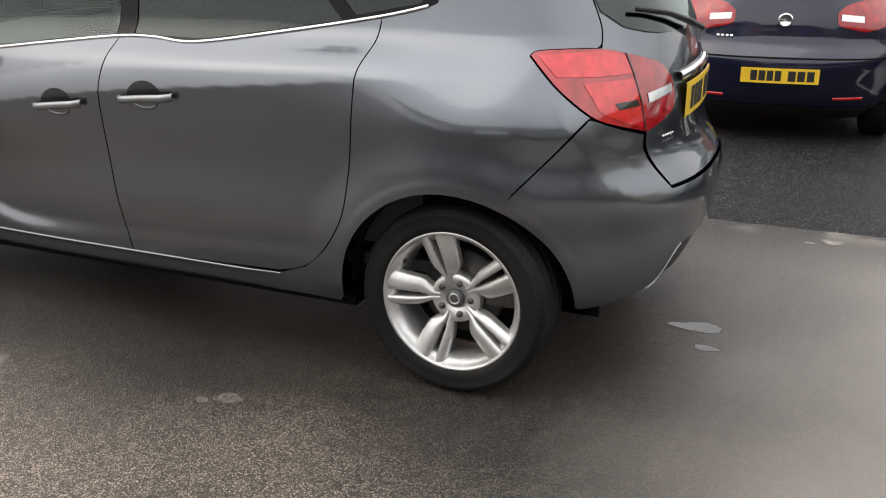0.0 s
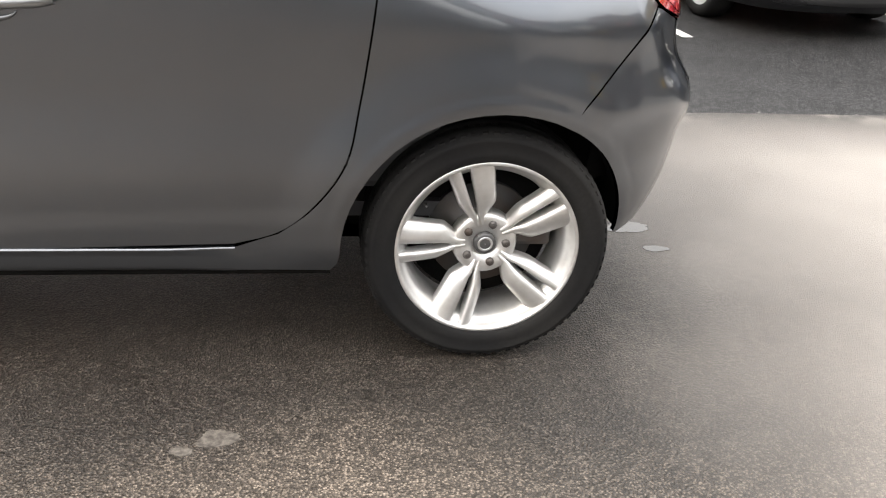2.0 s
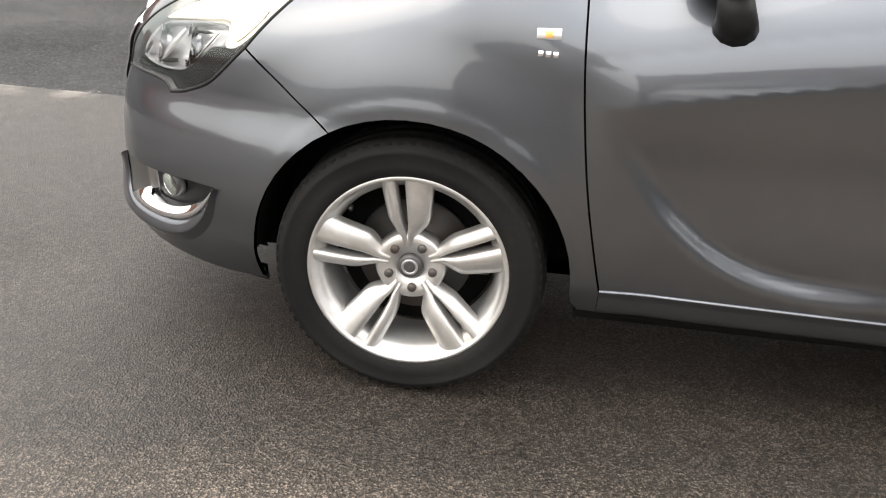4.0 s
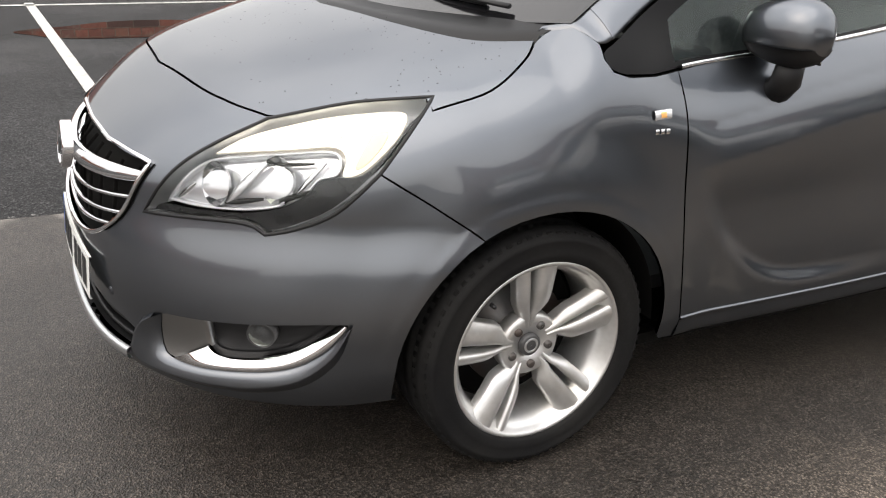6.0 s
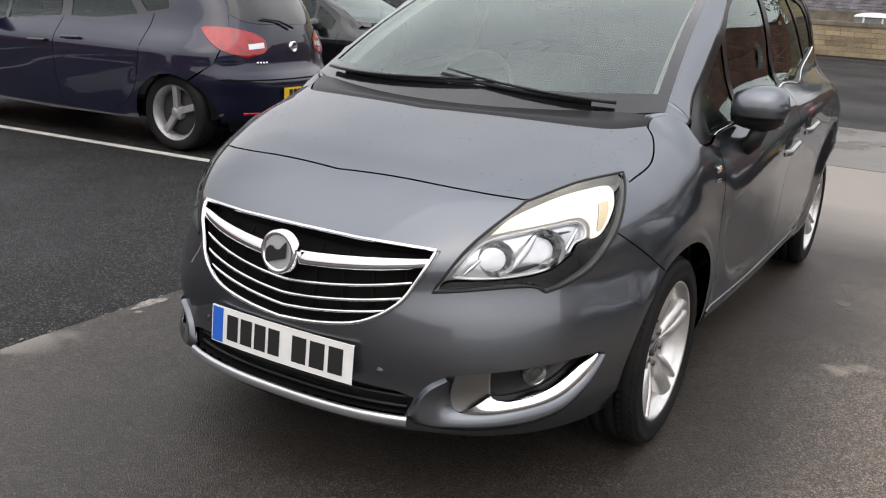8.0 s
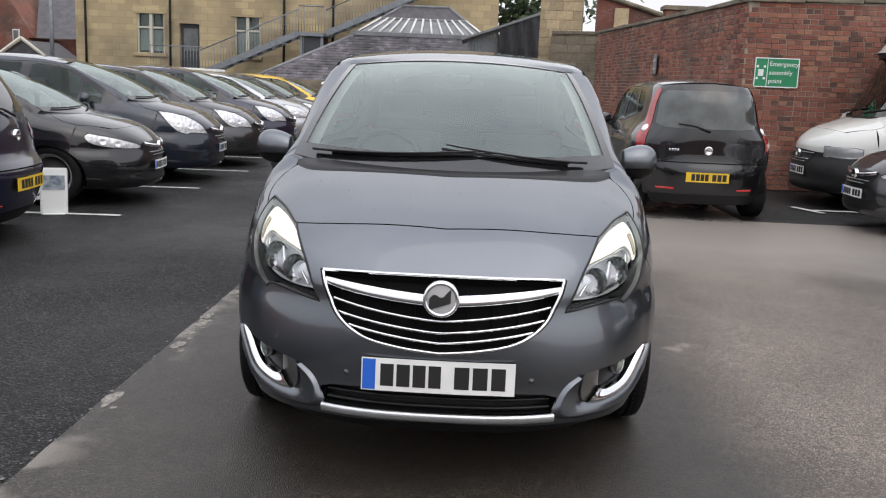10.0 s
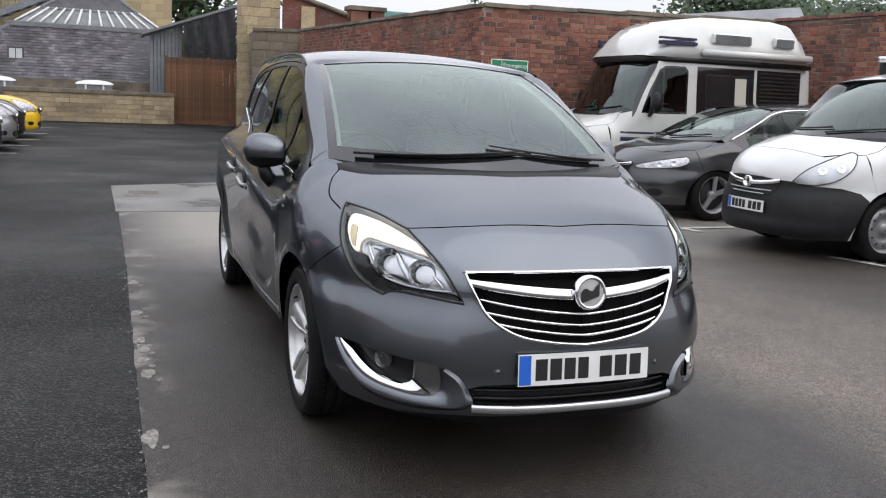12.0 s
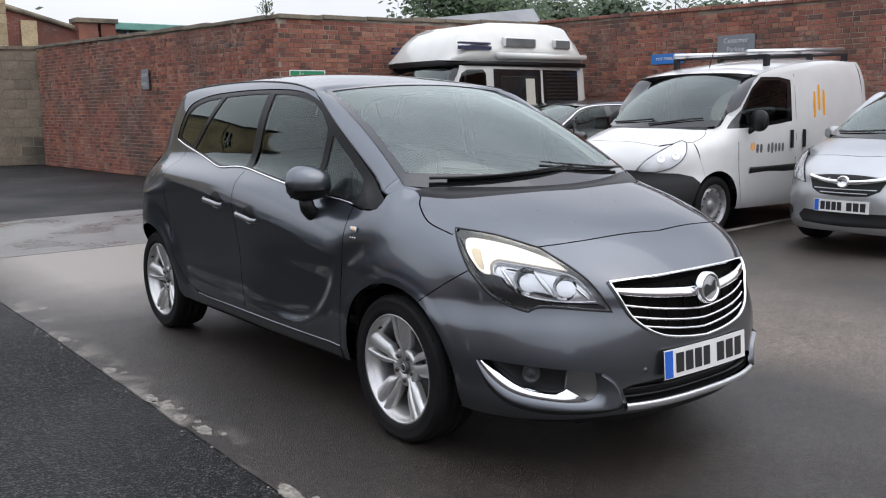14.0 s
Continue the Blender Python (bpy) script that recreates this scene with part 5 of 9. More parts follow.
def mirror(car, s):
    foot = float(half_width(-0.72, 0.93))
    rows = []
    for f in np.linspace(0, 1, 15):
        # sections across the shell, from the door outwards
        x = 0.805 + 0.185 * f
        grow = (math.sin(math.pi * min(1.0, 0.16 + f * 0.62))) ** 0.55 if f < 0.55 else max(0.0, 1 - ((f - 0.55) / 0.45) ** 2.4) ** 0.5
        hz, hy = 0.083 * max(grow, 0.03), 0.062 * max(grow, 0.03)
        yc, zc = -0.745 + 0.045 * f, 1.062 + 0.006 * f
        row = []
        for k in range(24):
            a = 2 * math.pi * k / 24
            c, d = math.cos(a), math.sin(a)
            yy = c if c < 0 else c * 0.55
            row.append((s * x, yc + hy * 1.25 * yy, zc + hz * (abs(d) ** 0.85) * (1 if d > 0 else -0.92)))
        rows.append(row)
    shell = part("wing_mirror", grid_mesh("wing_mirror", rows, True, True, True), GREY_PAINT, car, "grey door mirror on a black stalk")
    under = [[(x, y + (y + 0.72) * 0.03, min(z, 1.040) - 0.0025) for x, y, z in r] for r in rows[1:-1]]
    part("mirror_underside", grid_mesh("mirror_underside", under, True, True, True), BLACK_TRIM, shell)
    part("mirror_glass", slab_mesh("mirror_glass", *sorted((s * 0.835, s * 0.965)), -0.700, -0.696, 1.000, 1.125, 0.0), CHROME, shell)
    part("mirror_stalk", tube("mirror_stalk", [(s * (foot - 0.01), -0.70, 0.915), (s * (foot + 0.025), -0.705, 0.945), (s * (foot + 0.045), -0.72, 0.995)], [0.048, 0.040, 0.034], 12, 0.75), BLACK_TRIM, shell)


def inner(car):
    zs = np.linspace(0.24, 1.05, 28)
    for s in (1, -1):
        ys = np.linspace(-1.75, 1.75, 90)
        verts, faces = [], []
        grid = half_width(ys[:, None] + 0 * zs[None, :], zs[None, :] + 0 * ys[:, None]) - 0.022
        for i, y in enumerate(ys):
            for j, z in enumerate(zs):
                verts.append((s * max(grid[i, j], 0.3), y, z))
        for i in range(len(ys) - 1):
            for j in range(len(zs) - 1):
                yc, zc = (ys[i] + ys[i + 1]) / 2, (zs[j] + zs[j + 1]) / 2
                if min(math.hypot(yc - AXLE, zc - HUB_Z), math.hypot(yc + AXLE, zc - HUB_Z)) > 0.425:
                    if abs(yc) > 1.5 and zc < 0.36:
                        continue
                    if zc > 0.98 or zc > 0.60 and yc < -1.3:
                        continue
                    a = i * len(zs) + j
                    faces.append((a, a + 1, a + len(zs) + 1, a + len(zs)))
        part("inner_shell", mesh_of("inner_shell", verts, faces), UNDERSIDE, car)
        for c in (-AXLE, AXLE):
            rows = []
            for x in (0.0, 1.0):
                rows.append([(s * (0.50 + x * (min(0.80, float(half_width(c + 0.372 * math.cos(a), HUB_Z + 0.372 * math.sin(a))) - 0.012) - 0.50)), c + 0.372 * math.cos(a), HUB_Z + 0.372 * math.sin(a)) for a in np.linspace(0.0, math.pi, 30)])
            part("wheel_liner", grid_mesh("wheel_liner", rows), UNDERSIDE, car)
            part("wheel_well_wall", slab_mesh("wheel_well_wall", *sorted((s * 0.48, s * 0.50)), c - 0.40, c + 0.40, 0.20, 0.75), UNDERSIDE, car)
    part("floor_pan", slab_mesh("floor_pan", -0.50, 0.50, -2.05, 1.68, 0.20, 0.24), UNDERSIDE, car)
    part("side_floor", slab_mesh("side_floor", -0.74, 0.74, -0.93, 0.93, 0.205, 0.238), UNDERSIDE, car)
    for chart, nm, z0, z1, w in ((nose, "front_bulkhead", 0.24, 0.84, 56), (tail, "rear_bulkhead", 0.44, 1.00, 56)):
        rows = [[tuple(q) for q in along(chart, [(a, z) for a in np.linspace(-w, w, 30)], -0.085, DEG)[0]] for z in np.linspace(z0, z1, 12)]
        part(nm, grid_mesh(nm, rows), UNDERSIDE, car)


def seat(car, x, y, wide, name, label):
    base = new(name)
    base.parent = car
    base.location = (x, y, 0)
    base.empty_display_size = 0.05
    tagged(base, label)
    part("cushion", slab_mesh("cushion", -wide / 2, wide / 2, -0.28, 0.22, 0.44, 0.60, 0.05), SEAT_CLOTH, base)
    me = slab_mesh("backrest", -wide / 2, wide / 2, -0.06, 0.07, 0.0, 0.58, 0.05)
    me.transform(pose(0, 0.22, 0.56, -14))
    part("backrest", me, SEAT_CLOTH, base)
    for k in ((0,) if wide < 0.7 else (-0.38, 0.38)):
        me = slab_mesh("headrest", -0.13, 0.13, -0.045, 0.045, 0.0, 0.17, 0.04)
        me.transform(pose(k, 0.385, 1.175, -10))
        part("headrest", me, SEAT_CLOTH, base)


def cabin(car):
    rows = []
    for y, z, w in ((-1.40, 1.00, 0.60), (-1.20, 1.035, 0.70), (-0.95, 1.03, 0.73), (-0.80, 1.00, 0.73), (-0.74, 0.93, 0.72), (-0.78, 0.60, 0.70)):
        rows.append([(w * f, y + 0.02 * math.cos(f * 3), z + 0.02 * math.cos(f * 5)) for f in np.linspace(-1, 1, 17)])
    part("dashboard", grid_mesh("dashboard", rows), CABIN_DARK, car)
    seat(car, -0.36, -0.12, 0.50, "driver_seat", "grey cloth front seat")
    seat(car, 0.36, -0.12, 0.50, "passenger_seat", "grey cloth front seat")
    seat(car, 0.0, 0.80, 1.25, "rear_bench", "grey cloth rear bench")
    wheel_rows = []
    tilt = pose(-0.36, -0.60, 0.985, 62, 0, 0)
    for k in range(33):
        a = 2 * math.pi * k / 32
        wheel_rows.append([tuple(tilt @ Vector(((0.185 + 0.015 * math.cos(b)) * math.cos(a), (0.185 + 0.015 * math.cos(b)) * math.sin(a), 0.015 * math.sin(b)))) for b in np.linspace(0, 2 * math.pi, 9)[:-1]])
    wheel = part("steering_wheel", grid_mesh("steering_wheel", wheel_rows, True), CABIN_DARK, car, "black steering wheel")
    me = slab_mesh("wheel_boss", -0.17, 0.17, -0.03, 0.03, -0.012, 0.012, 0.01)
    me.transform(tilt)
    part("wheel_boss", me, CABIN_DARK, wheel)
    part("parcel_shelf", slab_mesh("parcel_shelf", -0.62, 0.62, 1.22, 1.70, 0.99, 1.02, 0.008), CABIN_DARK, car)
    for s in (1, -1):
        part("door_card", slab_mesh("door_card", *sorted((s * 0.70, s * 0.76)), -0.9, 1.2, 0.45, 0.985, 0.02), CABIN_DARK, car)
    part("cabin_floor", slab_mesh("cabin_floor", -0.72, 0.72, -0.9, 1.3, 0.36, 0.40), CABIN_DARK, car)


hatchback()

# ---- the yard: ground, walls, signs ----
NEW_TARMAC = wet_tarmac("dark_tarmac", (0.006, 0.0061, 0.0066), (0.098, 0.096, 0.095), 0.46, 0.74, 0.5, 105, 0.50, 0.22, 0.008)
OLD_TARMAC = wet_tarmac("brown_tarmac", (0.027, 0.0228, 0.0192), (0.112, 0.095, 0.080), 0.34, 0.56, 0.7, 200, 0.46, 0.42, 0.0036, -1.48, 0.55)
CONCRETE = material("worn_concrete", (0.17, 0.165, 0.155), 0.45, second=(0.11, 0.105, 0.10), scale=1.2, grain=0.5, grain_scale=40, bump=0.002, rough_to=0.25)
LINE_PAINT = material("worn_white_line_paint", (0.62, 0.61, 0.57), 0.6, second=(0.40, 0.39, 0.37), scale=9, grain=0.5, grain_scale=60)
MORTAR = material("lime_mortar", (0.34, 0.29, 0.235), 0.9, second=(0.15, 0.115, 0.09), scale=3, grain=0.4, grain_scale=80)
STONE = material("cut_sandstone", (0.42, 0.33, 0.20), 0.85, second=(0.30, 0.24, 0.155), scale=1.6, grain=0.5, grain_scale=25, bump=0.004, vary=0.18)
STONE_GREY = material("weathered_stone", (0.24, 0.20, 0.145), 0.88, second=(0.085, 0.076, 0.060), scale=1.1, grain=0.5, grain_scale=20, bump=0.004, vary=0.2)
FENCE_WOOD = material("stained_fence_wood", (0.17, 0.080, 0.036), 0.75, second=(0.10, 0.05, 0.026), scale=4, grain=0.5, grain_scale=30, bump=0.002, vary=0.22)


def by_island(m, low, high):
    """Makes the surface lighter or darker from one joined piece to the next."""
    t = m.node_tree
    b = t.nodes["Principled BSDF"]
    source = b.inputs["Base Color"].links[0].from_socket
    r = t.nodes.new("ShaderNodeMapRange")
    t.links.new(t.nodes.new("ShaderNodeNewGeometry").outputs["Random Per Island"], r.inputs["Value"])
    r.inputs["To Min"].default_value, r.inputs["To Max"].default_value = low, high
    hsv = t.nodes.new("ShaderNodeHueSaturation")
    t.links.new(r.outputs["Result"], hsv.inputs["Value"])
    t.links.new(source, hsv.inputs["Color"])
    t.links.new(hsv.outputs["Color"], b.inputs["Base Color"])


by_island(STONE, 0.72, 1.2)
by_island(STONE_GREY, 0.7, 1.25)


def brick_surface(name, island):
    """Old red brick whose tone differs from brick to brick."""
    m = bpy.data.materials.new(name)
    m.use_nodes = True
    t = m.node_tree
    b = t.nodes["Principled BSDF"]
    b.inputs["Roughness"].default_value = 0.85
    where = t.nodes.new("ShaderNodeTexCoord").outputs["Object"]
    pick = t.nodes.new("ShaderNodeNewGeometry").outputs["Random Per Island"] if island else t.nodes.new("ShaderNodeObjectInfo").outputs["Random"]
    ramp = t.nodes.new("ShaderNodeValToRGB")
    e = ramp.color_ramp.elements
    e[0].position, e[0].color = 0.0, (0.130, 0.050, 0.036, 1)
    e[1].position, e[1].color = 1.0, (0.33, 0.155, 0.092, 1)
    for at, c in ((0.07, (0.085, 0.042, 0.035, 1)), (0.20, (0.19, 0.062, 0.043, 1)), (0.55, (0.285, 0.094, 0.060, 1)), (0.75, (0.215, 0.084, 0.060, 1)), (0.92, (0.34, 0.135, 0.084, 1))):
        e.new(at).color = c
    t.links.new(pick, ramp.inputs["Fac"])
    stain = t.nodes.new("ShaderNodeMix")
    stain.data_type = "RGBA"
    stain.inputs["B"].default_value = (0.060, 0.050, 0.042, 1)
    t.links.new(ramp.outputs["Color"], stain.inputs["A"])
    t.links.new(ramp_node(t, noise_node(t, where, 0.9, 9), 0.44, 0.80), stain.inputs["Factor"])
    fine = t.nodes.new("ShaderNodeMix")
    fine.data_type, fine.blend_type = "RGBA", "OVERLAY"
    fine.inputs["Factor"].default_value = 0.6
    # lime and old wash that has bloomed on the faces
    bloom = t.nodes.new("ShaderNodeMix")
    bloom.data_type = "RGBA"
    bloom.inputs["B"].default_value = (0.30, 0.235, 0.195, 1)
    spots = t.nodes.new("ShaderNodeMath")
    spots.operation = "MULTIPLY"
    t.links.new(ramp_node(t, noise_node(t, where, 1.7, 8), 0.50, 0.72), spots.inputs[0])
    t.links.new(ramp_node(t, noise_node(t, where, 14.0, 6), 0.42, 0.66), spots.inputs[1])
    t.links.new(spots.outputs["Value"], bloom.inputs["Factor"])
    t.links.new(stain.outputs["Result"], bloom.inputs["A"])
    t.links.new(bloom.outputs["Result"], fine.inputs["A"])
    t.links.new(noise_node(t, where, 30, 5), fine.inputs["B"])
    t.links.new(fine.outputs["Result"], b.inputs["Base Color"])
    rise = t.nodes.new("ShaderNodeBump")
    rise.inputs["Strength"].default_value, rise.inputs["Distance"].default_value = 0.6, 0.006
    t.links.new(noise_node(t, where, 45, 4), rise.inputs["Height"])
    t.links.new(rise.outputs["Normal"], b.inputs["Normal"])
    return m


BRICK_JOINED, BRICK = brick_surface("old_red_brick_field", True), brick_surface("old_red_brick", False)
BOX_FACES = [(0, 1, 2, 3), (0, 4, 5, 1), (1, 5, 6, 2), (2, 6, 7, 3), (3, 7, 4, 0)]


def masonry(name, label, start, end, top0, top1, unit, course, parts_from, parts_to, surfaces, joint=0.012, thick=0.34, piece="brick", proud=0.010, foot=0.0, seed=1):
    """A wall between two points of the plan, seen from its right-hand side: a mortar core and courses of pieces that stand proud of it."""
    rng = random.Random(seed)
    a, b = Vector((*start, 0)), Vector((*end, 0))
    length = (b - a).length
    u = (b - a).normalized()
    n = Vector((u.y, -u.x, 0))
    wall = tagged(new(name), label, "wall", kind="structure")
    wall.empty_display_size = 0.2
    core = []
    for d, h in ((0.0, foot), (-thick, foot)):
        for s in (0.0, length):
            for z in (foot, (top0 if s == 0 else top1)):
                core.append(a + u * s + n * d + Vector((0, 0, z)))
    part("core", mesh_of("core", core, [(0, 2, 3, 1), (4, 5, 7, 6), (0, 1, 5, 4), (2, 6, 7, 3), (1, 3, 7, 5)], smooth=False), MORTAR, wall)
    verts, faces, shared, made = [], [], {}, 0
    z, row = foot, 0
    while True:
        h = course
        header = row % 2 == 1 and piece == "brick"
        w = unit / 2 if header else unit
        s = -rng.random() * w * 0.5 - (w / 2 if row % 2 else 0)
        any_left = False
        while s < length:
            wide = w * (1.0 if piece == "brick" else rng.uniform(0.6, 1.5))
            s0, s1 = max(s, 0.0), min(s + wide - joint, length)
            s += wide
            top = top0 + (top1 - top0) * (s0 + s1) / 2 / length
            if s1 - s0 < 0.04 or z + h > top + 0.01:
                continue
            any_left = True
            out = proud * rng.uniform(0.55, 1.3)
            key = (round(s1 - s0, 2), round(out / 0.004))
            box = [(0, out), (s1 - s0, out)]
            if parts_from <= (s0 + s1) / 2 <= parts_to and made < 300 and z > foot + 0.6:
                made += 1
                if key not in shared:
                    q = [Vector((0, 0, 0)), Vector((key[0], 0, 0)), Vector((key[0], 0, h - joint)), Vector((0, 0, h - joint))]
                    o = max(0.004, key[1] * 0.004)
                    e = 0.004
                    pts = [(p.x + (e if p.x == 0 else -e), -o, p.z + (e if p.z == 0 else -e)) for p in q] + [(p.x, 0.0, p.z) for p in q]
                    shared[key] = mesh_of(piece, pts, BOX_FACES, smooth=False)
                    shared[key].materials.append(surfaces[1])
                ob = new(piece, shared[key])
                ob.parent = wall
                ob.matrix_world = Matrix.Translation(a + u * s0 + Vector((0, 0, z))) @ Matrix(((u.x, -n.x, 0, 0), (u.y, -n.y, 0, 0), (0, 0, 1, 0), (0, 0, 0, 1)))
            else:
                k = len(verts)
                e = 0.004
                for o, g in ((out, e), (0.0, 0.0)):
                    for ss, zz in ((s0 + g, z + g), (s1 - g, z + g), (s1 - g, z + h - joint - g), (s0 + g, z + h - joint - g)):
                        verts.append(a + u * ss + n * o + Vector((0, 0, zz)))
                faces += [tuple(k + i for i in f) for f in BOX_FACES]
        z += h
        row += 1
        if z > max(top0, top1):
            break
    tagged(part(piece + "_field", mesh_of(piece + "_field", verts, faces, smooth=False), surfaces[0], wall), kind="stuff")
    return wall, a, u, n


def coping(wall, a, u, n, length, top0, top1, surface, over=0.05, high=0.07, piece=0.45, thick=0.34, seed=3):
    rng = random.Random(seed)
    s = 0.0
    while s < length:
        w = min(piece * rng.uniform(0.8, 1.2), length - s)
        if w < 0.05:
            break
        z = top0 + (top1 - top0) * (s + w / 2) / length
        me = slab_mesh("coping_stone", 0.004, w - 0.004, -over, thick + over, 0, high * rng.uniform(0.85, 1.15), 0.012)
        ob = part("coping_stone", me, surface, wall)
        ob.matrix_world = Matrix.Translation(a + u * s + Vector((0, 0, z))) @ Matrix(((u.x, -n.x, 0, 0), (u.y, -n.y, 0, 0), (0, 0, 1, 0), (0, 0, 0, 1)))
        s += w


def sheet(name, outline, z0, z1, surface, label, category):
    """A flat piece of ground with an edge."""
    k = len(outline)
    verts = [(x, y, z1) for x, y in outline] + [(x, y, z0) for x, y in outline]
    faces = [tuple(range(k))] + [(i, k + i, k + (i + 1) % k, (i + 1) % k) for i in range(k)]
    me = mesh_of(name, verts, faces, smooth=False)
    return tagged(part(name, me, surface), label, category, kind="structure")


def ground():
    sheet("ground", [(-600, -600), (600, -600), (600, 600), (-600, 600)], -0.3, -0.012, NEW_TARMAC, "dark wet tarmac car park", "ground")
    rng = random.Random(5)
    edge = []
    for y in np.arange(-24, 5.2, 0.12):
        edge.append((-1.47 - 0.012 * max(0, y - 2) + rng.uniform(-0.006, 0.006), float(y)))
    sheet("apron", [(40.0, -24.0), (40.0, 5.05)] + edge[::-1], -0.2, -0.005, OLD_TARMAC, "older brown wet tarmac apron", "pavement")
    sheet("slab", [(-1.53, 5.06), (3.2, 5.04), (3.2, 8.30), (0.0, 8.20), (-1.58, 7.60)], -0.2, -0.001, CONCRETE, "grey wet concrete slab", "pavement")
    # crumbs of stone and dressing along the edge of the apron
    verts, faces = [], []
    for _ in range(160):
        y = rng.uniform(-7, 5)
        x, r = -1.47 - 0.012 * max(0, y - 2) + rng.gauss(0, 0.025), rng.uniform(0.003, 0.009)
        k = len(verts)
        for j in range(5):
            a = 2 * math.pi * j / 5 + rng.random()
            verts.append((x + r * math.cos(a), y + r * math.sin(a) * 1.5, -0.008))
        verts.append((x, y, -0.004 + r * 0.3))
        faces += [(k + j, k + (j + 1) % 5, k + 5) for j in range(5)]
    tagged(part("gravel", mesh_of("gravel", verts, faces), CONCRETE), "pale crumbs of stone along the tarmac joint", "gravel", kind="stuff")


def painted_line(points, width=0.09, z=-0.006, label="worn white parking bay line"):
    """A strip of road paint, turning square at its corners."""
    bm = bmesh.new()
    for (x0, y0), (x1, y1) in zip(points, points[1:]):
        d = Vector((x1 - x0, y1 - y0, 0)).normalized()
        c = Vector((-d.y, d.x, 0)) * width / 2
        p, q = Vector((x0, y0, z)) - d * width / 2, Vector((x1, y1, z)) + d * width / 2
        top = [bm.verts.new(v) for v in (p - c, q - c, q + c, p + c)]
        bm.faces.new(top)
    ob = part("bay_line", bm, LINE_PAINT)
    tagged(ob, label, "road marking", kind="structure")


def sign(name, at, turn, w, h, ground_colour, label, lines, ink, size, x0=0.0, border=None):
    """A flat board on a wall that faces -y at turn 0, with its words."""
    board = thing(name, at, label, "sign", turn=turn)
    part("board", slab_mesh("board", -w / 2, w / 2, -0.012, 0.0, -h / 2, h / 2, 0.003), ground_colour, board)
    if border:
        for s in ((-w / 2, -w / 2 + 0.015, -h / 2, h / 2), (w / 2 - 0.015, w / 2, -h / 2, h / 2), (-w / 2, w / 2, h / 2 - 0.015, h / 2), (-w / 2, w / 2, -h / 2, -h / 2 + 0.015)):
            part("border_strip", slab_mesh("border_strip", s[0], s[1], -0.015, -0.0125, s[2], s[3]), border, board)
    for k, words in enumerate(lines):
        curve = bpy.data.curves.new("words", "FONT")
        curve.body, curve.size, curve.extrude = words, size, 0.0008
        curve.align_x, curve.align_y = "LEFT" if x0 else "CENTER", "CENTER"
        ob = new("words", curve)
        bpy.context.view_layer.update()
        me = bpy.data.meshes.new_from_object(ob)
        bpy.data.objects.remove(ob)
        zc = h / 2 - h * (k + 0.5) / len(lines) * 0.86 - h * 0.07
        me.transform(pose(x0, -0.0145, zc, 90))
        part("lettering", me, ink, board)
    return board


ground()


def spot(name, label, category, x, y, rx, ry, surface, seed, z=-0.0035):
    """A thin irregular patch lying on the ground."""
    rng = random.Random(seed)
    bumps = [rng.uniform(0.6, 1.15) for _ in range(9)]
    rim = []
    for k in range(45):
        f = k / 45 * 9
        i = int(f)
        r = bumps[i] * (1 - (f - i)) + bumps[(i + 1) % 9] * (f - i) + rng.uniform(-0.08, 0.08)
        rim.append((x + rx * r * math.cos(2 * math.pi * k / 45), y + ry * r * math.sin(2 * math.pi * k / 45), z))
    me = mesh_of(name, rim + [(px, py, z - 0.004) for px, py, _ in rim], [tuple(range(45))] + [(k, 45 + k, 45 + (k + 1) % 45, (k + 1) % 45) for k in range(45)], smooth=False)
    tagged(part(name, me, surface), label, category, kind="structure")


PALE_MARK = material("chalky_tarmac", (0.15, 0.133, 0.115), 0.6, second=(0.06, 0.052, 0.044), scale=60, grain=0.6, grain_scale=180, bump=0.002)
PALE_DRY = material("pale_dressing", (0.30, 0.28, 0.245), 0.75, second=(0.12, 0.108, 0.094), scale=40, grain=0.6, grain_scale=150, bump=0.002)
WATER = material("standing_water", (0.030, 0.027, 0.023), 0.03, specular=0.6)
spot("puddle", "small shallow puddle beside the rear wheel", "puddle", -0.02, 1.99, 0.055, 0.11, WATER, 3)
spot("puddle", "small shallow puddle beside the rear wheel", "puddle", 0.16, 2.06, 0.03, 0.05, WATER, 4)
spot("chalky_mark", "pale dried mark on the wet tarmac", "stain", 1.15, 0.67, 0.030, 0.05, PALE_MARK, 5)
spot("chalky_mark", "pale dried mark on the wet tarmac", "stain", 1.19, 0.60, 0.018, 0.028, PALE_MARK, 6)
# trodden-in pale dressing along the joint
for k, (x, y) in enumerate(((-1.46, 0.56), (-1.44, -0.06), (-1.43, -0.21), (-1.45, -0.43), (-1.42, -0.66), (-1.44, -1.49), (-1.3, 2.45), (-1.45, 1.43))):
    spot("chalky_mark", "pale dried mark along the tarmac joint", "stain", max(x, -1.44), y, 0.035, 0.06 + 0.02 * (k % 3), PALE_DRY, 20 + k)
    spot("chalky_mark", "pale dried mark along the tarmac joint", "stain", max(x, -1.44) + 0.05, y - 0.10, 0.018, 0.025, PALE_DRY, 40 + k)
brick_pair = (BRICK_JOINED, BRICK)
stone_pair = (STONE, STONE)
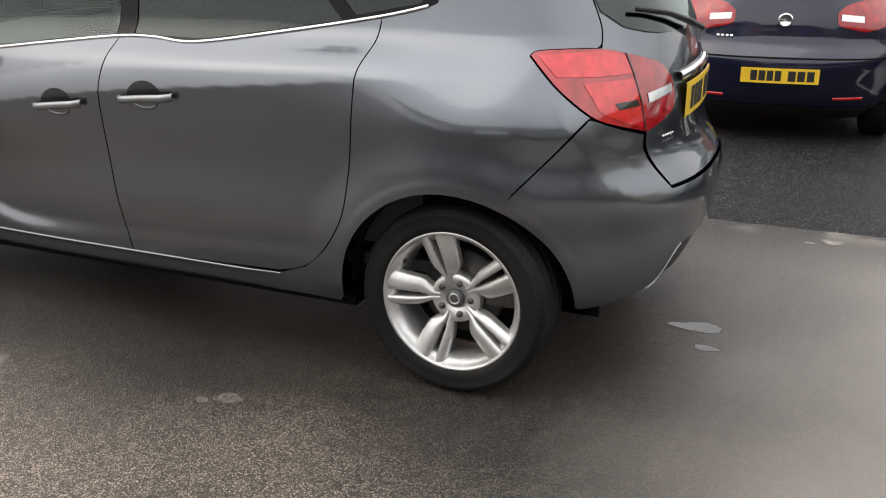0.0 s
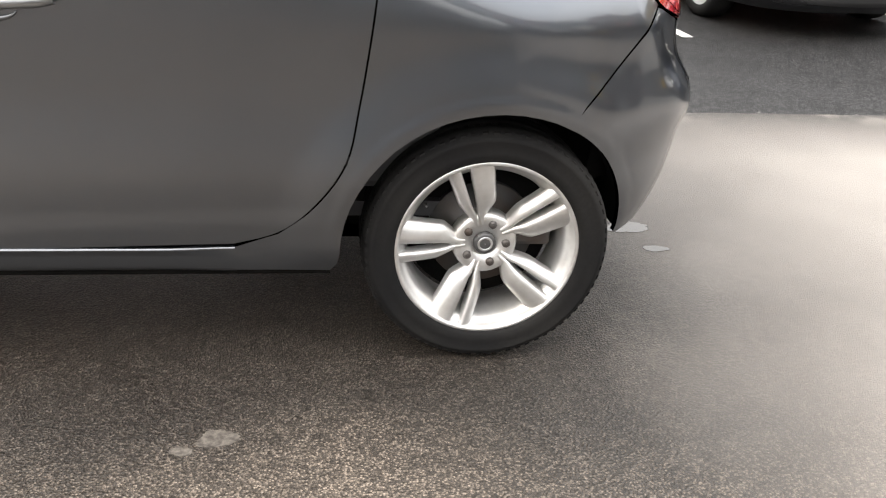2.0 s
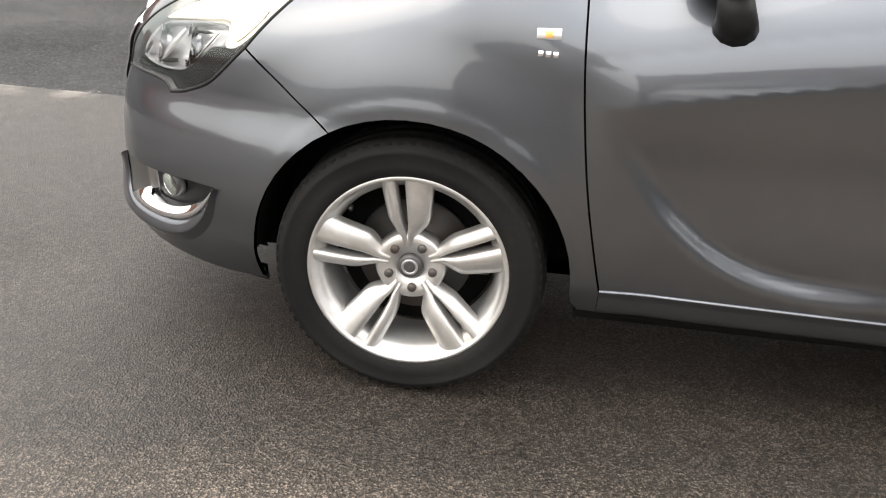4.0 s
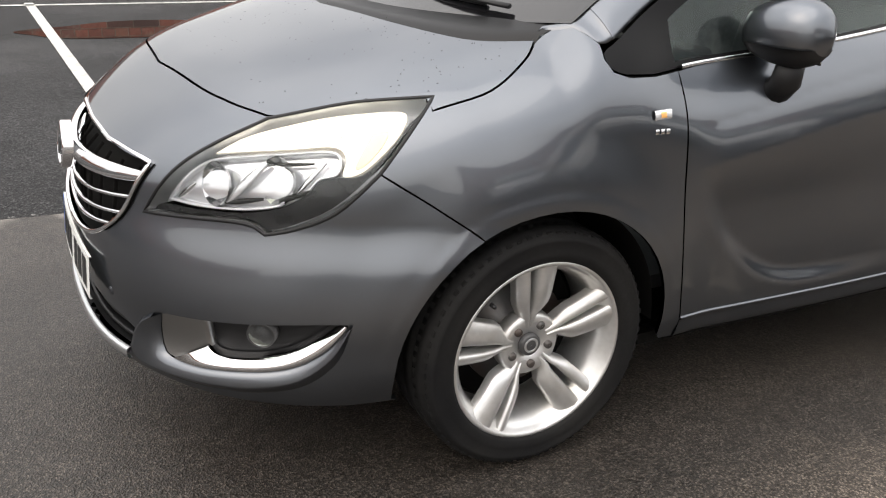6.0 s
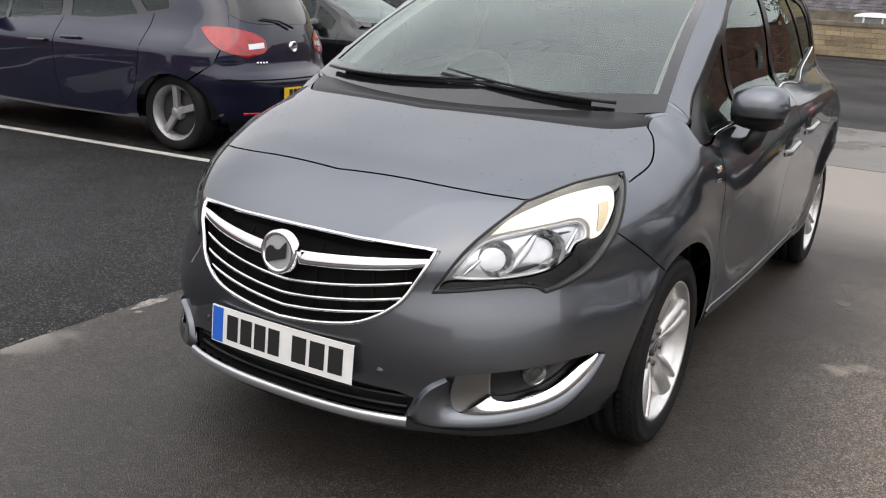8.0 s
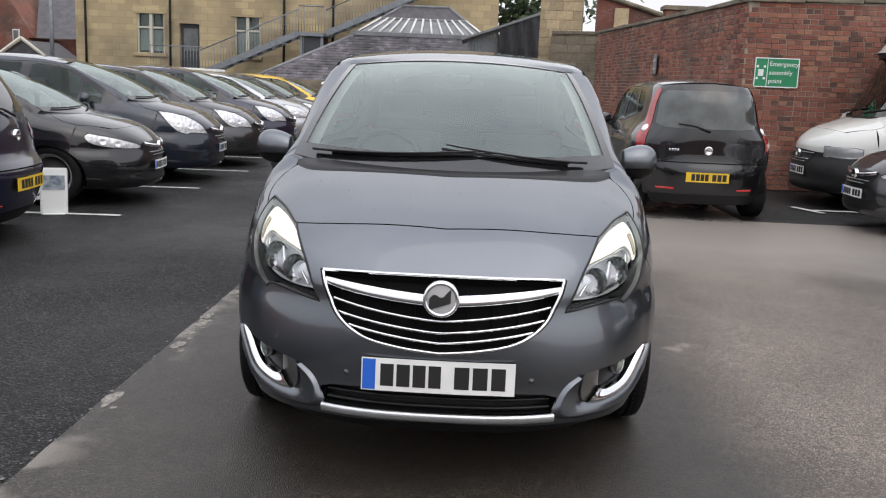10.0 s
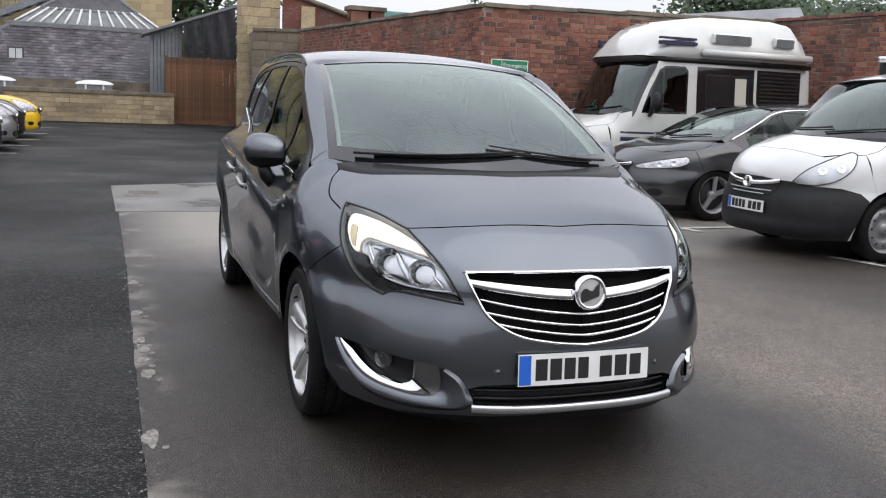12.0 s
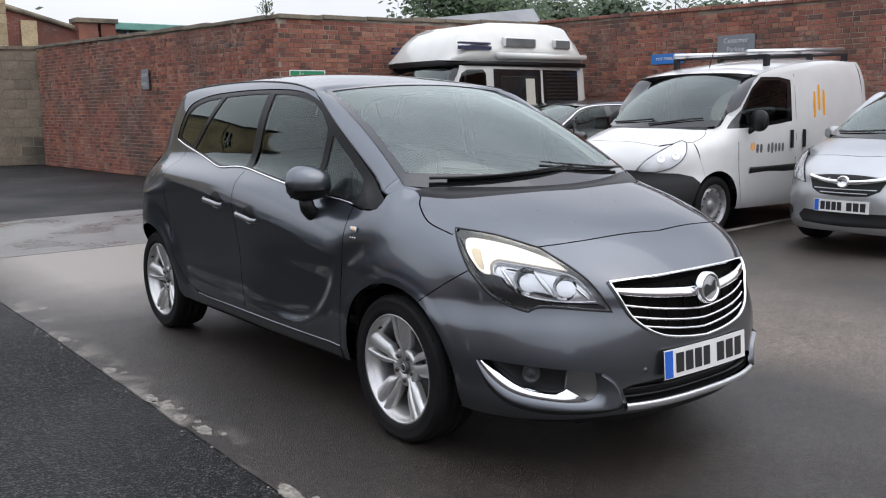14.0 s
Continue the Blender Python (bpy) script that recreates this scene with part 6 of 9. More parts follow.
# walls face the yard: the right-hand side of their direction
w, a, u, n = masonry("wall_north", "old red brick wall with dark patches and grey coping", (3.35, 20.2), (4.13, 8.90), 2.92, 2.80, 0.23, 0.076, 7.6, 11.3, brick_pair, seed=11)
coping(w, a, u, n, 11.3, 2.92, 2.80, STONE_GREY, piece=0.9)
w, a, u, n = masonry("wall_corner", "old red brick wall meeting at a weathered corner", (4.13, 8.90), (9.80, 8.75), 2.80, 2.92, 0.23, 0.076, 0.0, 1.6, brick_pair, seed=12)
coping(w, a, u, n, 5.67, 2.80, 2.92, STONE_GREY, piece=0.9)
w, a, u, n = masonry("wall_east", "long red brick boundary wall behind the parked vehicles", (9.80, 8.75), (9.80, -2.0), 2.95, 2.74, 0.23, 0.076, 3.0, 6.4, brick_pair, seed=13)
coping(w, a, u, n, 10.75, 2.95, 2.74, BRICK, piece=0.23, high=0.06)
# stone pier and the wall behind it
w, a, u, n = masonry("pier_front", "weathered yellow stone pier at the end of the brick wall", (2.15, 20.75), (3.42, 20.35), 2.90, 2.90, 0.5, 0.24, 0.0, 2.0, (STONE_GREY, STONE_GREY), joint=0.014, piece="stone", thick=0.9, seed=14)
coping(w, a, u, n, 1.33, 2.9, 2.9, STONE_GREY, piece=0.7, thick=0.9, high=0.09)
masonry("pier_flank", "weathered stone wall running back to the fence", (2.60, 27.3), (2.15, 20.75), 2.75, 2.90, 0.5, 0.24, 0.0, 2.0, (STONE_GREY, STONE_GREY), joint=0.014, piece="stone", thick=0.4, seed=15)
masonry("pier_tall", "tall pale stone pier behind the brick wall", (1.88, 22.0), (3.08, 21.8), 4.6, 4.6, 0.5, 0.26, 0.0, 1.2, (STONE, STONE), joint=0.012, piece="stone", thick=0.6, seed=16)
w, a, u, n = masonry("wall_low", "low yellow stone wall across the end of the yard", (-16.0, 27.0), (0.45, 27.0), 0.92, 0.92, 0.42, 0.155, 8.0, 16.5, stone_pair, joint=0.014, piece="stone", thick=0.4, seed=17)
coping(w, a, u, n, 16.45, 0.92, 0.92, STONE_GREY, piece=0.8, thick=0.4, high=0.12)
# a dark wall behind the row of cars, and plain walls that close the yard off
# the south wall is unseen, added to close the yard in reflections
for nm, p0, p1, h in (("wall_west", (-15.0, -18.0), (-15.0, 27.0), 1.75), ("wall_south", (16.0, -24.0), (-15.0, -24.0), 2.6)):
    masonry(nm, "plain brown brick boundary wall, the south one added unseen", p0, p1, h, h, 0.46, 0.15, 0, 0, brick_pair, seed=18)

# parking bay lines
for k, y in enumerate((-1.75, 1.02, 3.52, 5.92, 8.20, 10.60, 12.95, 15.10, 17.05, 19.6, 22.6)):
    x = -3.52 + 0.021 * (y + 1.75)
    painted_line([(x - 4.6, y - 0.42 if y > 0 else y - 0.05), (x, y)])
painted_line([(-8.05, -9.0), (-7.95, 3.2)])
painted_line([(-9.4, -9.0), (-9.3, 3.2)])
for y, x0, x1 in ((6.42, 4.38, 9.2), (3.55, 4.42, 9.2), (1.42, 4.95, 9.2)):
    painted_line([(x1, y + 0.25), (x0 + 0.08, y)], z=0.004)
    painted_line([(x0 - 0.05, y + 0.25), (x0 + 0.12, y - 0.22)], z=0.0045)
PUDDLE = material("puddle_water", (0.012, 0.012, 0.012), 0.02, specular=0.5)
def puddle(cx, cy, rx, ry, z, seed):
    rng = random.Random(seed)
    ph = [rng.uniform(0, 6.28) for _ in range(4)]
    loop = []
    for k in range(40):
        a = 2 * math.pi * k / 40
        r = 1 + 0.16 * math.sin(2 * a + ph[0]) + 0.12 * math.sin(3 * a + ph[1]) + 0.08 * math.sin(5 * a + ph[2])
        loop.append((cx + rx * r * math.cos(a), cy + ry * r * math.sin(a), z))
    tagged(part("puddle", mesh_of("puddle", loop, [tuple(range(40))], smooth=False), PUDDLE), "still rain puddle on the tarmac", "puddle", kind="structure")
puddle(-6.2, -0.9, 0.45, 1.2, -0.008, 1)

# signs
SIGN_GREEN = material("sign_green", (0.012, 0.24, 0.10), 0.4, second=(0.015, 0.20, 0.09), scale=6)
SIGN_WHITE = material("sign_white", (0.78, 0.80, 0.78), 0.45)
SIGN_GREY = material("sign_grey", (0.20, 0.22, 0.24), 0.5, second=(0.16, 0.175, 0.19), scale=8)
SIGN_BLUE = material("sign_blue", (0.02, 0.16, 0.50), 0.4)
SIGN_PALE = material("sign_pale_ink", (0.55, 0.57, 0.58), 0.5)
g = sign("assembly_sign", (4.62, 8.868, 1.775), -1.5, 0.66, 0.44, SIGN_GREEN, "green emergency assembly point sign on the brick wall", ("Emergency", "assembly", "point"), SIGN_WHITE, 0.098, -0.115, SIGN_WHITE)
part("divider", slab_mesh("divider", -0.145, -0.135, -0.015, -0.0125, -0.21, 0.21), SIGN_WHITE, g)
for k in range(4):
    part("arrow", slab_mesh("arrow", *((-0.305, -0.270) if k % 2 else (-0.20, -0.165)), -0.015, -0.0125, *((0.07, 0.105) if k < 2 else (-0.105, -0.07))), SIGN_WHITE, g)
part("pictogram", slab_mesh("pictogram", -0.275, -0.195, -0.0155, -0.0125, -0.055, 0.045, 0.0), SIGN_WHITE, g)
sign("parking_sign", (3.765, 13.95, 1.985), 86.0 - 180 - 0, 0.62, 0.40, SIGN_GREY, "grey customer parking sign on the brick wall", ("Customer", "Parking"), SIGN_PALE, 0.12)
sign("parking_sign", (9.775, 4.27, 2.29), -90, 0.68, 0.32, SIGN_GREY, "grey customer parking sign above the van", ("Customer", "Parking"), SIGN_PALE, 0.11)
sign("bay_sign", (9.775, 5.60, 2.135), -90, 0.68, 0.17, SIGN_BLUE, "small blue parking sign on the brick wall", ("MoT PARKING",), SIGN_WHITE, 0.075)

# wooden fence at the end of the yard
def fence():
    f = thing("board_fence", (0.25, 27.55, 0), "tall brown stained wooden board fence", "fence")
    mesh = {}
    rng = random.Random(8)
    x = 0.0
    while x < 2.75:
        w = rng.choice((0.098, 0.10, 0.102))
        if w not in mesh:
            mesh[w] = slab_mesh("board", 0.002, w - 0.002, 0, 0.02, 0.12, 2.26, 0.003)
            mesh[w].materials.append(FENCE_WOOD)
        ob = new("board", mesh[w])
        ob.parent = f
        ob.location = (x, rng.uniform(-0.006, 0.006) + (0.012 if int(x * 10) % 2 else 0), rng.uniform(-0.015, 0.015))
        x += w
    part("gravel_board", slab_mesh("gravel_board", 0, 2.75, -0.012, 0.03, 0.0, 0.15, 0.004), FENCE_WOOD, f)
    for px in (0.0, 1.38, 2.7):
        part("post", slab_mesh("post", px - 0.045, px + 0.045, 0.03, 0.12, 0, 2.3, 0.005), FENCE_WOOD, f)
    for z in (0.5, 1.3, 2.0):
        part("rail", slab_mesh("rail", 0, 2.75, 0.024, 0.06, z, z + 0.08, 0.004), FENCE_WOOD, f)
fence()

# ---- buildings beyond ----
SLATE = material("dark_slate", (0.075, 0.070, 0.078), 0.55, second=(0.045, 0.042, 0.046), scale=2.0, grain=0.6, grain_scale=14, bump=0.004, vary=0.2)
LEAD = material("grey_lead", (0.20, 0.21, 0.22), 0.5, second=(0.15, 0.155, 0.165), scale=3)
STEEL = material("galvanised_steel", (0.26, 0.28, 0.30), 0.5, 0.6, second=(0.20, 0.215, 0.23), scale=8)
WHITE_PAINT = material("white_paint", (0.76, 0.76, 0.73), 0.5, second=(0.66, 0.66, 0.63), scale=4)
SASH = material("pale_window_frame", (0.52, 0.50, 0.42), 0.6)
ROOM_DARK = material("dim_room", (0.10, 0.11, 0.11), 0.3, second=(0.16, 0.17, 0.17), scale=3)
DOOR_GREY = material("dark_door_paint", (0.05, 0.055, 0.06), 0.5)
COPPER = material("green_copper", (0.16, 0.36, 0.30), 0.6, second=(0.12, 0.28, 0.24), scale=3)
TARPAULIN = material("black_tarpaulin", (0.010, 0.011, 0.013), 0.35, second=(0.02, 0.021, 0.024), scale=4, grain=0.2, grain_scale=8, bump=0.02)
GREY_SHEET = material("grey_roof_sheet", (0.24, 0.25, 0.26), 0.5, second=(0.18, 0.185, 0.19), scale=1.5)


def ashlar(name):
    """Coursed sandstone seen from afar."""
    m = bpy.data.materials.new(name)
    m.use_nodes = True
    t = m.node_tree
    b = t.nodes["Principled BSDF"]
    b.inputs["Roughness"].default_value = 0.9
    where = t.nodes.new("ShaderNodeTexCoord").outputs["Object"]
    turn = t.nodes.new("ShaderNodeMapping")
    turn.inputs["Rotation"].default_value = (radians(90), 0, 0)
    t.links.new(where, turn.inputs["Vector"])
    block = t.nodes.new("ShaderNodeTexBrick")
    block.inputs["Scale"].default_value = 1.0
    block.inputs["Brick Width"].default_value, block.inputs["Row Height"].default_value = 0.62, 0.29
    block.inputs["Mortar Size"].default_value, block.inputs["Bias"].default_value = 0.008, 0.0
    block.inputs["Color1"].default_value, block.inputs["Color2"].default_value = (0.50, 0.40, 0.23, 1), (0.38, 0.30, 0.18, 1)
    block.inputs["Mortar"].default_value = (0.30, 0.24, 0.15, 1)
    t.links.new(turn.outputs["Vector"], block.inputs["Vector"])
    stain = t.nodes.new("ShaderNodeMix")
    stain.data_type = "RGBA"
    stain.inputs["B"].default_value = (0.17, 0.145, 0.10, 1)
    t.links.new(ramp_node(t, noise_node(t, where, 0.45, 7), 0.46, 0.80), stain.inputs["Factor"])
    t.links.new(block.outputs["Color"], stain.inputs["A"])
    t.links.new(stain.outputs["Result"], b.inputs["Base Color"])
    rise = t.nodes.new("ShaderNodeBump")
    rise.inputs["Strength"].default_value, rise.inputs["Distance"].default_value = 0.5, 0.01
    t.links.new(block.outputs["Fac"], rise.inputs["Height"])
    rise.invert = True
    t.links.new(rise.outputs["Normal"], b.inputs["Normal"])
    return m


ASHLAR = ashlar("coursed_sandstone")


def wall_with_holes(name, x0, x1, z0, z1, y, thick, holes, surface, parent):
    """An upright wall along x whose openings go through it."""
    xs = sorted({x0, x1, *[h[0] for h in holes], *[h[1] for h in holes]})
    zs = sorted({z0, z1, *[h[2] for h in holes], *[h[3] for h in holes]})
    bm = bmesh.new()
    for i in range(len(xs) - 1):
        for j in range(len(zs) - 1):
            xm, zm = (xs[i] + xs[i + 1]) / 2, (zs[j] + zs[j + 1]) / 2
            if any(h[0] < xm < h[1] and h[2] < zm < h[3] for h in holes):
                continue
            slab(xs[i], xs[i + 1], y, y + thick, zs[j], zs[j + 1], 0, bm)
    bmesh.ops.remove_doubles(bm, verts=bm.verts, dist=0.0005)
    return part(name, bm, surface, parent)


def stone_house():
    h = thing("stone_building", (0, 0, 0), "large yellow sandstone building with mullioned windows", "building")
    wins = [(-15.30, -14.05, 2.25, 3.98), (-10.85, -9.70, 2.28, 3.98), (-15.30, -14.05, 5.6, 7.3), (-10.85, -9.70, 5.6, 7.3), (-20.6, -19.4, 2.25, 3.98)]
    door = (-13.36, -12.45, 1.50, 3.60)
    wall_with_holes("wall", -18.1, 0.95, 0.0, 9.0, 36.0, 0.5, [w for w in wins if w[0] > -18] + [door], ASHLAR, h)
    part("return_wall", slab_mesh("return_wall", 0.55, 0.95, 36.5, 50, 0, 9.0), ASHLAR, h)
    part("return_wall", slab_mesh("return_wall", -18.1, -17.7, 36.5, 50, 0, 9.0), ASHLAR, h)
    part("roof", slab_mesh("roof", -18.4, 1.2, 35.8, 50, 9.0, 9.3), SLATE, h)
    for x0, x1, z0, z1 in [w for w in wins if w[0] > -18]:
        win = part("window", slab_mesh("window", x0, x1, 36.28, 36.32, z0, z1), ROOM_DARK, h)
        part("pane", slab_mesh("pane", x0, x1, 36.22, 36.23, z0, z1), glass_far, win)
        part("sill", slab_mesh("sill", x0 - 0.12, x1 + 0.12, 35.9, 36.25, z0 - 0.16, z0 + 0.002, 0.02), ASHLAR, win)
        part("lintel", slab_mesh("lintel", x0 - 0.15, x1 + 0.15, 35.96, 36.2, z1 - 0.002, z1 + 0.24, 0.02), ASHLAR, win)
        xm = (x0 + x1) / 2
        part("mullion", slab_mesh("mullion", xm - 0.07, xm + 0.07, 36.02, 36.24, z0, z1, 0.02), SASH, win)
        part("transom", slab_mesh("transom", x0, x1, 36.05, 36.235, z0 + (z1 - z0) * 0.62, z0 + (z1 - z0) * 0.62 + 0.09, 0.015), SASH, win)
        for xa, xb in ((x0, x0 + 0.06), (x1 - 0.06, x1)):
            part("frame_side", slab_mesh("frame_side", xa, xb, 36.06, 36.24, z0, z1, 0.01), SASH, win)
        part("blind", slab_mesh("blind", x0 + 0.08, x1 - 0.08, 36.245, 36.255, z0 + 0.1, z0 + (z1 - z0) * 0.60), SIGN_PALE, win)
    d = part("door", slab_mesh("door", door[0], door[1], 36.25, 36.30, door[2], door[3]), DOOR_GREY, h)
    part("door_panel", slab_mesh("door_panel", door[0] + 0.12, door[1] - 0.12, 36.23, 36.252, door[2] + 0.9, door[3] - 0.2, 0.01), ROOM_DARK, d)
    for x in (-17.6, -13.75, -8.6, -6.4):
        pipe = part("drainpipe", tube("drainpipe", [(x, 35.9, z) for z in (0.2, 3.0, 6.0, 9.0)], 0.055, 8), BLACK_TRIM, h)
        for z in (1.8, 3.6, 5.4):
            part("pipe_collar", tube("pipe_collar", [(x, 35.9, z), (x, 35.9, z + 0.08)], 0.075, 8), BLACK_TRIM, pipe)


glass_far = glass("window_glass", (0.85, 0.88, 0.86))
stone_house()


def fire_stairs():
    st = thing("steel_staircase", (0, 0, 0), "grey steel outside staircase with railings", "staircase")
    def rail(p, q, tall, posts, gap):
        p, q = Vector(p), Vector(q)
        part("handrail", tube("handrail", [p + Vector((0, 0, tall)), q + Vector((0, 0, tall))], 0.028, 6), STEEL, st)
        k = int((q - p).length / gap)
        for i in range(k + 1):
            b = p + (q - p) * i / max(1, k)
            part("baluster", tube("baluster", [b, b + Vector((0, 0, tall))], 0.012, 5), STEEL, st)
    def flight(p, q):
        p, q = Vector(p), Vector(q)
        for dy in (0.0, 1.0):
            a, b = p + Vector((0, dy, 0)), q + Vector((0, dy, 0))
            me = mesh_of("stringer", [a + Vector((0, -0.03, -0.14)), b + Vector((0, -0.03, -0.14)), b + Vector((0, -0.03, 0.14)), a + Vector((0, -0.03, 0.14)), a + Vector((0, 0.03, -0.14)), b + Vector((0, 0.03, -0.14)), b + Vector((0, 0.03, 0.14)), a + Vector((0, 0.03, 0.14))],
                         [(0, 1, 2, 3), (7, 6, 5, 4), (0, 4, 5, 1), (3, 2, 6, 7), (0, 3, 7, 4), (1, 5, 6, 2)], smooth=False)
            part("stringer", me, STEEL, st)
        n = int(abs(q.z - p.z) / 0.18)
        for i in range(n):
            c = p + (q - p) * (i + 0.5) / n
            part("tread", slab_mesh("tread", c.x - 0.14, c.x + 0.14, c.y, c.y + 1.0, c.z - 0.02, c.z + 0.02), STEEL, st)
        rail(p, q, 1.0, 6, 0.14)
    flight((-11.9, 34.2, 1.40), (-7.6, 34.2, 3.30))
    part("landing", slab_mesh("landing", -7.6, -6.5, 34.1, 35.9, 3.18, 3.34, 0.01), STEEL, st)
    rail((-7.6, 34.15, 3.34), (-6.5, 34.15, 3.34), 1.1, 4, 0.12)
    flight((-6.5, 34.6, 3.34), (-1.5, 34.6, 5.6))
    part("door_landing", slab_mesh("door_landing", -14.2, -11.8, 34.6, 36.0, 1.32, 1.46, 0.01), STEEL, st)
    rail((-14.2, 34.62, 1.46), (-11.9, 34.62, 1.46), 1.1, 5, 0.13)
    part("under_panel", slab_mesh("under_panel", -7.4, -6.6, 34.3, 35.8, 1.0, 3.16), DOOR_GREY, st)
    for x in (-7.5, -6.6):
        part("column", slab_mesh("column", x - 0.06, x + 0.06, 34.2, 34.32, 0, 3.2), STEEL, st)


fire_stairs()


def slate_outbuilding():
    b = thing("slate_outbuilding", (0, 0, 0), "low outbuilding with a slate roof and a glazed lantern", "building")
    part("end_wall", slab_mesh("end_wall", -7.9, 0.3, 29.9, 30.2, 0, 1.35), STONE_GREY, b)
    me = mesh_of("roof_slope", [(-8.6, 30.0, 1.25), (0.4, 30.0, 1.35), (0.4, 33.0, 3.30), (-5.0, 33.0, 3.15), (-8.6, 30.0, 1.05), (0.4, 30.0, 1.15), (0.4, 33.0, 3.1), (-5.0, 33.0, 2.95)], [(0, 1, 2, 3), (7, 6, 5, 4), (0, 4, 5, 1), (1, 5, 6, 2), (3, 7, 4, 0)], smooth=False)
    roof = part("roof_slope", me, SLATE, b)
    rng = random.Random(4)
    verts, faces = [], []
    for row in range(18):
        f0 = row / 18
        for k in range(40):
            x0 = -8.5 + k * 0.23 + (0.115 if row % 2 else 0)
            left = -8.6 + 3.6 * f0 + 0.05
            if x0 < left or x0 > 0.2:
                continue
            y0, z0 = 30.0 + 3.0 * f0, 1.30 + 1.95 * f0 + 0.02
            i = len(verts)
            lift = rng.uniform(0.012, 0.026)
            verts += [(x0, y0 - 0.01, z0 + lift), (x0 + 0.222, y0 - 0.01, z0 + lift), (x0 + 0.222, y0 + 0.21, z0 + 0.14), (x0, y0 + 0.21, z0 + 0.14), (x0, y0 - 0.01, z0 - 0.01), (x0 + 0.222, y0 - 0.01, z0 - 0.01)]
            faces += [(i, i + 1, i + 2, i + 3), (i, i + 4, i + 5, i + 1)]
    tagged(part("slate_field", mesh_of("slate_field", verts, faces, smooth=False), SLATE_FIELD, roof), kind="stuff")
    part("eaves_gutter", slab_mesh("eaves_gutter", -5.2, 0.5, 32.9, 33.05, 3.24, 3.42, 0.02), LEAD, b)
    part("verge", tube("verge", [(-8.7, 29.95, 1.28), (-5.05, 33.0, 3.25)], 0.08, 6), LEAD, b)
    win = part("roof_window", slab_mesh("roof_window", -4.98, -4.45, 31.1, 31.22, 1.95, 2.42, 0.01), DOOR_GREY, b)
    for x in (-4.93, -4.70):
        part("pane", slab_mesh("pane", x, x + 0.2, 31.06, 31.095, 2.02, 2.36), SIGN_PALE, win)
    # hipped lantern, glass below and slates above
    e = [(-4.9, 33.1, 3.40), (0.35, 33.1, 3.40), (0.35, 37.0, 3.40), (-4.9, 37.0, 3.40)]
    m = [(-4.05, 33.95, 4.02), (-0.45, 33.95, 4.02), (-0.45, 36.2, 4.02), (-4.05, 36.2, 4.02)]
    t = [(-3.2, 34.6, 4.62), (-1.2, 34.6, 4.62), (-1.2, 35.4, 4.62), (-3.2, 35.4, 4.62)]
    part("lantern_glass", mesh_of("lantern_glass", e + m, [(k, (k + 1) % 4, 4 + (k + 1) % 4, 4 + k) for k in range(4)], smooth=False), LEAD, b)
    part("lantern_roof", mesh_of("lantern_roof", m + t, [(k, (k + 1) % 4, 4 + (k + 1) % 4, 4 + k) for k in range(4)] + [(4, 5, 6, 7)], smooth=False), SLATE, b)
    for k in range(13):
        f = k / 12
        p, q = Vector(e[0]).lerp(Vector(e[1]), f), Vector(m[0]).lerp(Vector(m[1]), f)
        part("glazing_bar", tube("glazing_bar", [p + Vector((0, -0.02, 0.03)), q + Vector((0, -0.02, 0.03))], 0.05, 5), WHITE_PAINT, b)
    for p, q in ((e[0], m[0]), (m[0], t[0]), (e[1], m[1]), (m[1], t[1]), (t[0], t[1]), (m[0], m[1])):
        part("ridge", tube("ridge", [p, q], 0.07, 6), LEAD, b)


SLATE_FIELD = material("roof_slate", (0.105, 0.095, 0.108), 0.5, second=(0.034, 0.031, 0.034), scale=1.3, grain=0.75, grain_scale=6)
by_island(SLATE_FIELD, 0.55, 1.5)
slate_outbuilding()


def roof_light(x0, x1):
    r = thing("roof_light", ((x0 + x1) / 2, 28.4, 0), "white domed roof light behind the low wall", "roof light", "roof lights")
    w = (x1 - x0) / 2
    part("box", slab_mesh("box", -w * 0.9, w * 0.9, -0.4, 0.4, 0, 1.22, 0.02), SIGN_GREY, r)
    rows = [[(w * f * c, 0.45 * f * d, 1.22 + 0.15 * math.sqrt(max(0, 1 - f * f)) + 0.0) for c, d in [(math.copysign(abs(math.cos(a)) ** 0.5, math.cos(a)), math.copysign(abs(math.sin(a)) ** 0.5, math.sin(a))) for a in np.linspace(0, 2 * math.pi, 21)[:-1]]] for f in (1.0, 0.95, 0.8, 0.55, 0.25, 0.02)]
    part("dome", grid_mesh("dome", rows, True), WHITE_PAINT, r)
    for k in (-0.45, 0.45):
        part("mullion", slab_mesh("mullion", k * w - 0.03, k * w + 0.03, -0.42, -0.40, 0.9, 1.21), WHITE_PAINT, r)


roof_light(-5.6, -4.5)
roof_light(-2.68, -1.44)


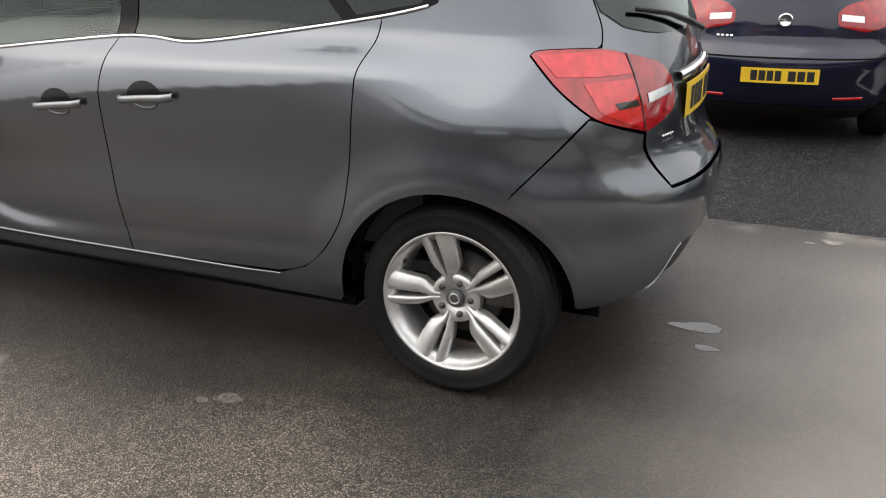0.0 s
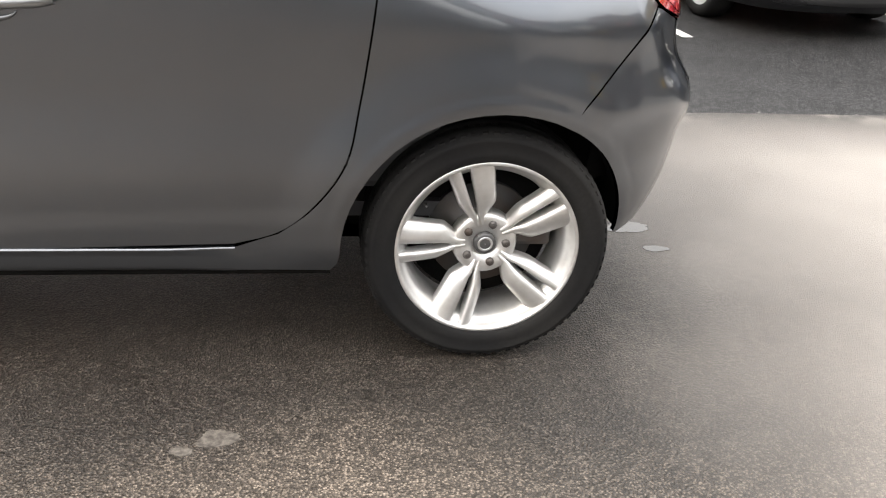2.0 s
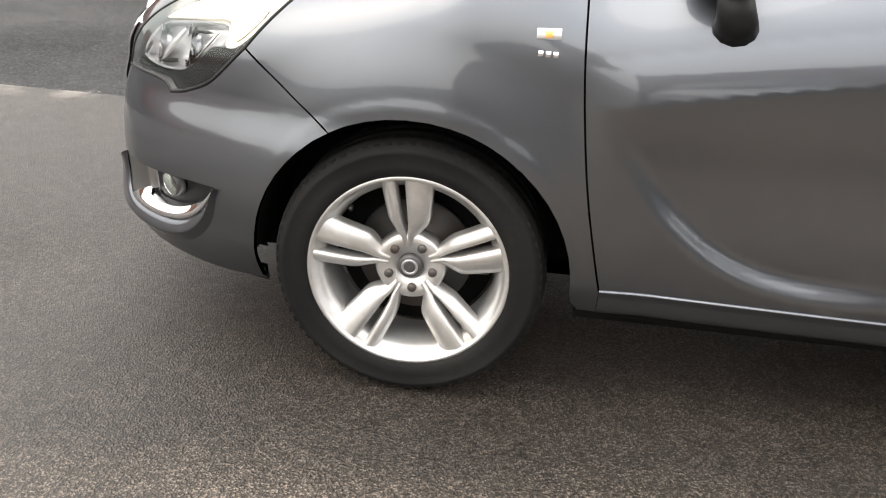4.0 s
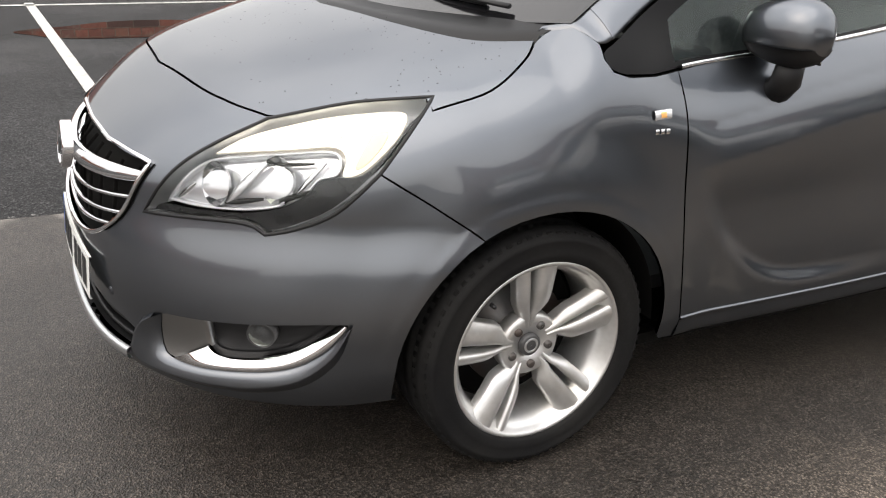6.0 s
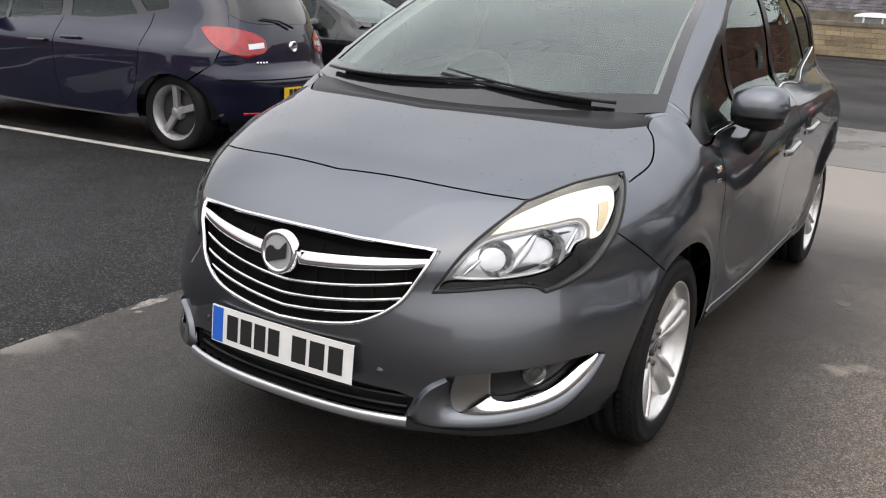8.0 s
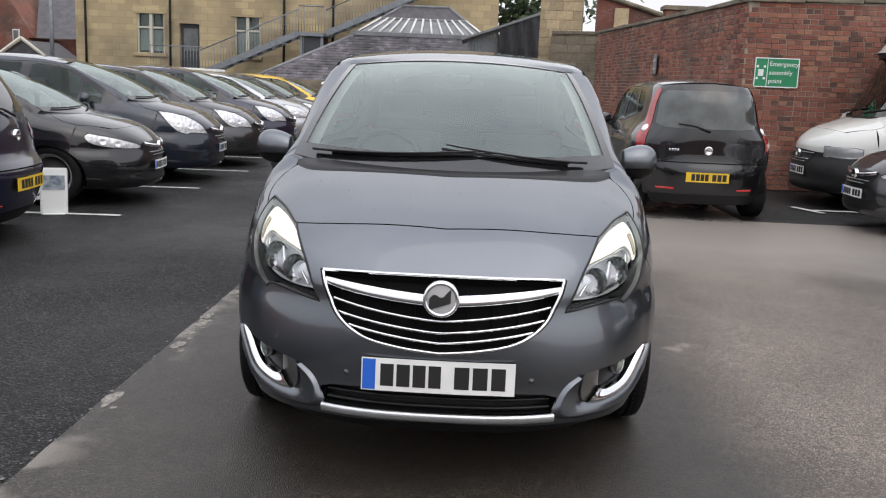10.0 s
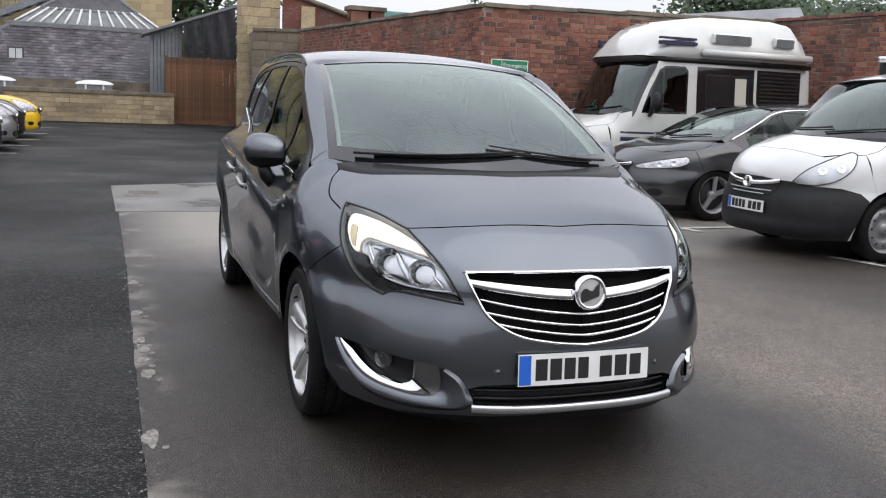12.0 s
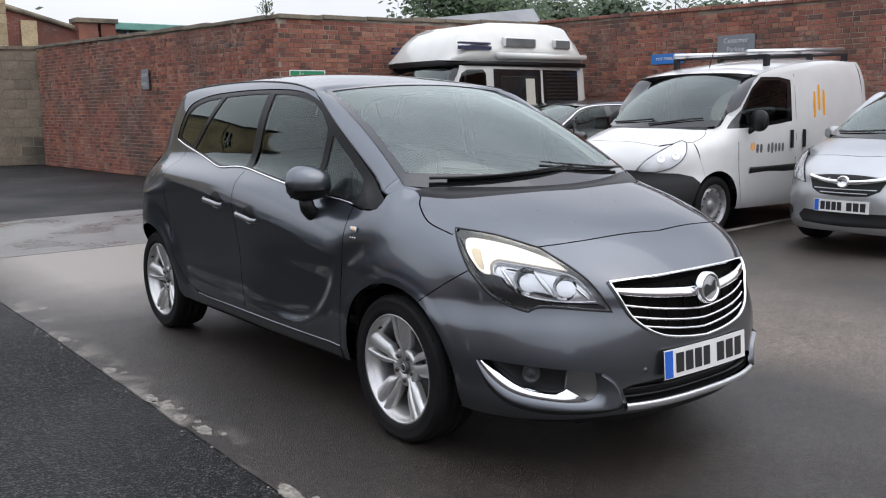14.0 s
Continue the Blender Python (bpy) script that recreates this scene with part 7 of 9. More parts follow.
def shed():
    s = thing("lean_to_shed", (0, 0, 0), "grey lean-to shed hung with black tarpaulin", "shed")
    part("board_cladding", slab_mesh("board_cladding", -0.25, 2.1, 28.4, 28.6, 0, 3.15), STONE_GREY, s)
    for k in range(9):
        part("upright_board", slab_mesh("upright_board", -0.25 + 0.12 * k, -0.15 + 0.12 * k, 28.36, 28.395, 0.8, 3.0 + 0.045 * k, 0.004), SIGN_GREY, s)
    me = mesh_of("roof", [(-0.5, 28.0, 3.05), (2.7, 28.0, 4.22), (2.7, 31, 4.22), (-0.5, 31, 3.05), (-0.5, 28.0, 2.97), (2.7, 28.0, 4.12), (2.7, 31, 4.12), (-0.5, 31, 2.97)], [(0, 1, 2, 3), (7, 6, 5, 4), (0, 4, 5, 1), (1, 5, 6, 2), (3, 7, 4, 0)], smooth=False)
    part("roof", me, LEAD, s)
    rows = []
    for i in range(15):
        x = 0.85 + 1.75 * i / 14
        top = 3.40 + (x - 0.85) * 0.36
        rows.append([(x, 28.05 + 0.10 * math.sin(i * 1.7 + z * 2) + 0.03 * math.sin(i * 4.1), z) for z in np.linspace(1.9, top, 9)])
    part("tarpaulin", grid_mesh("tarpaulin", rows), TARPAULIN, s, "crumpled black tarpaulin")


shed()


def back_buildings():
    b = thing("brick_outhouse", (0, 0, 0), "red brick outhouse with two stone-capped chimneys", "building")
    me = mesh_of("gable", [(4.3, 28.0, 0), (8.2, 28.0, 0), (8.2, 28.0, 4.0), (6.6, 28.0, 4.05), (4.3, 28.0, 4.75), (4.3, 28.4, 0), (8.2, 28.4, 0), (8.2, 28.4, 4.0), (6.6, 28.4, 4.05), (4.3, 28.4, 4.75)],
                 [(0, 1, 2, 3, 4), (9, 8, 7, 6, 5), (0, 5, 6, 1), (1, 6, 7, 2), (2, 7, 8, 3), (3, 8, 9, 4), (4, 9, 5, 0)], smooth=False)
    part("gable", me, BRICK, b)
    part("verge_stone", tube("verge_stone", [(4.2, 27.95, 4.80), (6.6, 27.95, 4.12)], 0.09, 6), STONE_GREY, b)
    for x0, x1 in ((6.7, 7.35), (7.45, 7.95)):
        st = part("chimney", slab_mesh("chimney", x0, x1, 27.8, 28.5, 3.5, 4.30, 0.01), BRICK, b)
        part("cap", slab_mesh("cap", x0 - 0.08, x1 + 0.08, 27.72, 28.58, 4.302, 4.46, 0.02), STONE_GREY, st)
    part("corner_stone", slab_mesh("corner_stone", 4.9, 5.4, 27.9, 28.0, 2.0, 4.3, 0.01), STONE, b)
    c = thing("copper_roofed_hall", (0, 0, 0), "distant hall with a pale green copper roof", "building")
    part("clerestory", slab_mesh("clerestory", 8.6, 12.6, 31.0, 34, 0, 4.35), DOOR_GREY, c)
    part("roof", slab_mesh("roof", 8.2, 13.0, 30.6, 34.4, 4.35, 4.62, 0.04), COPPER, c)
    for k in range(6):
        part("mullion", slab_mesh("mullion", 8.7 + 0.75 * k, 8.76 + 0.75 * k, 30.95, 31.0, 3.6, 4.34), SIGN_PALE, c)
    g = thing("sheet_roofed_shed", (0, 0, 0), "shed with a grey sheeted pitched roof", "building")
    me = mesh_of("roof", [(10.3, 16.0, 3.5), (16.6, 16.0, 4.25), (17.6, 19.5, 3.55), (10.6, 19.5, 3.55), (16.2, 14.9, 3.3)], [(0, 1, 3), (1, 2, 3), (0, 4, 1), (4, 2, 1)], smooth=False)
    part("roof", me, GREY_SHEET, g)
    part("walls", slab_mesh("walls", 10.8, 17.2, 16.4, 19.4, 0, 3.45), SIGN_GREY, g)
    h = thing("brick_house", (0, 0, 0), "distant red brick house with a dark tiled roof", "house")
    part("wall", slab_mesh("wall", -32.0, -25.2, 46.0, 56.0, 0, 3.5), BRICK, h)
    me = mesh_of("gable", [(-29.6, 45.98, 3.0), (-24.9, 45.98, 3.0), (-27.2, 45.98, 6.6), (-29.6, 50, 3.0), (-24.9, 50, 3.0), (-27.2, 50, 6.6)], [(0, 1, 2), (5, 4, 3), (0, 3, 4, 1), (0, 2, 5, 3), (1, 4, 5, 2)], smooth=False)
    part("gable", me, BRICK, h)
    me = mesh_of("roof", [(-24.6, 45.6, 3.0), (-16.5, 45.6, 3.0), (-17.5, 52, 7.8), (-27.2, 52, 7.8), (-25, 45.5, 6.6)], [(0, 1, 2, 3)], smooth=False)
    part("roof", me, SLATE, h)
    me = mesh_of("porch_roof", [(-24.6, 40.0, 1.3), (-22.6, 40.0, 2.7), (-20.6, 40.0, 1.3), (-24.6, 44, 1.3), (-22.6, 44, 2.7), (-20.6, 44, 1.3)], [(0, 1, 2), (0, 3, 4, 1), (1, 4, 5, 2)], smooth=False)
    part("porch_roof", me, SLATE, h)
    for p, q in (((-24.8, 39.9, 1.2), (-22.6, 39.9, 2.8)), ((-22.6, 39.9, 2.8), (-20.4, 39.9, 1.2))):
        part("bargeboard", tube("bargeboard", [p, q], 0.10, 5), SASH, h)
    w = part("window", slab_mesh("window", -26.1, -25.7, 45.9, 45.97, 2.75, 3.45), WHITE_PAINT, h)
    part("pane", slab_mesh("pane", -26.03, -25.77, 45.86, 45.9, 2.82, 3.38), ROOM_DARK, w)
    # stands for a white vehicle's roof; the legs are added to hold it
    c = thing("white_canopy", (0, 0, 0), "white flat vehicle roof beyond the parked cars", "canopy")
    part("top", slab_mesh("top", -12.4, -8.0, 21.3, 24.2, 1.28, 1.56, 0.06), WHITE_PAINT, c)
    for x in (-12.2, -8.25):
        for y in (21.5, 24.0):
            part("leg", tube("leg", [(x, y, 0), (x, y, 1.3)], 0.04, 6), WHITE_PAINT, c)
    for x, y in ((-20.7, 30.0), (-16.4, 30.0)):
        l = thing("lamp_post", (x, y, 0), "tall thin grey lamp post", "lamp post", "lamp posts")
        part("pole", tube("pole", [(0, 0, 0), (0, 0, 3), (0, 0, 6.5)], [0.09, 0.08, 0.05], 8), STEEL, l)
        part("lantern", slab_mesh("lantern", -0.1, 0.5, -0.1, 0.1, 6.45, 6.6, 0.03), STEEL, l)


back_buildings()

# ---- trees ----
BARK = material("tree_bark", (0.075, 0.058, 0.042), 0.9, second=(0.045, 0.036, 0.028), scale=6, grain=0.5, grain_scale=30, bump=0.01)
LEAF = material("green_leaves", (0.045, 0.085, 0.025), 0.6, second=(0.025, 0.050, 0.016), scale=1.5)
LEAF_PALE = material("pale_green_leaves", (0.085, 0.13, 0.045), 0.6, second=(0.05, 0.085, 0.03), scale=1.5)


def tree(x, y, high, wide, seed, surface, clumps=60, leaves=70, z0=0.0, label="broad leafy green tree beyond the wall"):
    rng = random.Random(seed)
    t = thing("tree", (x, y, z0), label, "tree", "trees")
    bm = bmesh.new()
    trunk = [(0, 0, 0), (0.05 * wide, 0, high * 0.25), (0, 0.03 * wide, high * 0.5), (-0.02 * wide, 0, high * 0.8)]
    part("trunk", tube("trunk", trunk, [0.045 * high, 0.035 * high, 0.024 * high, 0.008 * high], 10), BARK, t)
    verts, faces = [], []
    for c in range(clumps):
        a, f = rng.uniform(0, 6.28), rng.random()
        rad = wide * 0.5 * math.sin(math.pi * (0.18 + 0.78 * f)) * rng.uniform(0.45, 1.0)
        centre = Vector((rad * math.cos(a), rad * math.sin(a), high * (0.28 + 0.72 * f)))
        if c < 9:
            part("limb", tube("limb", [(0, 0, high * (0.25 + 0.05 * c)), tuple(centre * 0.5 + Vector((0, 0, high * 0.2))), tuple(centre)], [0.016 * high, 0.010 * high, 0.003 * high], 6), BARK, t)
        spread = wide * rng.uniform(0.07, 0.14)
        for _ in range(leaves):
            p = centre + Vector((rng.gauss(0, spread), rng.gauss(0, spread), rng.gauss(0, spread * 0.7)))
            d = Vector((rng.gauss(0, 1), rng.gauss(0, 1), rng.gauss(0, 0.6))).normalized() * wide * rng.uniform(0.018, 0.034)
            e = d.orthogonal().normalized() * d.length * 0.6
            k = len(verts)
            verts += [p - d, p + e, p + d, p - e]
            faces.append((k, k + 1, k + 2, k + 3))
    part("crown", mesh_of("crown", verts, faces, smooth=False), surface, t)


tree(2.6, 46, 11, 9, 1, LEAF, label="dark tree behind the stone building")
tree(22.0, 26, 7.4, 5.4, 2, LEAF, 110, 110, label="dark green tree behind the shed roof")
tree(-31.5, 41, 3.8, 7, 4, LEAF_PALE, label="bushy pale green tree beside the houses")
tree(-36, 44, 5.0, 8, 5, LEAF, label="bushy dark tree beside the houses")
tree(-24, 60, 10.5, 12, 6, LEAF, 40, 60)
for k, (x, y, hi) in enumerate(((57.2, 62.7, 9.5), (65.0, 65.3, 11), (74.1, 64.0, 11.5), (83.7, 56.7, 11))):
    tree(x, y, hi, 14, 20 + k, LEAF, 80, 110, label="distant wooded hillside tree")
for k, (x, y, z) in enumerate(((4.05, 9.1, 2.85), (3.0, 26, 2.92), (9.95, 5.6, 2.95), (9.95, 3.4, 2.88))):
    rng = random.Random(60 + k)
    w = thing("wall_weed", (x, y, z - 0.02), "small green weed growing on the wall top", "weed", "wall weeds")
    verts, faces = [], []
    for _ in range(90):
        a, r, hgt = rng.uniform(0, 6.28), rng.uniform(0, 0.22 + 0.3 * (k > 1)), rng.uniform(0.02, 0.22)
        p = Vector((r * math.cos(a) * 0.6, r * math.sin(a), hgt))
        d = Vector((rng.gauss(0, 0.02), rng.gauss(0, 0.02), 0.04))
        e = d.orthogonal().normalized() * 0.016
        i = len(verts)
        verts += [p, p + d + e, p + d * 2, p + d - e]
        faces.append((i, i + 1, i + 2, i + 3))
    part("leaves", mesh_of("leaves", verts, faces, smooth=False), LEAF_PALE, w)
    part("stem", tube("stem", [(0, 0, 0), (0.01, 0.01, 0.2)], 0.008, 5), BARK, w)

# ---- the other vehicles ----
van_sides = spline([0.18, 0.30, 0.50, 0.70, 0.90, 1.05, 1.20, 1.45, 1.65, 1.80, 1.90, 1.97], [0.81, 0.855, 0.88, 0.893, 0.900, 0.895, 0.880, 0.850, 0.820, 0.780, 0.71, 0.60])
camper_sides = spline([0.18, 0.30, 0.60, 0.90, 1.10, 1.40, 1.70, 2.00, 2.10], [0.86, 0.91, 0.935, 0.94, 0.935, 0.915, 0.89, 0.865, 0.85])
HERO_SHAPE = dict(side_width=side_width, nose_reach=nose_reach, tail_reach=tail_reach, bonnet_line=bonnet_line, roof_line=roof_line, ditch=ditch)
HERO_PANES = [[(-0.665, 1.275), (-0.640, 1.024), (-0.89, 1.000), (-0.905, 1.11)],
              [(-0.615, 1.305), (-0.49, 1.405), (-0.30, 1.458), (0.000, 1.480), (0.030, 1.098), (-0.20, 1.075), (-0.598, 1.030)],
              [(0.115, 1.482), (0.35, 1.480), (0.590, 1.472), (0.885, 1.162), (0.69, 1.134), (0.45, 1.102), (0.152, 1.104)],
              [(0.700, 1.468), (0.90, 1.452), (1.035, 1.425), (1.125, 1.375), (1.190, 1.245), (1.170, 1.222), (0.975, 1.186)]]
HEADLAMP = material("headlamp_reflector", (0.80, 0.80, 0.81), 0.22, 0.30, 1.0, second=(0.42, 0.43, 0.45), scale=26)
VAN_GLASS = glass("van_windscreen_glass", (0.34, 0.37, 0.36), 0.0, 1.9)
LAMP_GREY = material("grey_lamp_reflector", (0.55, 0.56, 0.57), 0.2, 0.6, 1.0, second=(0.44, 0.45, 0.46), scale=9)
STEEL_WHEEL = material("dull_wheel_silver", (0.40, 0.40, 0.41), 0.45, 0.6, second=(0.30, 0.30, 0.30), scale=10)
DARK_WHEEL = material("dark_hub", (0.03, 0.03, 0.03), 0.7)
PLAIN_DLO = [(-1.02, 0.975)] + BELT[1:] + DLO_TOP[:11]


def shape_blunt():
    return 9.0 if side_width in (van_sides, camper_sides) else 0.0


def set_shape(shape):
    global side_width, nose_reach, tail_reach, bonnet_line, roof_line, ditch
    side_width, nose_reach, tail_reach = shape["side_width"], shape["nose_reach"], shape["tail_reach"]
    bonnet_line, roof_line, ditch = shape["bonnet_line"], shape["roof_line"], shape["ditch"]


WHEEL_MESHES = {}


def plain_wheel(root, x, y, z, side, radius, spokes):
    """A tyre on a plain five-spoke wheel, or on a pierced steel one."""
    key = (side, radius, spokes)
    if key not in WHEEL_MESHES:
        k = radius / 0.317
        tyre = lathe("tyre", [(r * k, side * xx) for r, xx in ((0.21, -0.09), (0.235, -0.10), (0.29, -0.10), (0.312, -0.085), (0.317, -0.05), (0.317, 0.05), (0.312, 0.085), (0.29, 0.10), (0.235, 0.10), (0.225, 0.085))], 36)
        tyre.materials.append(RUBBER)
        rim = lathe("rim", [(r * k, side * xx) for r, xx in ((0.20, -0.08), (0.19, 0.0), (0.20, 0.06), (0.222, 0.085), (0.234, 0.094), (0.236, 0.084))], 36)
        rim.materials.append(STEEL_WHEEL)
        bm = bmesh.new()
        if spokes:
            for j in range(spokes):
                a = 2 * math.pi * j / spokes
                slab(0.030, 0.068, -0.028, 0.028, 0.02, 0.215 * k, 0.008, bm)
                for v in bm.verts:
                    if not v.tag:
                        yy, zz = v.co.y, v.co.z
                        v.co = (side * (v.co.x + 0.10 * zz), yy * math.cos(a) - zz * math.sin(a), yy * math.sin(a) + zz * math.cos(a))
                        v.tag = True
        face = bpy.data.meshes.new("wheel_face")
        bm.to_mesh(face)
        bm.free()
        if not spokes:
            face = lathe("wheel_face", [(r * k, side * xx) for r, xx in ((0.03, 0.055), (0.07, 0.045), (0.10, 0.030), (0.125, 0.058), (0.165, 0.064), (0.190, 0.045), (0.205, 0.02))], 36)
        face.materials.append(STEEL_WHEEL)
        back = lathe("wheel_back", [(0.001, side * 0.01), (0.20 * k, side * 0.005), (0.20 * k, side * -0.03)], 24)
        back.materials.append(DARK_WHEEL)
        cap = lathe("hub_cap", [(0.001, side * 0.075), (0.045, side * 0.07), (0.06, side * 0.05), (0.065, side * 0.02)], 16)
        cap.materials.append(STEEL_WHEEL)
        WHEEL_MESHES[key] = [("tyre", tyre), ("rim", rim), ("wheel_face", face), ("wheel_back", back), ("hub_cap", cap)]
    w = new("wheel")
    w.parent = root
    w.location = (x, y, z)
    w.empty_display_size = 0.05
    for nm, me in WHEEL_MESHES[key]:
        ob = new(nm, me)
        ob.parent = w
    if not spokes:
        if "hole" not in WHEEL_MESHES:
            WHEEL_MESHES["hole"] = lathe("vent_hole", [(0.001, 0.002), (0.010, 0.002), (0.0125, -0.004)], 10)
            WHEEL_MESHES["hole"].materials.append(DARK_WHEEL)
        for j in range(12):
            a = 2 * math.pi * j / 12
            ob = new("vent_hole", WHEEL_MESHES["hole"])
            ob.parent = w
            ob.matrix_local = pose(side * 0.0655, 0.160 * math.cos(a), 0.160 * math.sin(a), 0, 0, 0 if side > 0 else 180)


def vehicle(name, label, category, at, turn, scale, coat, group="", shape=None, panes=None, head=None, foot=None, pillar=None, step=0.055, lamps="swept", rear="hatch",
            yellow=True, dark_bumper=None, spokes=5, radius=0.317, bonnet=True, rear_pane=True, grille="chrome", plates=True, side_lines=True, mirrors=None, loop_dlo=None, bright_edge=False):
    """A parked car built on the same lines as the hatchback, with its own profile, scaled to its own size; its front is towards -y."""
    shape = shape or HERO_SHAPE
    set_shape(shape)
    FLARE[0], SCOOP[0], BLUNT[0] = 0.012, 0.0, shape_blunt()
    root = thing(name, at, label, category, group, turn)
    panes = panes or HERO_PANES
    dlo = loop_dlo or PLAIN_DLO
    outer = pillar or [(-1.19, 1.035), (-1.13, 1.060), (-0.95, 1.180), (-0.69, 1.337), (-0.507, 1.445), (-0.42, 1.480)]
    foot = foot or ((0.695, -1.475, 1.042), (0.262, 0.035))
    head = head or ((0.560, -0.405, 1.520), (0.030, -0.036))

    def pane_at(a, f):
        b = abs(a)
        p = np.array([foot[0][0] * a, foot[0][1] + foot[1][0] * b ** 2.2, foot[0][2] + foot[1][1] * b * b])
        q = np.array([head[0][0] * a, head[0][1] + head[1][0] * b * b, head[0][2] + head[1][1] * b * b])
        return p * (1 - f) + q * f + np.array([0.0, -0.030, 0.055]) * 4 * f * (1 - f) * (1 - 0.55 * b ** 3)

    top_z = outer[-1][1]
    lip = on_lid(run(BONNET_LIP, 4) + [BONNET_LIP[-1]])
    side_edge = lid(np.array([q[0] for q in run(BONNET_SIDE, 3)]), np.array([q[1] for q in run(BONNET_SIDE, 3)]))
    lamp_mid = lid(np.array([0.64, 0.70]), np.array([-1.737, -1.65]))
    lip += [to_nose(*map(float, q)) for q in lamp_mid] + [to_nose(*map(float, side_edge[0]))]
    arch_front = [(to_nose(float(half_width(y, z)), y, z)) for y, z in arch(AXLES[0], 60.5, -8, 8)]
    cover = lip + [(66.0, 0.80), (69.3, 0.652)] + arch_front + [(58.0, 0.20), (40.0, 0.20), (0.0, 0.22)]
    nose_ob = skin("front_bumper", both(cover), nose, coat, root, DEG, step, 0.001)
    half = run(BONNET_LIP, 4) + [(float(q[0]), float(q[1])) for q in lamp_mid] + [(float(q[0]), float(q[1])) for q in side_edge] + [BONNET_REAR[0]] + run(BONNET_REAR, 4)[1:] + [BONNET_REAR[-1]]
    skin("bonnet", both(half), lid, coat, root, 1.0, step, 0.003)
    tail_edge = [(1.52, float(ditch(1.52))), (1.60, top_z - 0.11), (1.655, top_z - 0.22), (1.705, 1.10)] if rear != "box" else [(1.60, float(ditch(1.5))), (1.66, top_z - 0.2), (1.70, 1.10)]
    flank_loop = nose_to_flank([(69.3, 0.652), (66.0, 0.80)]) + [(float(y), float(z)) for x, y, z in side_edge] + outer[0:0]
    flank_loop += [(-1.27, float(lid(np.array([0.66]), np.array([-1.30]))[0][2]))] + [(y, z) for y, z in outer] + [(float(y), float(ditch(y))) for y in np.linspace(outer[-1][0] + 0.03, 1.48, 16)]
    flank_loop += tail_edge + [(1.72, 0.95), (1.69, 0.80)] + arch(AXLES[1], 180 - 62, 0, 10) + [(0.955, 0.25), (0.0, 0.235), (-0.93, 0.25)] + arch(AXLES[0], 180, 60.5, 10)
    gate = [(0.0, 0.24), (30.0, 0.25), (50.0, 0.27)] + [to_tail(y, z) for y, z in arch(AXLES[1], 180 + 4, 180 - 60, 8)] + [to_tail(1.69, 0.80), to_tail(1.72, 0.95)] + [to_tail(y, z) for y, z in tail_edge[::-1]] + [(20.0, float(roof_line(1.5)) - 0.03), (0.0, float(roof_line(1.5)) - 0.02)]
    tail_ob = skin("tail", both(gate), tail, coat, root, 0.0125, step, 0.001)
    for s in (1, -1):
        flank_ob = skin("body_side", flank_loop, flank, coat, root, 1.0, step * 0.8, 0.001, holes=[dlo], side=s)
        frame_ob = skin("window_frame", shrunk(np.array(dlo), 0.001), flank, GLOSS_BLACK, root, 1.0, step, off=-0.004, depth=0.015, holes=panes, side=s)
        for k, loop in enumerate(panes):
            skin("side_window", loop, flank, CAR_GLASS if k < 2 and category == "car" else TINTED_GLASS, root, 1.0, step, depth=0.0, off=-0.008, side=s)
        if bright_edge:
            p, n = along(flank, run(DLO_TOP[:11], 3), 0.003)
            ribbon("window_trim", p, n, 0.020, 0.005, CHROME, frame_ob, "", s)
        rows = [[], [], [], []]
        line = run(outer, 4)
        for i, (y, z) in enumerate(line):
            a, b = np.array([float(half_width(y, z)), y, z]), pane_at(0.985, i / (len(line) - 1))
            for k, t in enumerate((0.0, 0.33, 0.67, 1.0)):
                q = a * (1 - t) + b * t + np.array([0.6, -0.25, 0.75]) * 0.05 * t * (1 - t)
                rows[k].append((s * q[0], q[1], q[2]))
        part("windscreen_pillar", grid_mesh("windscreen_pillar", rows), coat if category != "van" else GLOSS_BLACK, root)
        if side_lines:
            for pts in (DOOR_FRONT, DOOR_SPLIT, DOOR_REAR) if category == "car" else (DOOR_FRONT, [(0.10, float(ditch(0.1)) - 0.1), (0.08, 1.0), (0.08, 0.3)]):
                p, n = along(flank, run(pts, 3) + [pts[-1]], 0.0005)
                ribbon("door_gap", p, n, 0.007, 0.001, UNDERSIDE, flank_ob, "", s)
        for y, z in ((-0.13, 0.86), (0.26, 0.91)) if category == "car" else ((-0.03, 0.98), (0.22, 0.98)):
            p, n = along(flank, [(y - 0.10, z - 0.004), (y, z), (y + 0.10, z + 0.004)] if category == "car" else [(y, z - 0.10), (y, z), (y, z + 0.10)], 0.014)
            ribbon("door_handle", p, n, 0.028 if category == "car" else 0.05, 0.014, coat if category == "car" else BLACK_TRIM, flank_ob, "", s)
        mx, my, mz, mw, mh = mirrors or (0.82, -0.74, 1.06, 0.20, 0.075)
        rows = []
        for f in np.linspace(0, 1, 7):
            g = max(0.05, math.sin(math.pi * (0.12 + 0.76 * f)) ** 0.5)
            rows.append([(s * (mx + mw * f), my + 0.06 * g * math.cos(t), mz + mh * g * math.sin(t)) for t in np.linspace(0, 2 * math.pi, 15)[:-1]])
        mm = part("door_mirror", grid_mesh("door_mirror", rows, True, True, True), coat if category == "car" else BLACK_TRIM, root)
        part("mirror_arm", tube("mirror_arm", [(s * (mx - 0.08), my, mz - mh - 0.03), (s * (mx + 0.06), my, mz - mh * 0.5)], 0.03, 6), BLACK_TRIM, mm)
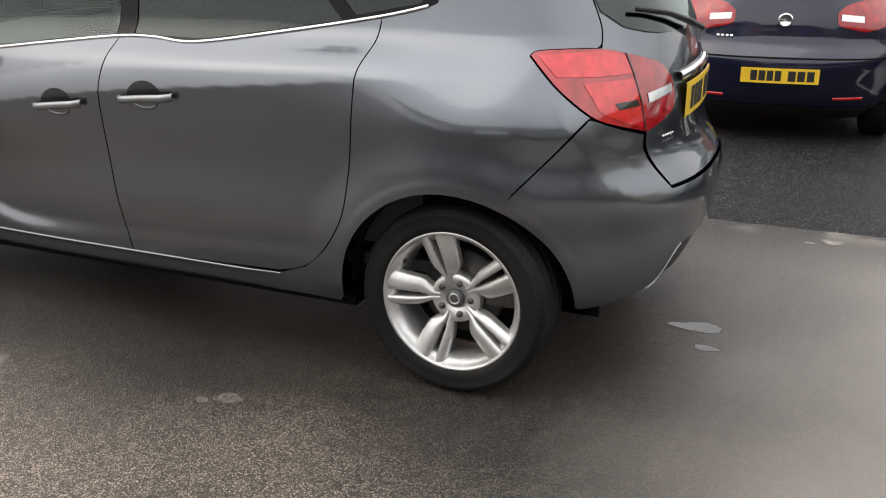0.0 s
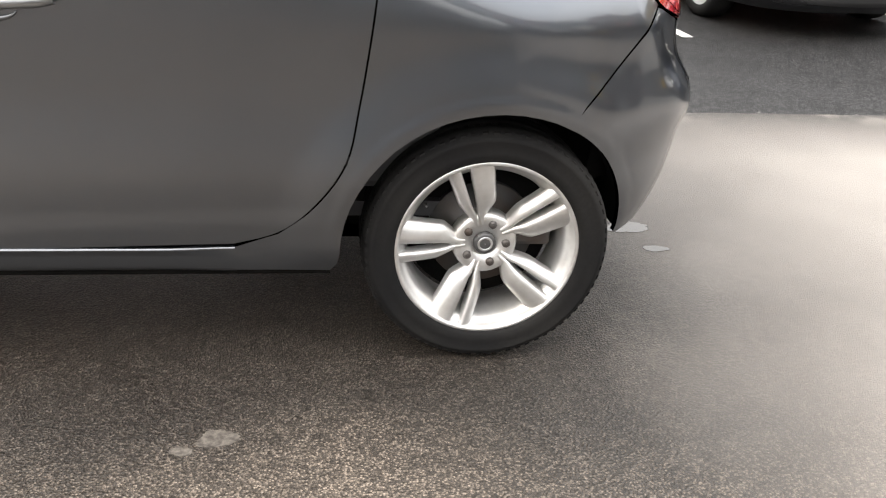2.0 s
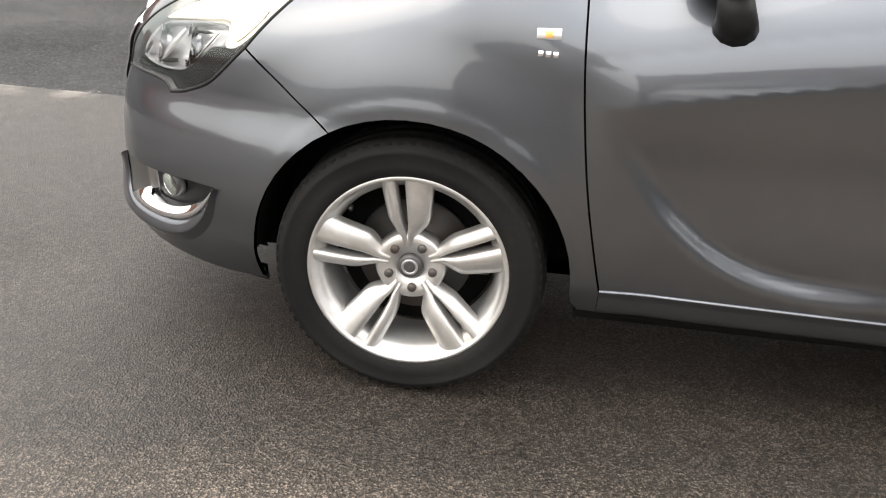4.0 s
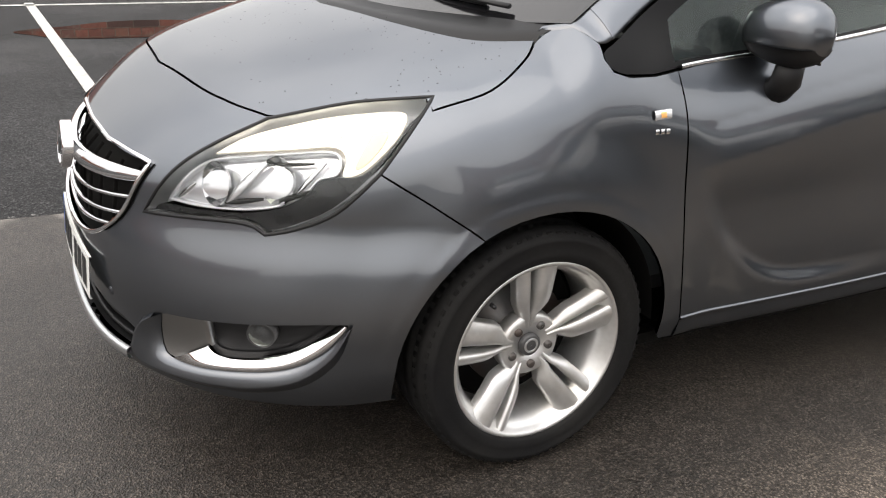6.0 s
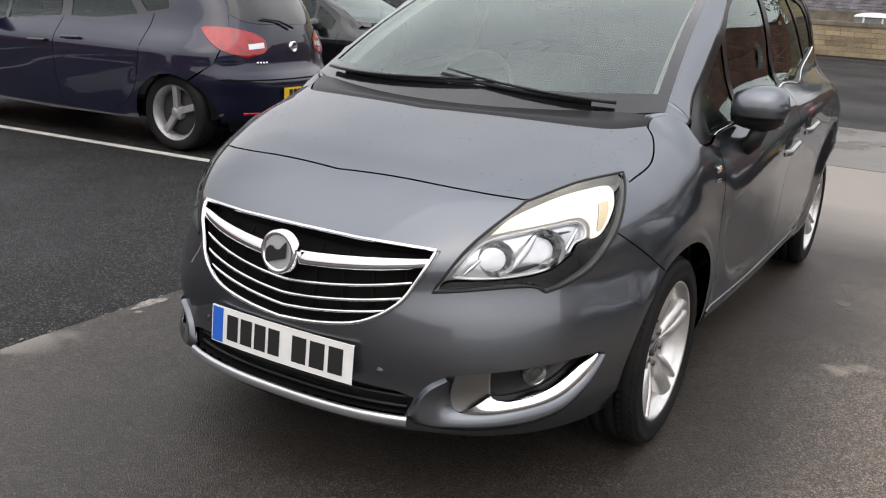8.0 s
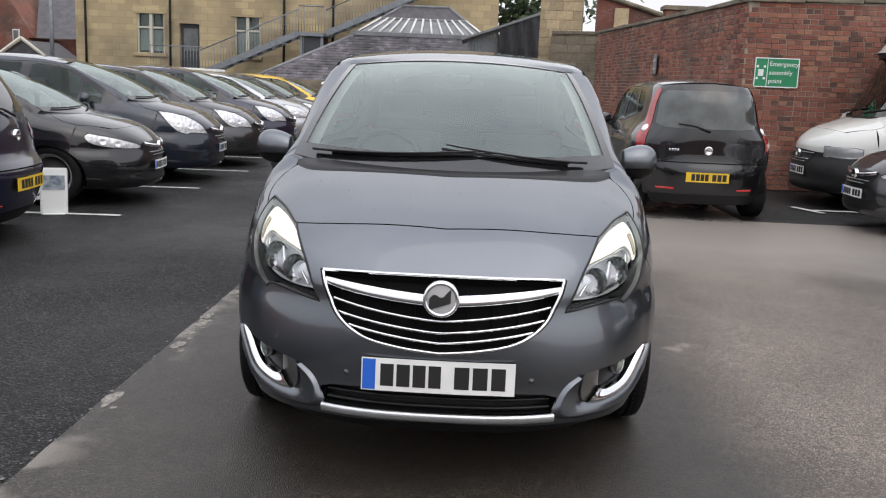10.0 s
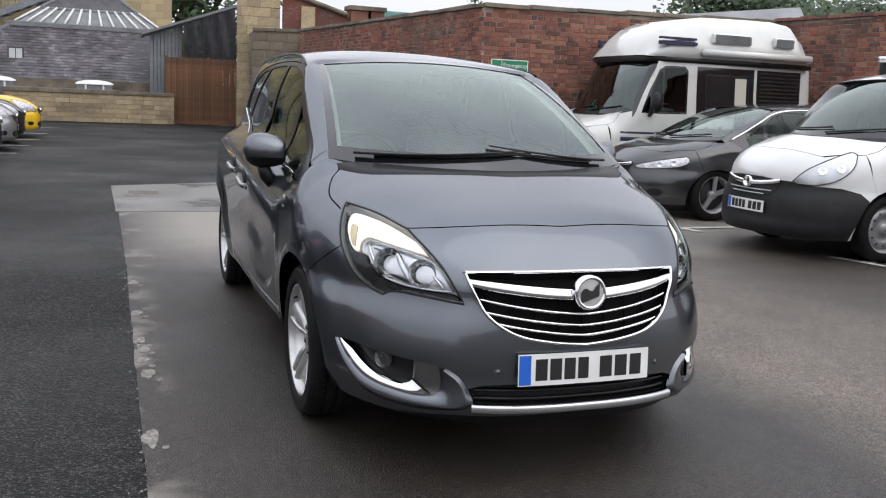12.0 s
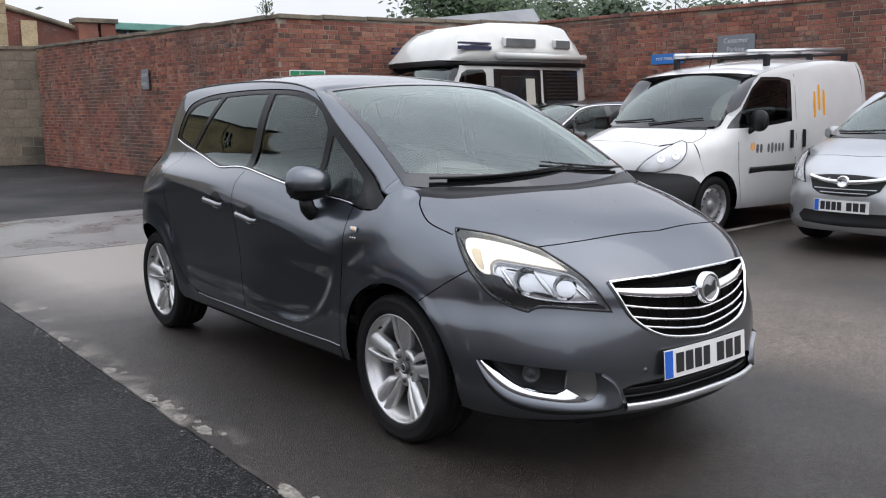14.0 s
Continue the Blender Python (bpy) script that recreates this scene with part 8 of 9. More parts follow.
        # lamps
        if lamps == "swept":
            loop = run(LAMP_TOP, 3) + run(LAMP_OUT, 3) + run(LAMP_LOW, 3) + run(LAMP_STEP, 3) + run(LAMP_IN, 3)
        elif lamps == "wide":
            loop = run([(22.0, 0.690), (30.0, 0.735), (42.0, 0.790), (56.0, 0.835)], 4) + run([(56.0, 0.835), (58.5, 0.80), (56.0, 0.735), (48.0, 0.690), (34.0, 0.662), (22.0, 0.660)], 4)
        elif lamps == "tall":
            loop = run([(26.0, 0.72), (32.0, 0.83), (42.0, 0.93), (53.0, 1.00), (57.0, 0.985)], 4) + run([(57.0, 0.985), (55.0, 0.87), (48.0, 0.76), (38.0, 0.70), (26.0, 0.70)], 4)
        else:
            loop = [(28.0, 0.80), (50.0, 0.80), (56.0, 0.79), (56.0, 0.68), (50.0, 0.66), (28.0, 0.66)]
        lamp = skin("headlamp", loop, nose, HEADLAMP if category == "car" else LAMP_GREY, root, DEG, 0.03, off=0.004 + (0.006 if dark_bumper else 0), depth=0.008, side=s)
        p, n = along(nose, loop + [loop[0]], 0.005 + (0.006 if dark_bumper else 0), DEG)
        ribbon("lamp_edge", p, n, 0.008, 0.003, BLACK_TRIM, lamp, "", s)
        mid = np.mean(np.array(loop), axis=0)
        for du in (-4.5, 4.5) if lamps != "box" else ():
            cp, cn = along(nose, [(mid[0] + du, mid[1] - 0.01 + du * 0.003)], 0.009 + (0.006 if dark_bumper else 0), DEG)
            me = lathe("lamp_bowl", [(0.006, -0.003), (0.022, 0.0005), (0.038, 0.003), (0.042, 0.001)], 9)
            me.transform(Matrix.Translation(cp[0]) @ Vector(cn[0]).to_track_quat("X", "Z").to_matrix().to_4x4())
            if s < 0:
                me.transform(Matrix.Diagonal((-1, 1, 1, 1)))
                me.flip_normals()
            me.polygons.foreach_set("use_smooth", [False] * len(me.polygons))
            part("lamp_bowl", me, FACET, lamp)
    # windscreen and roof
    rows = [[tuple(pane_at(a, f)) for a in np.linspace(-1, 1, 15)] for f in np.linspace(0, 1, 9)]
    ws = part("windscreen", grid_mesh("windscreen", rows), SCREEN_GLASS if category == "car" else VAN_GLASS, root)
    part("screen_border", grid_mesh("screen_border", [[tuple(pane_at(a, f) + np.array([0, -0.002, 0.003])) for a in np.linspace(-1, 1, 15)] for f in (-0.03, 0.07)]), GLOSS_BLACK, ws)
    rows = []
    y0 = head[0][1] + 0.005
    for y in np.linspace(y0, 1.56, 18):
        yy = min(max(y, outer[-1][0]), 1.50)
        xe, ze, zc = float(half_width(yy, float(ditch(yy)))) - 0.003, float(ditch(yy)) + 0.002, float(roof_line(y))
        rows.append([(xe * f, y, zc - (zc - ze) * abs(f) ** 2.4) for f in np.linspace(-1, 1, 15)])
    part("roof", grid_mesh("roof", rows), coat, root)
    rows = []
    for f in (0.0, 0.5, 1.0):
        row = []
        for x, y in run(BONNET_REAR, 4) + [BONNET_REAR[-1]]:
            c, q = lid(np.array([x]), np.array([y]))[0], pane_at(x / foot[0][0], 0.01)
            w = c * (1 - f) + q * f
            row.append((w[0], w[1], w[2] - 0.012))
        rows.append([(-x, y, z) for x, y, z in row[:-1]] + row[::-1])
    part("cowl", grid_mesh("cowl", rows), BLACK_TRIM, root)
    for a0, a1 in ((-0.85, 0.05), (0.0, 0.8)):
        part("wiper", tube("wiper", [tuple(pane_at(a0 + (a1 - a0) * f, 0.03 + 0.07 * f) + np.array([0, -0.012, 0.014])) for f in np.linspace(0, 1, 6)], 0.009, 6), BLACK_TRIM, root)
    # grille and intakes
    low = both([(0.0, 0.27), (22.0, 0.28), (26.0, 0.34), (22.0, 0.40), (0.0, 0.40)])
    skin("lower_intake", low, nose, BLACK_TRIM, nose_ob, DEG, 0.05, off=0.003, depth=0.004)
    if grille != "none":
        loop = both([(0.0, 0.545), (12.0, 0.555), (17.5, 0.60), (21.0, 0.715), (10.0, 0.735), (0.0, 0.74)])
        proud = 0.010 if dark_bumper else 0.0
        gr = skin("grille", loop, nose, BLACK_TRIM, root, DEG, 0.05, off=0.003 + proud, depth=0.005)
        if grille == "chrome":
            p, n = along(nose, [(u, 0.672 + 0.0001 * u * u) for u in np.linspace(-20.0, 20.0, 15)], 0.008 + proud, DEG)
            ribbon("chrome_bar", p, n, 0.040, 0.012, CHROME, gr)
        for z, w in ((0.575, 12.0), (0.61, 16.0)) + (((0.70, 20.0),) if grille != "chrome" else ()):
            p, n = along(nose, [(u, z) for u in np.linspace(-w, w, 9)], 0.006 + proud, DEG)
            ribbon("grille_bar", p, n, 0.010, 0.004, SATIN, gr)
        ep, en = along(nose, [(0.0, 0.676)], 0.02 + proud, DEG)
        me = lathe("emblem", [(0.001, 0.006), (0.040, 0.006), (0.046, 0.010), (0.054, 0.008), (0.057, -0.02)], 24)
        me.transform(Matrix.Translation(ep[0]) @ Vector((0, -1, 0.1)).to_track_quat("X", "Z").to_matrix().to_4x4())
        part("emblem", me, CHROME, gr)
    for s in (1, -1):
        fogl = [(38.0 + 5 * math.cos(t), 0.36 + 0.05 * math.sin(t)) for t in np.linspace(0, 2 * math.pi, 14)[:-1]]
        skin("fog_recess", fogl, nose, BLACK_TRIM, nose_ob, DEG, 0.04, off=0.002, depth=0.003, side=s)
    if dark_bumper:
        loop = both([(0.0, 0.20), (56.0, 0.20), (58.5, 0.33), (61.5, 0.46), (65.0, 0.575), (60.0, 0.64), (50.0, 0.680), (36.0, 0.690), (26.0, 0.715), (0.0, 0.735)])
        skin("bumper_cover", loop, nose, dark_bumper, nose_ob, DEG, 0.05, off=0.008, depth=0.01)
    pl = nose(np.array([0.0]), np.array([0.46]))[0]
    if plates:
        number_plate(root, (0, float(pl[1]) - 0.028, 0.455), 0, False, PLATE_SLOTS, 0.012)
    # tail details
    if rear_pane:
        rz = (1.13, float(roof_line(1.45)) - 0.09)
        if rear == "upright":
            sl = both(run([(0.0, 1.045), (25.0, 1.045), (42.0, 1.055)], 3) + [(45.5, 1.10), (46.5, 1.40), (42.0, 1.465), (0.0, 1.475)])
        else:
            sl = both(run([(0.0, rz[0]), (25.0, rz[0]), (40.0, rz[0] + 0.03)], 3) + [(43.0, rz[0] + 0.07), (45.0, rz[1] - 0.06), (42.0, rz[1] - 0.01), (0.0, rz[1])])
        skin("rear_window", sl, tail, PALE_TAIL_GLASS if rear == "upright" else TAIL_GLASS, tail_ob, 0.0125, 0.05, off=0.004, depth=0.006)
        part("rear_wiper", tube("rear_wiper", [tuple(tail(np.array([a]), np.array([z]))[0] + np.array([0, 0.03, 0])) for a, z in ((0, sl[0][1] - 0.03), (12, sl[0][1] + 0.03), (26, sl[0][1] + 0.05))], [0.013, 0.010, 0.007], 6), BLACK_TRIM, tail_ob)
    if rear == "upright":
        loops = [run([(48.0, 1.475), (56.5, 1.470), (60.0, 1.25), (61.0, 0.98), (58.5, 0.83)], 3) + run([(58.5, 0.83), (50.0, 0.80), (49.5, 1.0), (50.0, 1.25), (48.0, 1.475)], 3)]
    else:
        loops = [REAR_LAMP]
    for s in (1, -1):
        for loop in loops:
            tl = skin("tail_lamp", loop, tail, RED_LENS, root, 0.0125, 0.03, off=0.005, depth=0.012, side=s)
        if rear == "upright":
            cp, cn = along(tail, [(55.0, 1.02)], 0.006, 0.0125)
            me = lathe("indicator_lens", [(0.001, 0.016), (0.035, 0.014), (0.055, 0.004), (0.056, -0.002)], 20)
            me.transform(Matrix.Translation(cp[0]) @ Vector(cn[0]).to_track_quat("X", "Z").to_matrix().to_4x4())
            if s < 0:
                me.transform(Matrix.Diagonal((-1, 1, 1, 1)))
                me.flip_normals()
            part("indicator_lens", me, CLEAR_WHITE, tl)
        else:
            skin("reverse_lens", [(34.8, 0.960), (25.0, 0.975), (24.9, 0.930), (34.6, 0.915)], tail, CLEAR_WHITE, tl, 0.0125, 0.03, off=0.008, depth=0.003, side=s)
        p, n = along(tail, [(u, 0.36) for u in np.linspace(24.0, 38.0, 7)], 0.004, 0.0125)
        ribbon("bumper_reflector", p, n, 0.022, 0.004, RED_BRIGHT, tail_ob, "", s)
    zb = 0.66
    p, n = along(tail, [(u, zb) for u in np.linspace(-50.0, 50.0, 31)], 0.001, 0.0125)
    ribbon("gate_gap", p, n, 0.012, 0.002, UNDERSIDE, tail_ob)
    zp = {"hatch": 0.53, "upright": 0.50, "box": 0.6}[rear]
    tp = tail(np.array([0.0]), np.array([zp]))[0]
    if plates:
        number_plate(root, (0, float(tp[1]) + 0.022, zp), 180, True, PLATE_SLOTS, 0.012, "rear_number_plate")
    ze = {"hatch": 0.93, "upright": 0.80, "box": 0.9}[rear]
    te = tail(np.array([0.0]), np.array([ze]))[0]
    me = lathe("rear_emblem", [(0.001, 0.004), (0.034, 0.005), (0.040, 0.010), (0.050, 0.008), (0.053, -0.02)], 24)
    me.transform(Matrix.Translation((0, float(te[1]) + 0.008, ze)) @ pose(0, 0, 0, 0, 0, 90))
    part("rear_emblem", me, CHROME, tail_ob)
    for k in range(4):
        p, n = along(tail, [(23.0 + 2.0 * k, 0.80), (24.2 + 2.0 * k, 0.80)], 0.002, 0.0125)
        ribbon("gate_letter", p, n, 0.026, 0.003, CHROME, tail_ob)
    skin("lower_valance", both([(0.0, 0.19), (44.0, 0.19), (46.0, 0.29), (0.0, 0.30)]), tail, BLACK_TRIM, tail_ob, 0.0125, 0.05, off=0.003, depth=0.004)
    # cabin and underside
    for z0, z1, y0, y1, w, nm, mt in ((0.20, 0.25, -1.9, 1.75, 0.52, "floor_pan", UNDERSIDE), (0.40, 0.44, -0.95, 1.45, 0.70, "cabin_floor", CABIN_DARK), (0.80, 1.0, -1.20, -0.80, 0.66, "dashboard", CABIN_DARK), (0.92, 0.95, 1.15, 1.55, 0.55, "parcel_shelf", CABIN_DARK)):
        part(nm, slab_mesh(nm, -w, w, y0, y1, z0, z1, 0.02), mt, root)
    if category == "car":
        for x in (-0.36, 0.36):
            me = slab_mesh("front_seat", -0.24, 0.24, -0.06, 0.07, 0.45, 1.12, 0.05)
            me.transform(pose(x, 0.12, 0.0, -8))
            part("front_seat", me, SEAT_CLOTH, root)
            me = slab_mesh("headrest", -0.12, 0.12, -0.04, 0.04, 1.15, 1.30, 0.04)
            me.transform(pose(x, 0.12, 0.0, -8))
            part("headrest", me, SEAT_CLOTH, root)
        part("rear_seat", slab_mesh("rear_seat", -0.60, 0.60, 0.95, 1.08, 0.45, 1.10, 0.05), SEAT_CLOTH, root)
    else:
        part("bulkhead", slab_mesh("bulkhead", -0.80, 0.80, 0.20, 0.24, 0.40, top_z - 0.02), CABIN_DARK, root)
        for x in (-0.40, 0.40):
            part("front_seat", slab_mesh("front_seat", x - 0.25, x + 0.25, -0.10, 0.05, 0.45, 1.35, 0.05), SEAT_CLOTH, root)
    for s in (1, -1):
        for c in AXLES:
            rows = [[(s * x, c + 0.368 * math.cos(a), HUB_Z + 0.368 * math.sin(a)) for a in np.linspace(0.0, math.pi, 16)] for x in (0.50, 0.80)]
            part("wheel_liner", grid_mesh("wheel_liner", rows), UNDERSIDE, root)
            part("well_wall", slab_mesh("well_wall", *sorted((s * 0.48, s * 0.50)), c - 0.40, c + 0.40, 0.20, 0.72), UNDERSIDE, root)
    done = set()
    for ob in root.children_recursive:
        if ob.type == "MESH" and ob.data.name not in done:
            ob.data.transform(Matrix.Diagonal((*scale, 1)))
            done.add(ob.data.name)
    for s in (1, -1):
        for c in AXLES:
            plain_wheel(root, s * 0.735 * scale[0], c * scale[1], radius, s, radius, spokes)
    set_shape(HERO_SHAPE)
    FLARE[0], SCOOP[0], BLUNT[0] = 0.017, 0.023, 0.0
    return root


PALE_TAIL_GLASS = material("grey_rear_glass", (0.085, 0.095, 0.092), 0.05, coat=0.5, second=(0.04, 0.044, 0.043), scale=5)
TAIL_GLASS = material("dark_rear_glass", (0.012, 0.013, 0.014), 0.04, coat=0.5, second=(0.02, 0.021, 0.022), scale=3)
NAVY = paint("deep_navy_paint", (0.006, 0.007, 0.026), 0.3, 0.35)
BLACK_CAR = paint("black_paint", (0.006, 0.006, 0.007), 0.2, 0.35)
BLUE_BLACK = paint("blue_black_paint", (0.013, 0.017, 0.030), 0.4, 0.35)
CHARCOAL = paint("charcoal_paint", (0.050, 0.050, 0.053), 0.8, 0.35)
SILVER_CAR = paint("silver_paint", (0.50, 0.51, 0.52), 0.8, 0.35)
YELLOW_CAR = paint("yellow_paint", (0.80, 0.50, 0.015), 0.0, 0.4)
WHITE_VAN = paint("white_van_paint", (0.66, 0.66, 0.65), 0.0, 0.4)
CREAM = paint("cream_white_paint", (0.60, 0.60, 0.565), 0.0, 0.45)

ROW = "cars in the far parking row"
vehicle("parked_hatchback", "navy blue hatchback parked with its tail to the aisle", "car", (-5.50, 1.83, -0.012), -85, (1.0, 1.0, 0.93), NAVY, ROW, step=0.055)
vehicle("parked_hatchback", "black hatchback with a chrome grille bar, nose to the aisle", "car", (-5.62, 4.62, -0.012), 95, (0.98, 0.98, 0.91), BLACK_CAR, ROW, lamps="wide", step=0.055)
vehicle("parked_people_carrier", "blue-black people carrier, nose to the aisle", "car", (-5.60, 6.90, -0.012), 95, (1.0, 1.0, 0.99), BLUE_BLACK, ROW)
vehicle("parked_hatchback", "charcoal hatchback, nose to the aisle", "car", (-5.52, 9.25, -0.012), 95, (0.97, 0.97, 0.95), CHARCOAL, ROW)
vehicle("parked_hatchback", "dark navy hatchback with a bright lower trim", "car", (-5.46, 11.60, -0.012), 95, (0.97, 0.97, 0.96), NAVY, ROW)
vehicle("parked_hatchback", "silver hatchback between dark cars", "car", (-5.42, 13.85, -0.012), 95, (0.97, 0.97, 0.93), SILVER_CAR, ROW)
vehicle("parked_hatchback", "black small hatchback beside a yellow car", "car", (-5.36, 15.95, -0.012), 95, (0.95, 0.93, 0.92), BLACK_CAR, ROW)
vehicle("parked_hatchback", "bright yellow small hatchback at the row's end", "car", (-5.20, 18.20, -0.012), 95, (0.95, 0.93, 0.92), YELLOW_CAR, ROW)

# the small black hatchback by the brick wall: upright tail
upright = dict(HERO_SHAPE)
upright["tail_reach"] = spline([0.16, 0.30, 0.45, 0.58, 0.66, 0.75, 0.95, 1.20, 1.40, 1.58], [0.82, 0.88, 0.905, 0.90, 0.87, 0.855, 0.845, 0.81, 0.76, 0.66])
upright["roof_line"] = spline([-0.6, -0.38, 0.0, 0.4, 0.9, 1.3, 1.55, 1.70], [1.47, 1.525, 1.580, 1.605, 1.605, 1.590, 1.570, 1.55])
upright["ditch"] = spline([-0.42, -0.2, 0.0, 0.4, 1.0, 1.3, 1.52], [1.483, 1.520, 1.538, 1.553, 1.550, 1.540, 1.525])
vehicle("parked_hatchback", "small black hatchback with tall red tail lamps by the brick wall", "car", (2.72, 6.74, 0.0), 180, (0.925, 0.88, 0.98), BLACK_CAR, "", upright, step=0.04, rear="upright", radius=0.295)

# saloon, people carrier on the near side
vehicle("parked_saloon", "dark grey saloon with a chrome grille, nose to the aisle", "car", (6.70, 4.95, 0.0), -90, (1.03, 1.05, 0.915), CHARCOAL, "", step=0.055, lamps="wide", bright_edge=True)
vehicle("parked_people_carrier", "silver people carrier with a chrome grille beside the van", "car", (7.20, -0.17, 0.0), -90, (1.0, 1.0, 1.0), SILVER_CAR, "", step=0.055, lamps="swept")

# the white van
van = dict(HERO_SHAPE)
van["side_width"] = van_sides
van["bonnet_line"] = spline([-2.25, -2.22, -2.14, -2.01, -1.80, -1.55, -1.30, -1.05, -0.8], [0.76, 0.82, 0.91, 1.00, 1.07, 1.13, 1.185, 1.25, 1.33])
van["tail_reach"] = spline([0.16, 0.30, 0.60, 1.00, 1.40, 1.70, 1.84], [0.80, 0.85, 0.87, 0.865, 0.85, 0.82, 0.76])
van["ditch"] = spline([-0.70, -0.4, 0.0, 0.6, 1.2, 1.6], [1.660, 1.735, 1.800, 1.860, 1.880, 1.870])
van["roof_line"] = spline([-0.70, -0.4, 0.0, 0.6, 1.2, 1.7], [1.700, 1.785, 1.855, 1.915, 1.935, 1.92])
van_pillar = [(-1.21, 1.12), (-1.12, 1.16), (-0.98, 1.30), (-0.82, 1.47), (-0.68, 1.62), (-0.60, 1.675)]
van_pane = [[(-0.985, 1.165), (-0.60, 1.165), (-0.08, 1.215), (-0.06, 1.60), (-0.20, 1.640), (-0.50, 1.630), (-0.70, 1.52)]]
van_dlo = [(-1.10, 1.12), (-0.60, 1.125), (0.0, 1.18), (0.02, 1.64), (-0.20, 1.672), (-0.54, 1.668), (-0.72, 1.545), (-0.92, 1.32)]
VAN_GREY = material("grey_van_bumper", (0.011, 0.0115, 0.0125), 0.55, specular=0.35, second=(0.017, 0.017, 0.018), scale=8)
v = vehicle("panel_van", "white panel van with a dark bumper and orange marks", "van", (6.55, 2.20, 0.0), -90, (1.0, 1.02, 1.0), WHITE_VAN, "", van, van_pane, ((0.63, -0.60, 1.715), (0.05, -0.045)), ((0.745, -1.42, 1.135), (0.24, 0.03)), van_pillar,
            0.045, "tall", "box", dark_bumper=VAN_GREY, spokes=0, radius=0.315, rear_pane=False, mirrors=(0.90, -0.80, 1.20, 0.18, 0.12), loop_dlo=van_dlo)
ORANGE = material("orange_vinyl", (0.85, 0.36, 0.02), 0.45)
INK_GREY = material("grey_vinyl", (0.10, 0.105, 0.11), 0.45)


def decal(root, name, at_y, at_z, w, h, surface, lean=0.0, chart_shape=van):
    set_shape(chart_shape)
    FLARE[0], SCOOP[0], BLUNT[0] = 0.012, 0.0, shape_blunt()
    loop = [(at_y + w / 2 * math.cos(t) * 1.0, at_z + math.copysign(min(1, abs(math.sin(t)) * 1.3), math.sin(t)) * h / 2) for t in np.linspace(0, 2 * math.pi, 16)[:-1]]
    loop = [(y + lean * (z - at_z), z) for y, z in loop]
    skin(name, loop, flank, surface, root, 1.0, 0.03, off=0.002, depth=0.001, side=1)
    set_shape(HERO_SHAPE)
    FLARE[0], SCOOP[0], BLUNT[0] = 0.017, 0.023, 0.0


for k, (y, z, h) in enumerate(((0.50, 1.36, 0.30), (0.61, 1.44, 0.30), (0.72, 1.38, 0.30))):
    decal(v, "orange_mark", y, z, 0.062, h, ORANGE, 0.06)
for k, (y, h) in enumerate(((-0.79, 0.075), (-0.76, 0.10), (-0.73, 0.075))):
    decal(v, "orange_mark", y, 0.92, 0.020, h, ORANGE, 0.06)
for k in range(8):
    if k != 2:
        decal(v, "letter_bar", -0.675 + 0.068 * k, 0.895, 0.046, 0.095 if k != 4 else 0.12, INK_GREY)
for s in (1, -1):
    set_shape(van)
    p, n = along(flank, [(y, 0.66) for y in np.linspace(-0.80, 0.60, 12)], 0.004)
    ribbon("side_moulding", p, n, 0.075, 0.012, VAN_GREY, v, "dark grey rubbing strip", s)
    set_shape(HERO_SHAPE)
rack = new("roof_rack")
rack.parent = v
tagged(rack, "aluminium roof bars with black feet")
for x in (-0.50, 0.50):
    part("rail", tube("rail", [(x, -0.35, 1.955), (x, 1.75, 2.035)], 0.032, 8), SATIN, rack)
for y in (-0.15, 0.75, 1.55):
    part("cross_bar", tube("cross_bar", [(-0.62, y, 1.925 + 0.03 * y), (0.62, y, 1.925 + 0.03 * y)], 0.018, 6), BLACK_TRIM, rack)
    for x in (-0.62, 0.62):
        part("foot", slab_mesh("foot", x - 0.03, x + 0.03, y - 0.03, y + 0.03, 1.76 + 0.04 * y, 1.935 + 0.03 * y, 0.006), BLACK_TRIM, rack)
part("aerial", tube("aerial", [(0, -0.35, 1.80), (0, -0.28, 1.98)], 0.006, 5), BLACK_TRIM, v)

# the camper van
camper = dict(HERO_SHAPE)
camper["side_width"] = camper_sides
camper["bonnet_line"] = spline([-2.25, -2.22, -2.14, -2.01, -1.80, -1.55, -1.30, -1.05, -0.8], [0.78, 0.84, 0.93, 1.02, 1.10, 1.18, 1.26, 1.35, 1.45])
camper["tail_reach"] = spline([0.16, 0.30, 0.60, 1.00, 1.40, 1.80, 2.05], [0.95, 1.0, 1.02, 1.02, 1.01, 0.99, 0.97])
camper["ditch"] = spline([-0.85, -0.4, 0.0, 0.6, 1.2, 1.6], [2.02, 2.035, 2.04, 2.04, 2.04, 2.04])
camper["roof_line"] = spline([-0.85, -0.4, 0.0, 0.6, 1.2, 1.7], [2.06, 2.06, 2.06, 2.06, 2.06, 2.06])
camper_pillar = [(-1.28, 1.17), (-1.22, 1.25), (-1.12, 1.45), (-1.02, 1.66), (-0.94, 1.86), (-0.88, 2.01)]
camper_pane = [[(-1.08, 1.27), (-0.80, 1.27), (-0.80, 1.86), (-0.86, 1.82), (-0.97, 1.56)], [(-0.77, 1.27), (-0.41, 1.28), (-0.40, 1.86), (-0.45, 1.92), (-0.74, 1.91), (-0.77, 1.88)]]
camper_dlo = [(-1.13, 1.245), (-0.80, 1.240), (-0.38, 1.25), (-0.37, 1.88), (-0.43, 1.945), (-0.75, 1.94), (-0.86, 1.88), (-1.00, 1.58)]
NAVY_TAPE = material("navy_stripe", (0.02, 0.025, 0.07), 0.4)
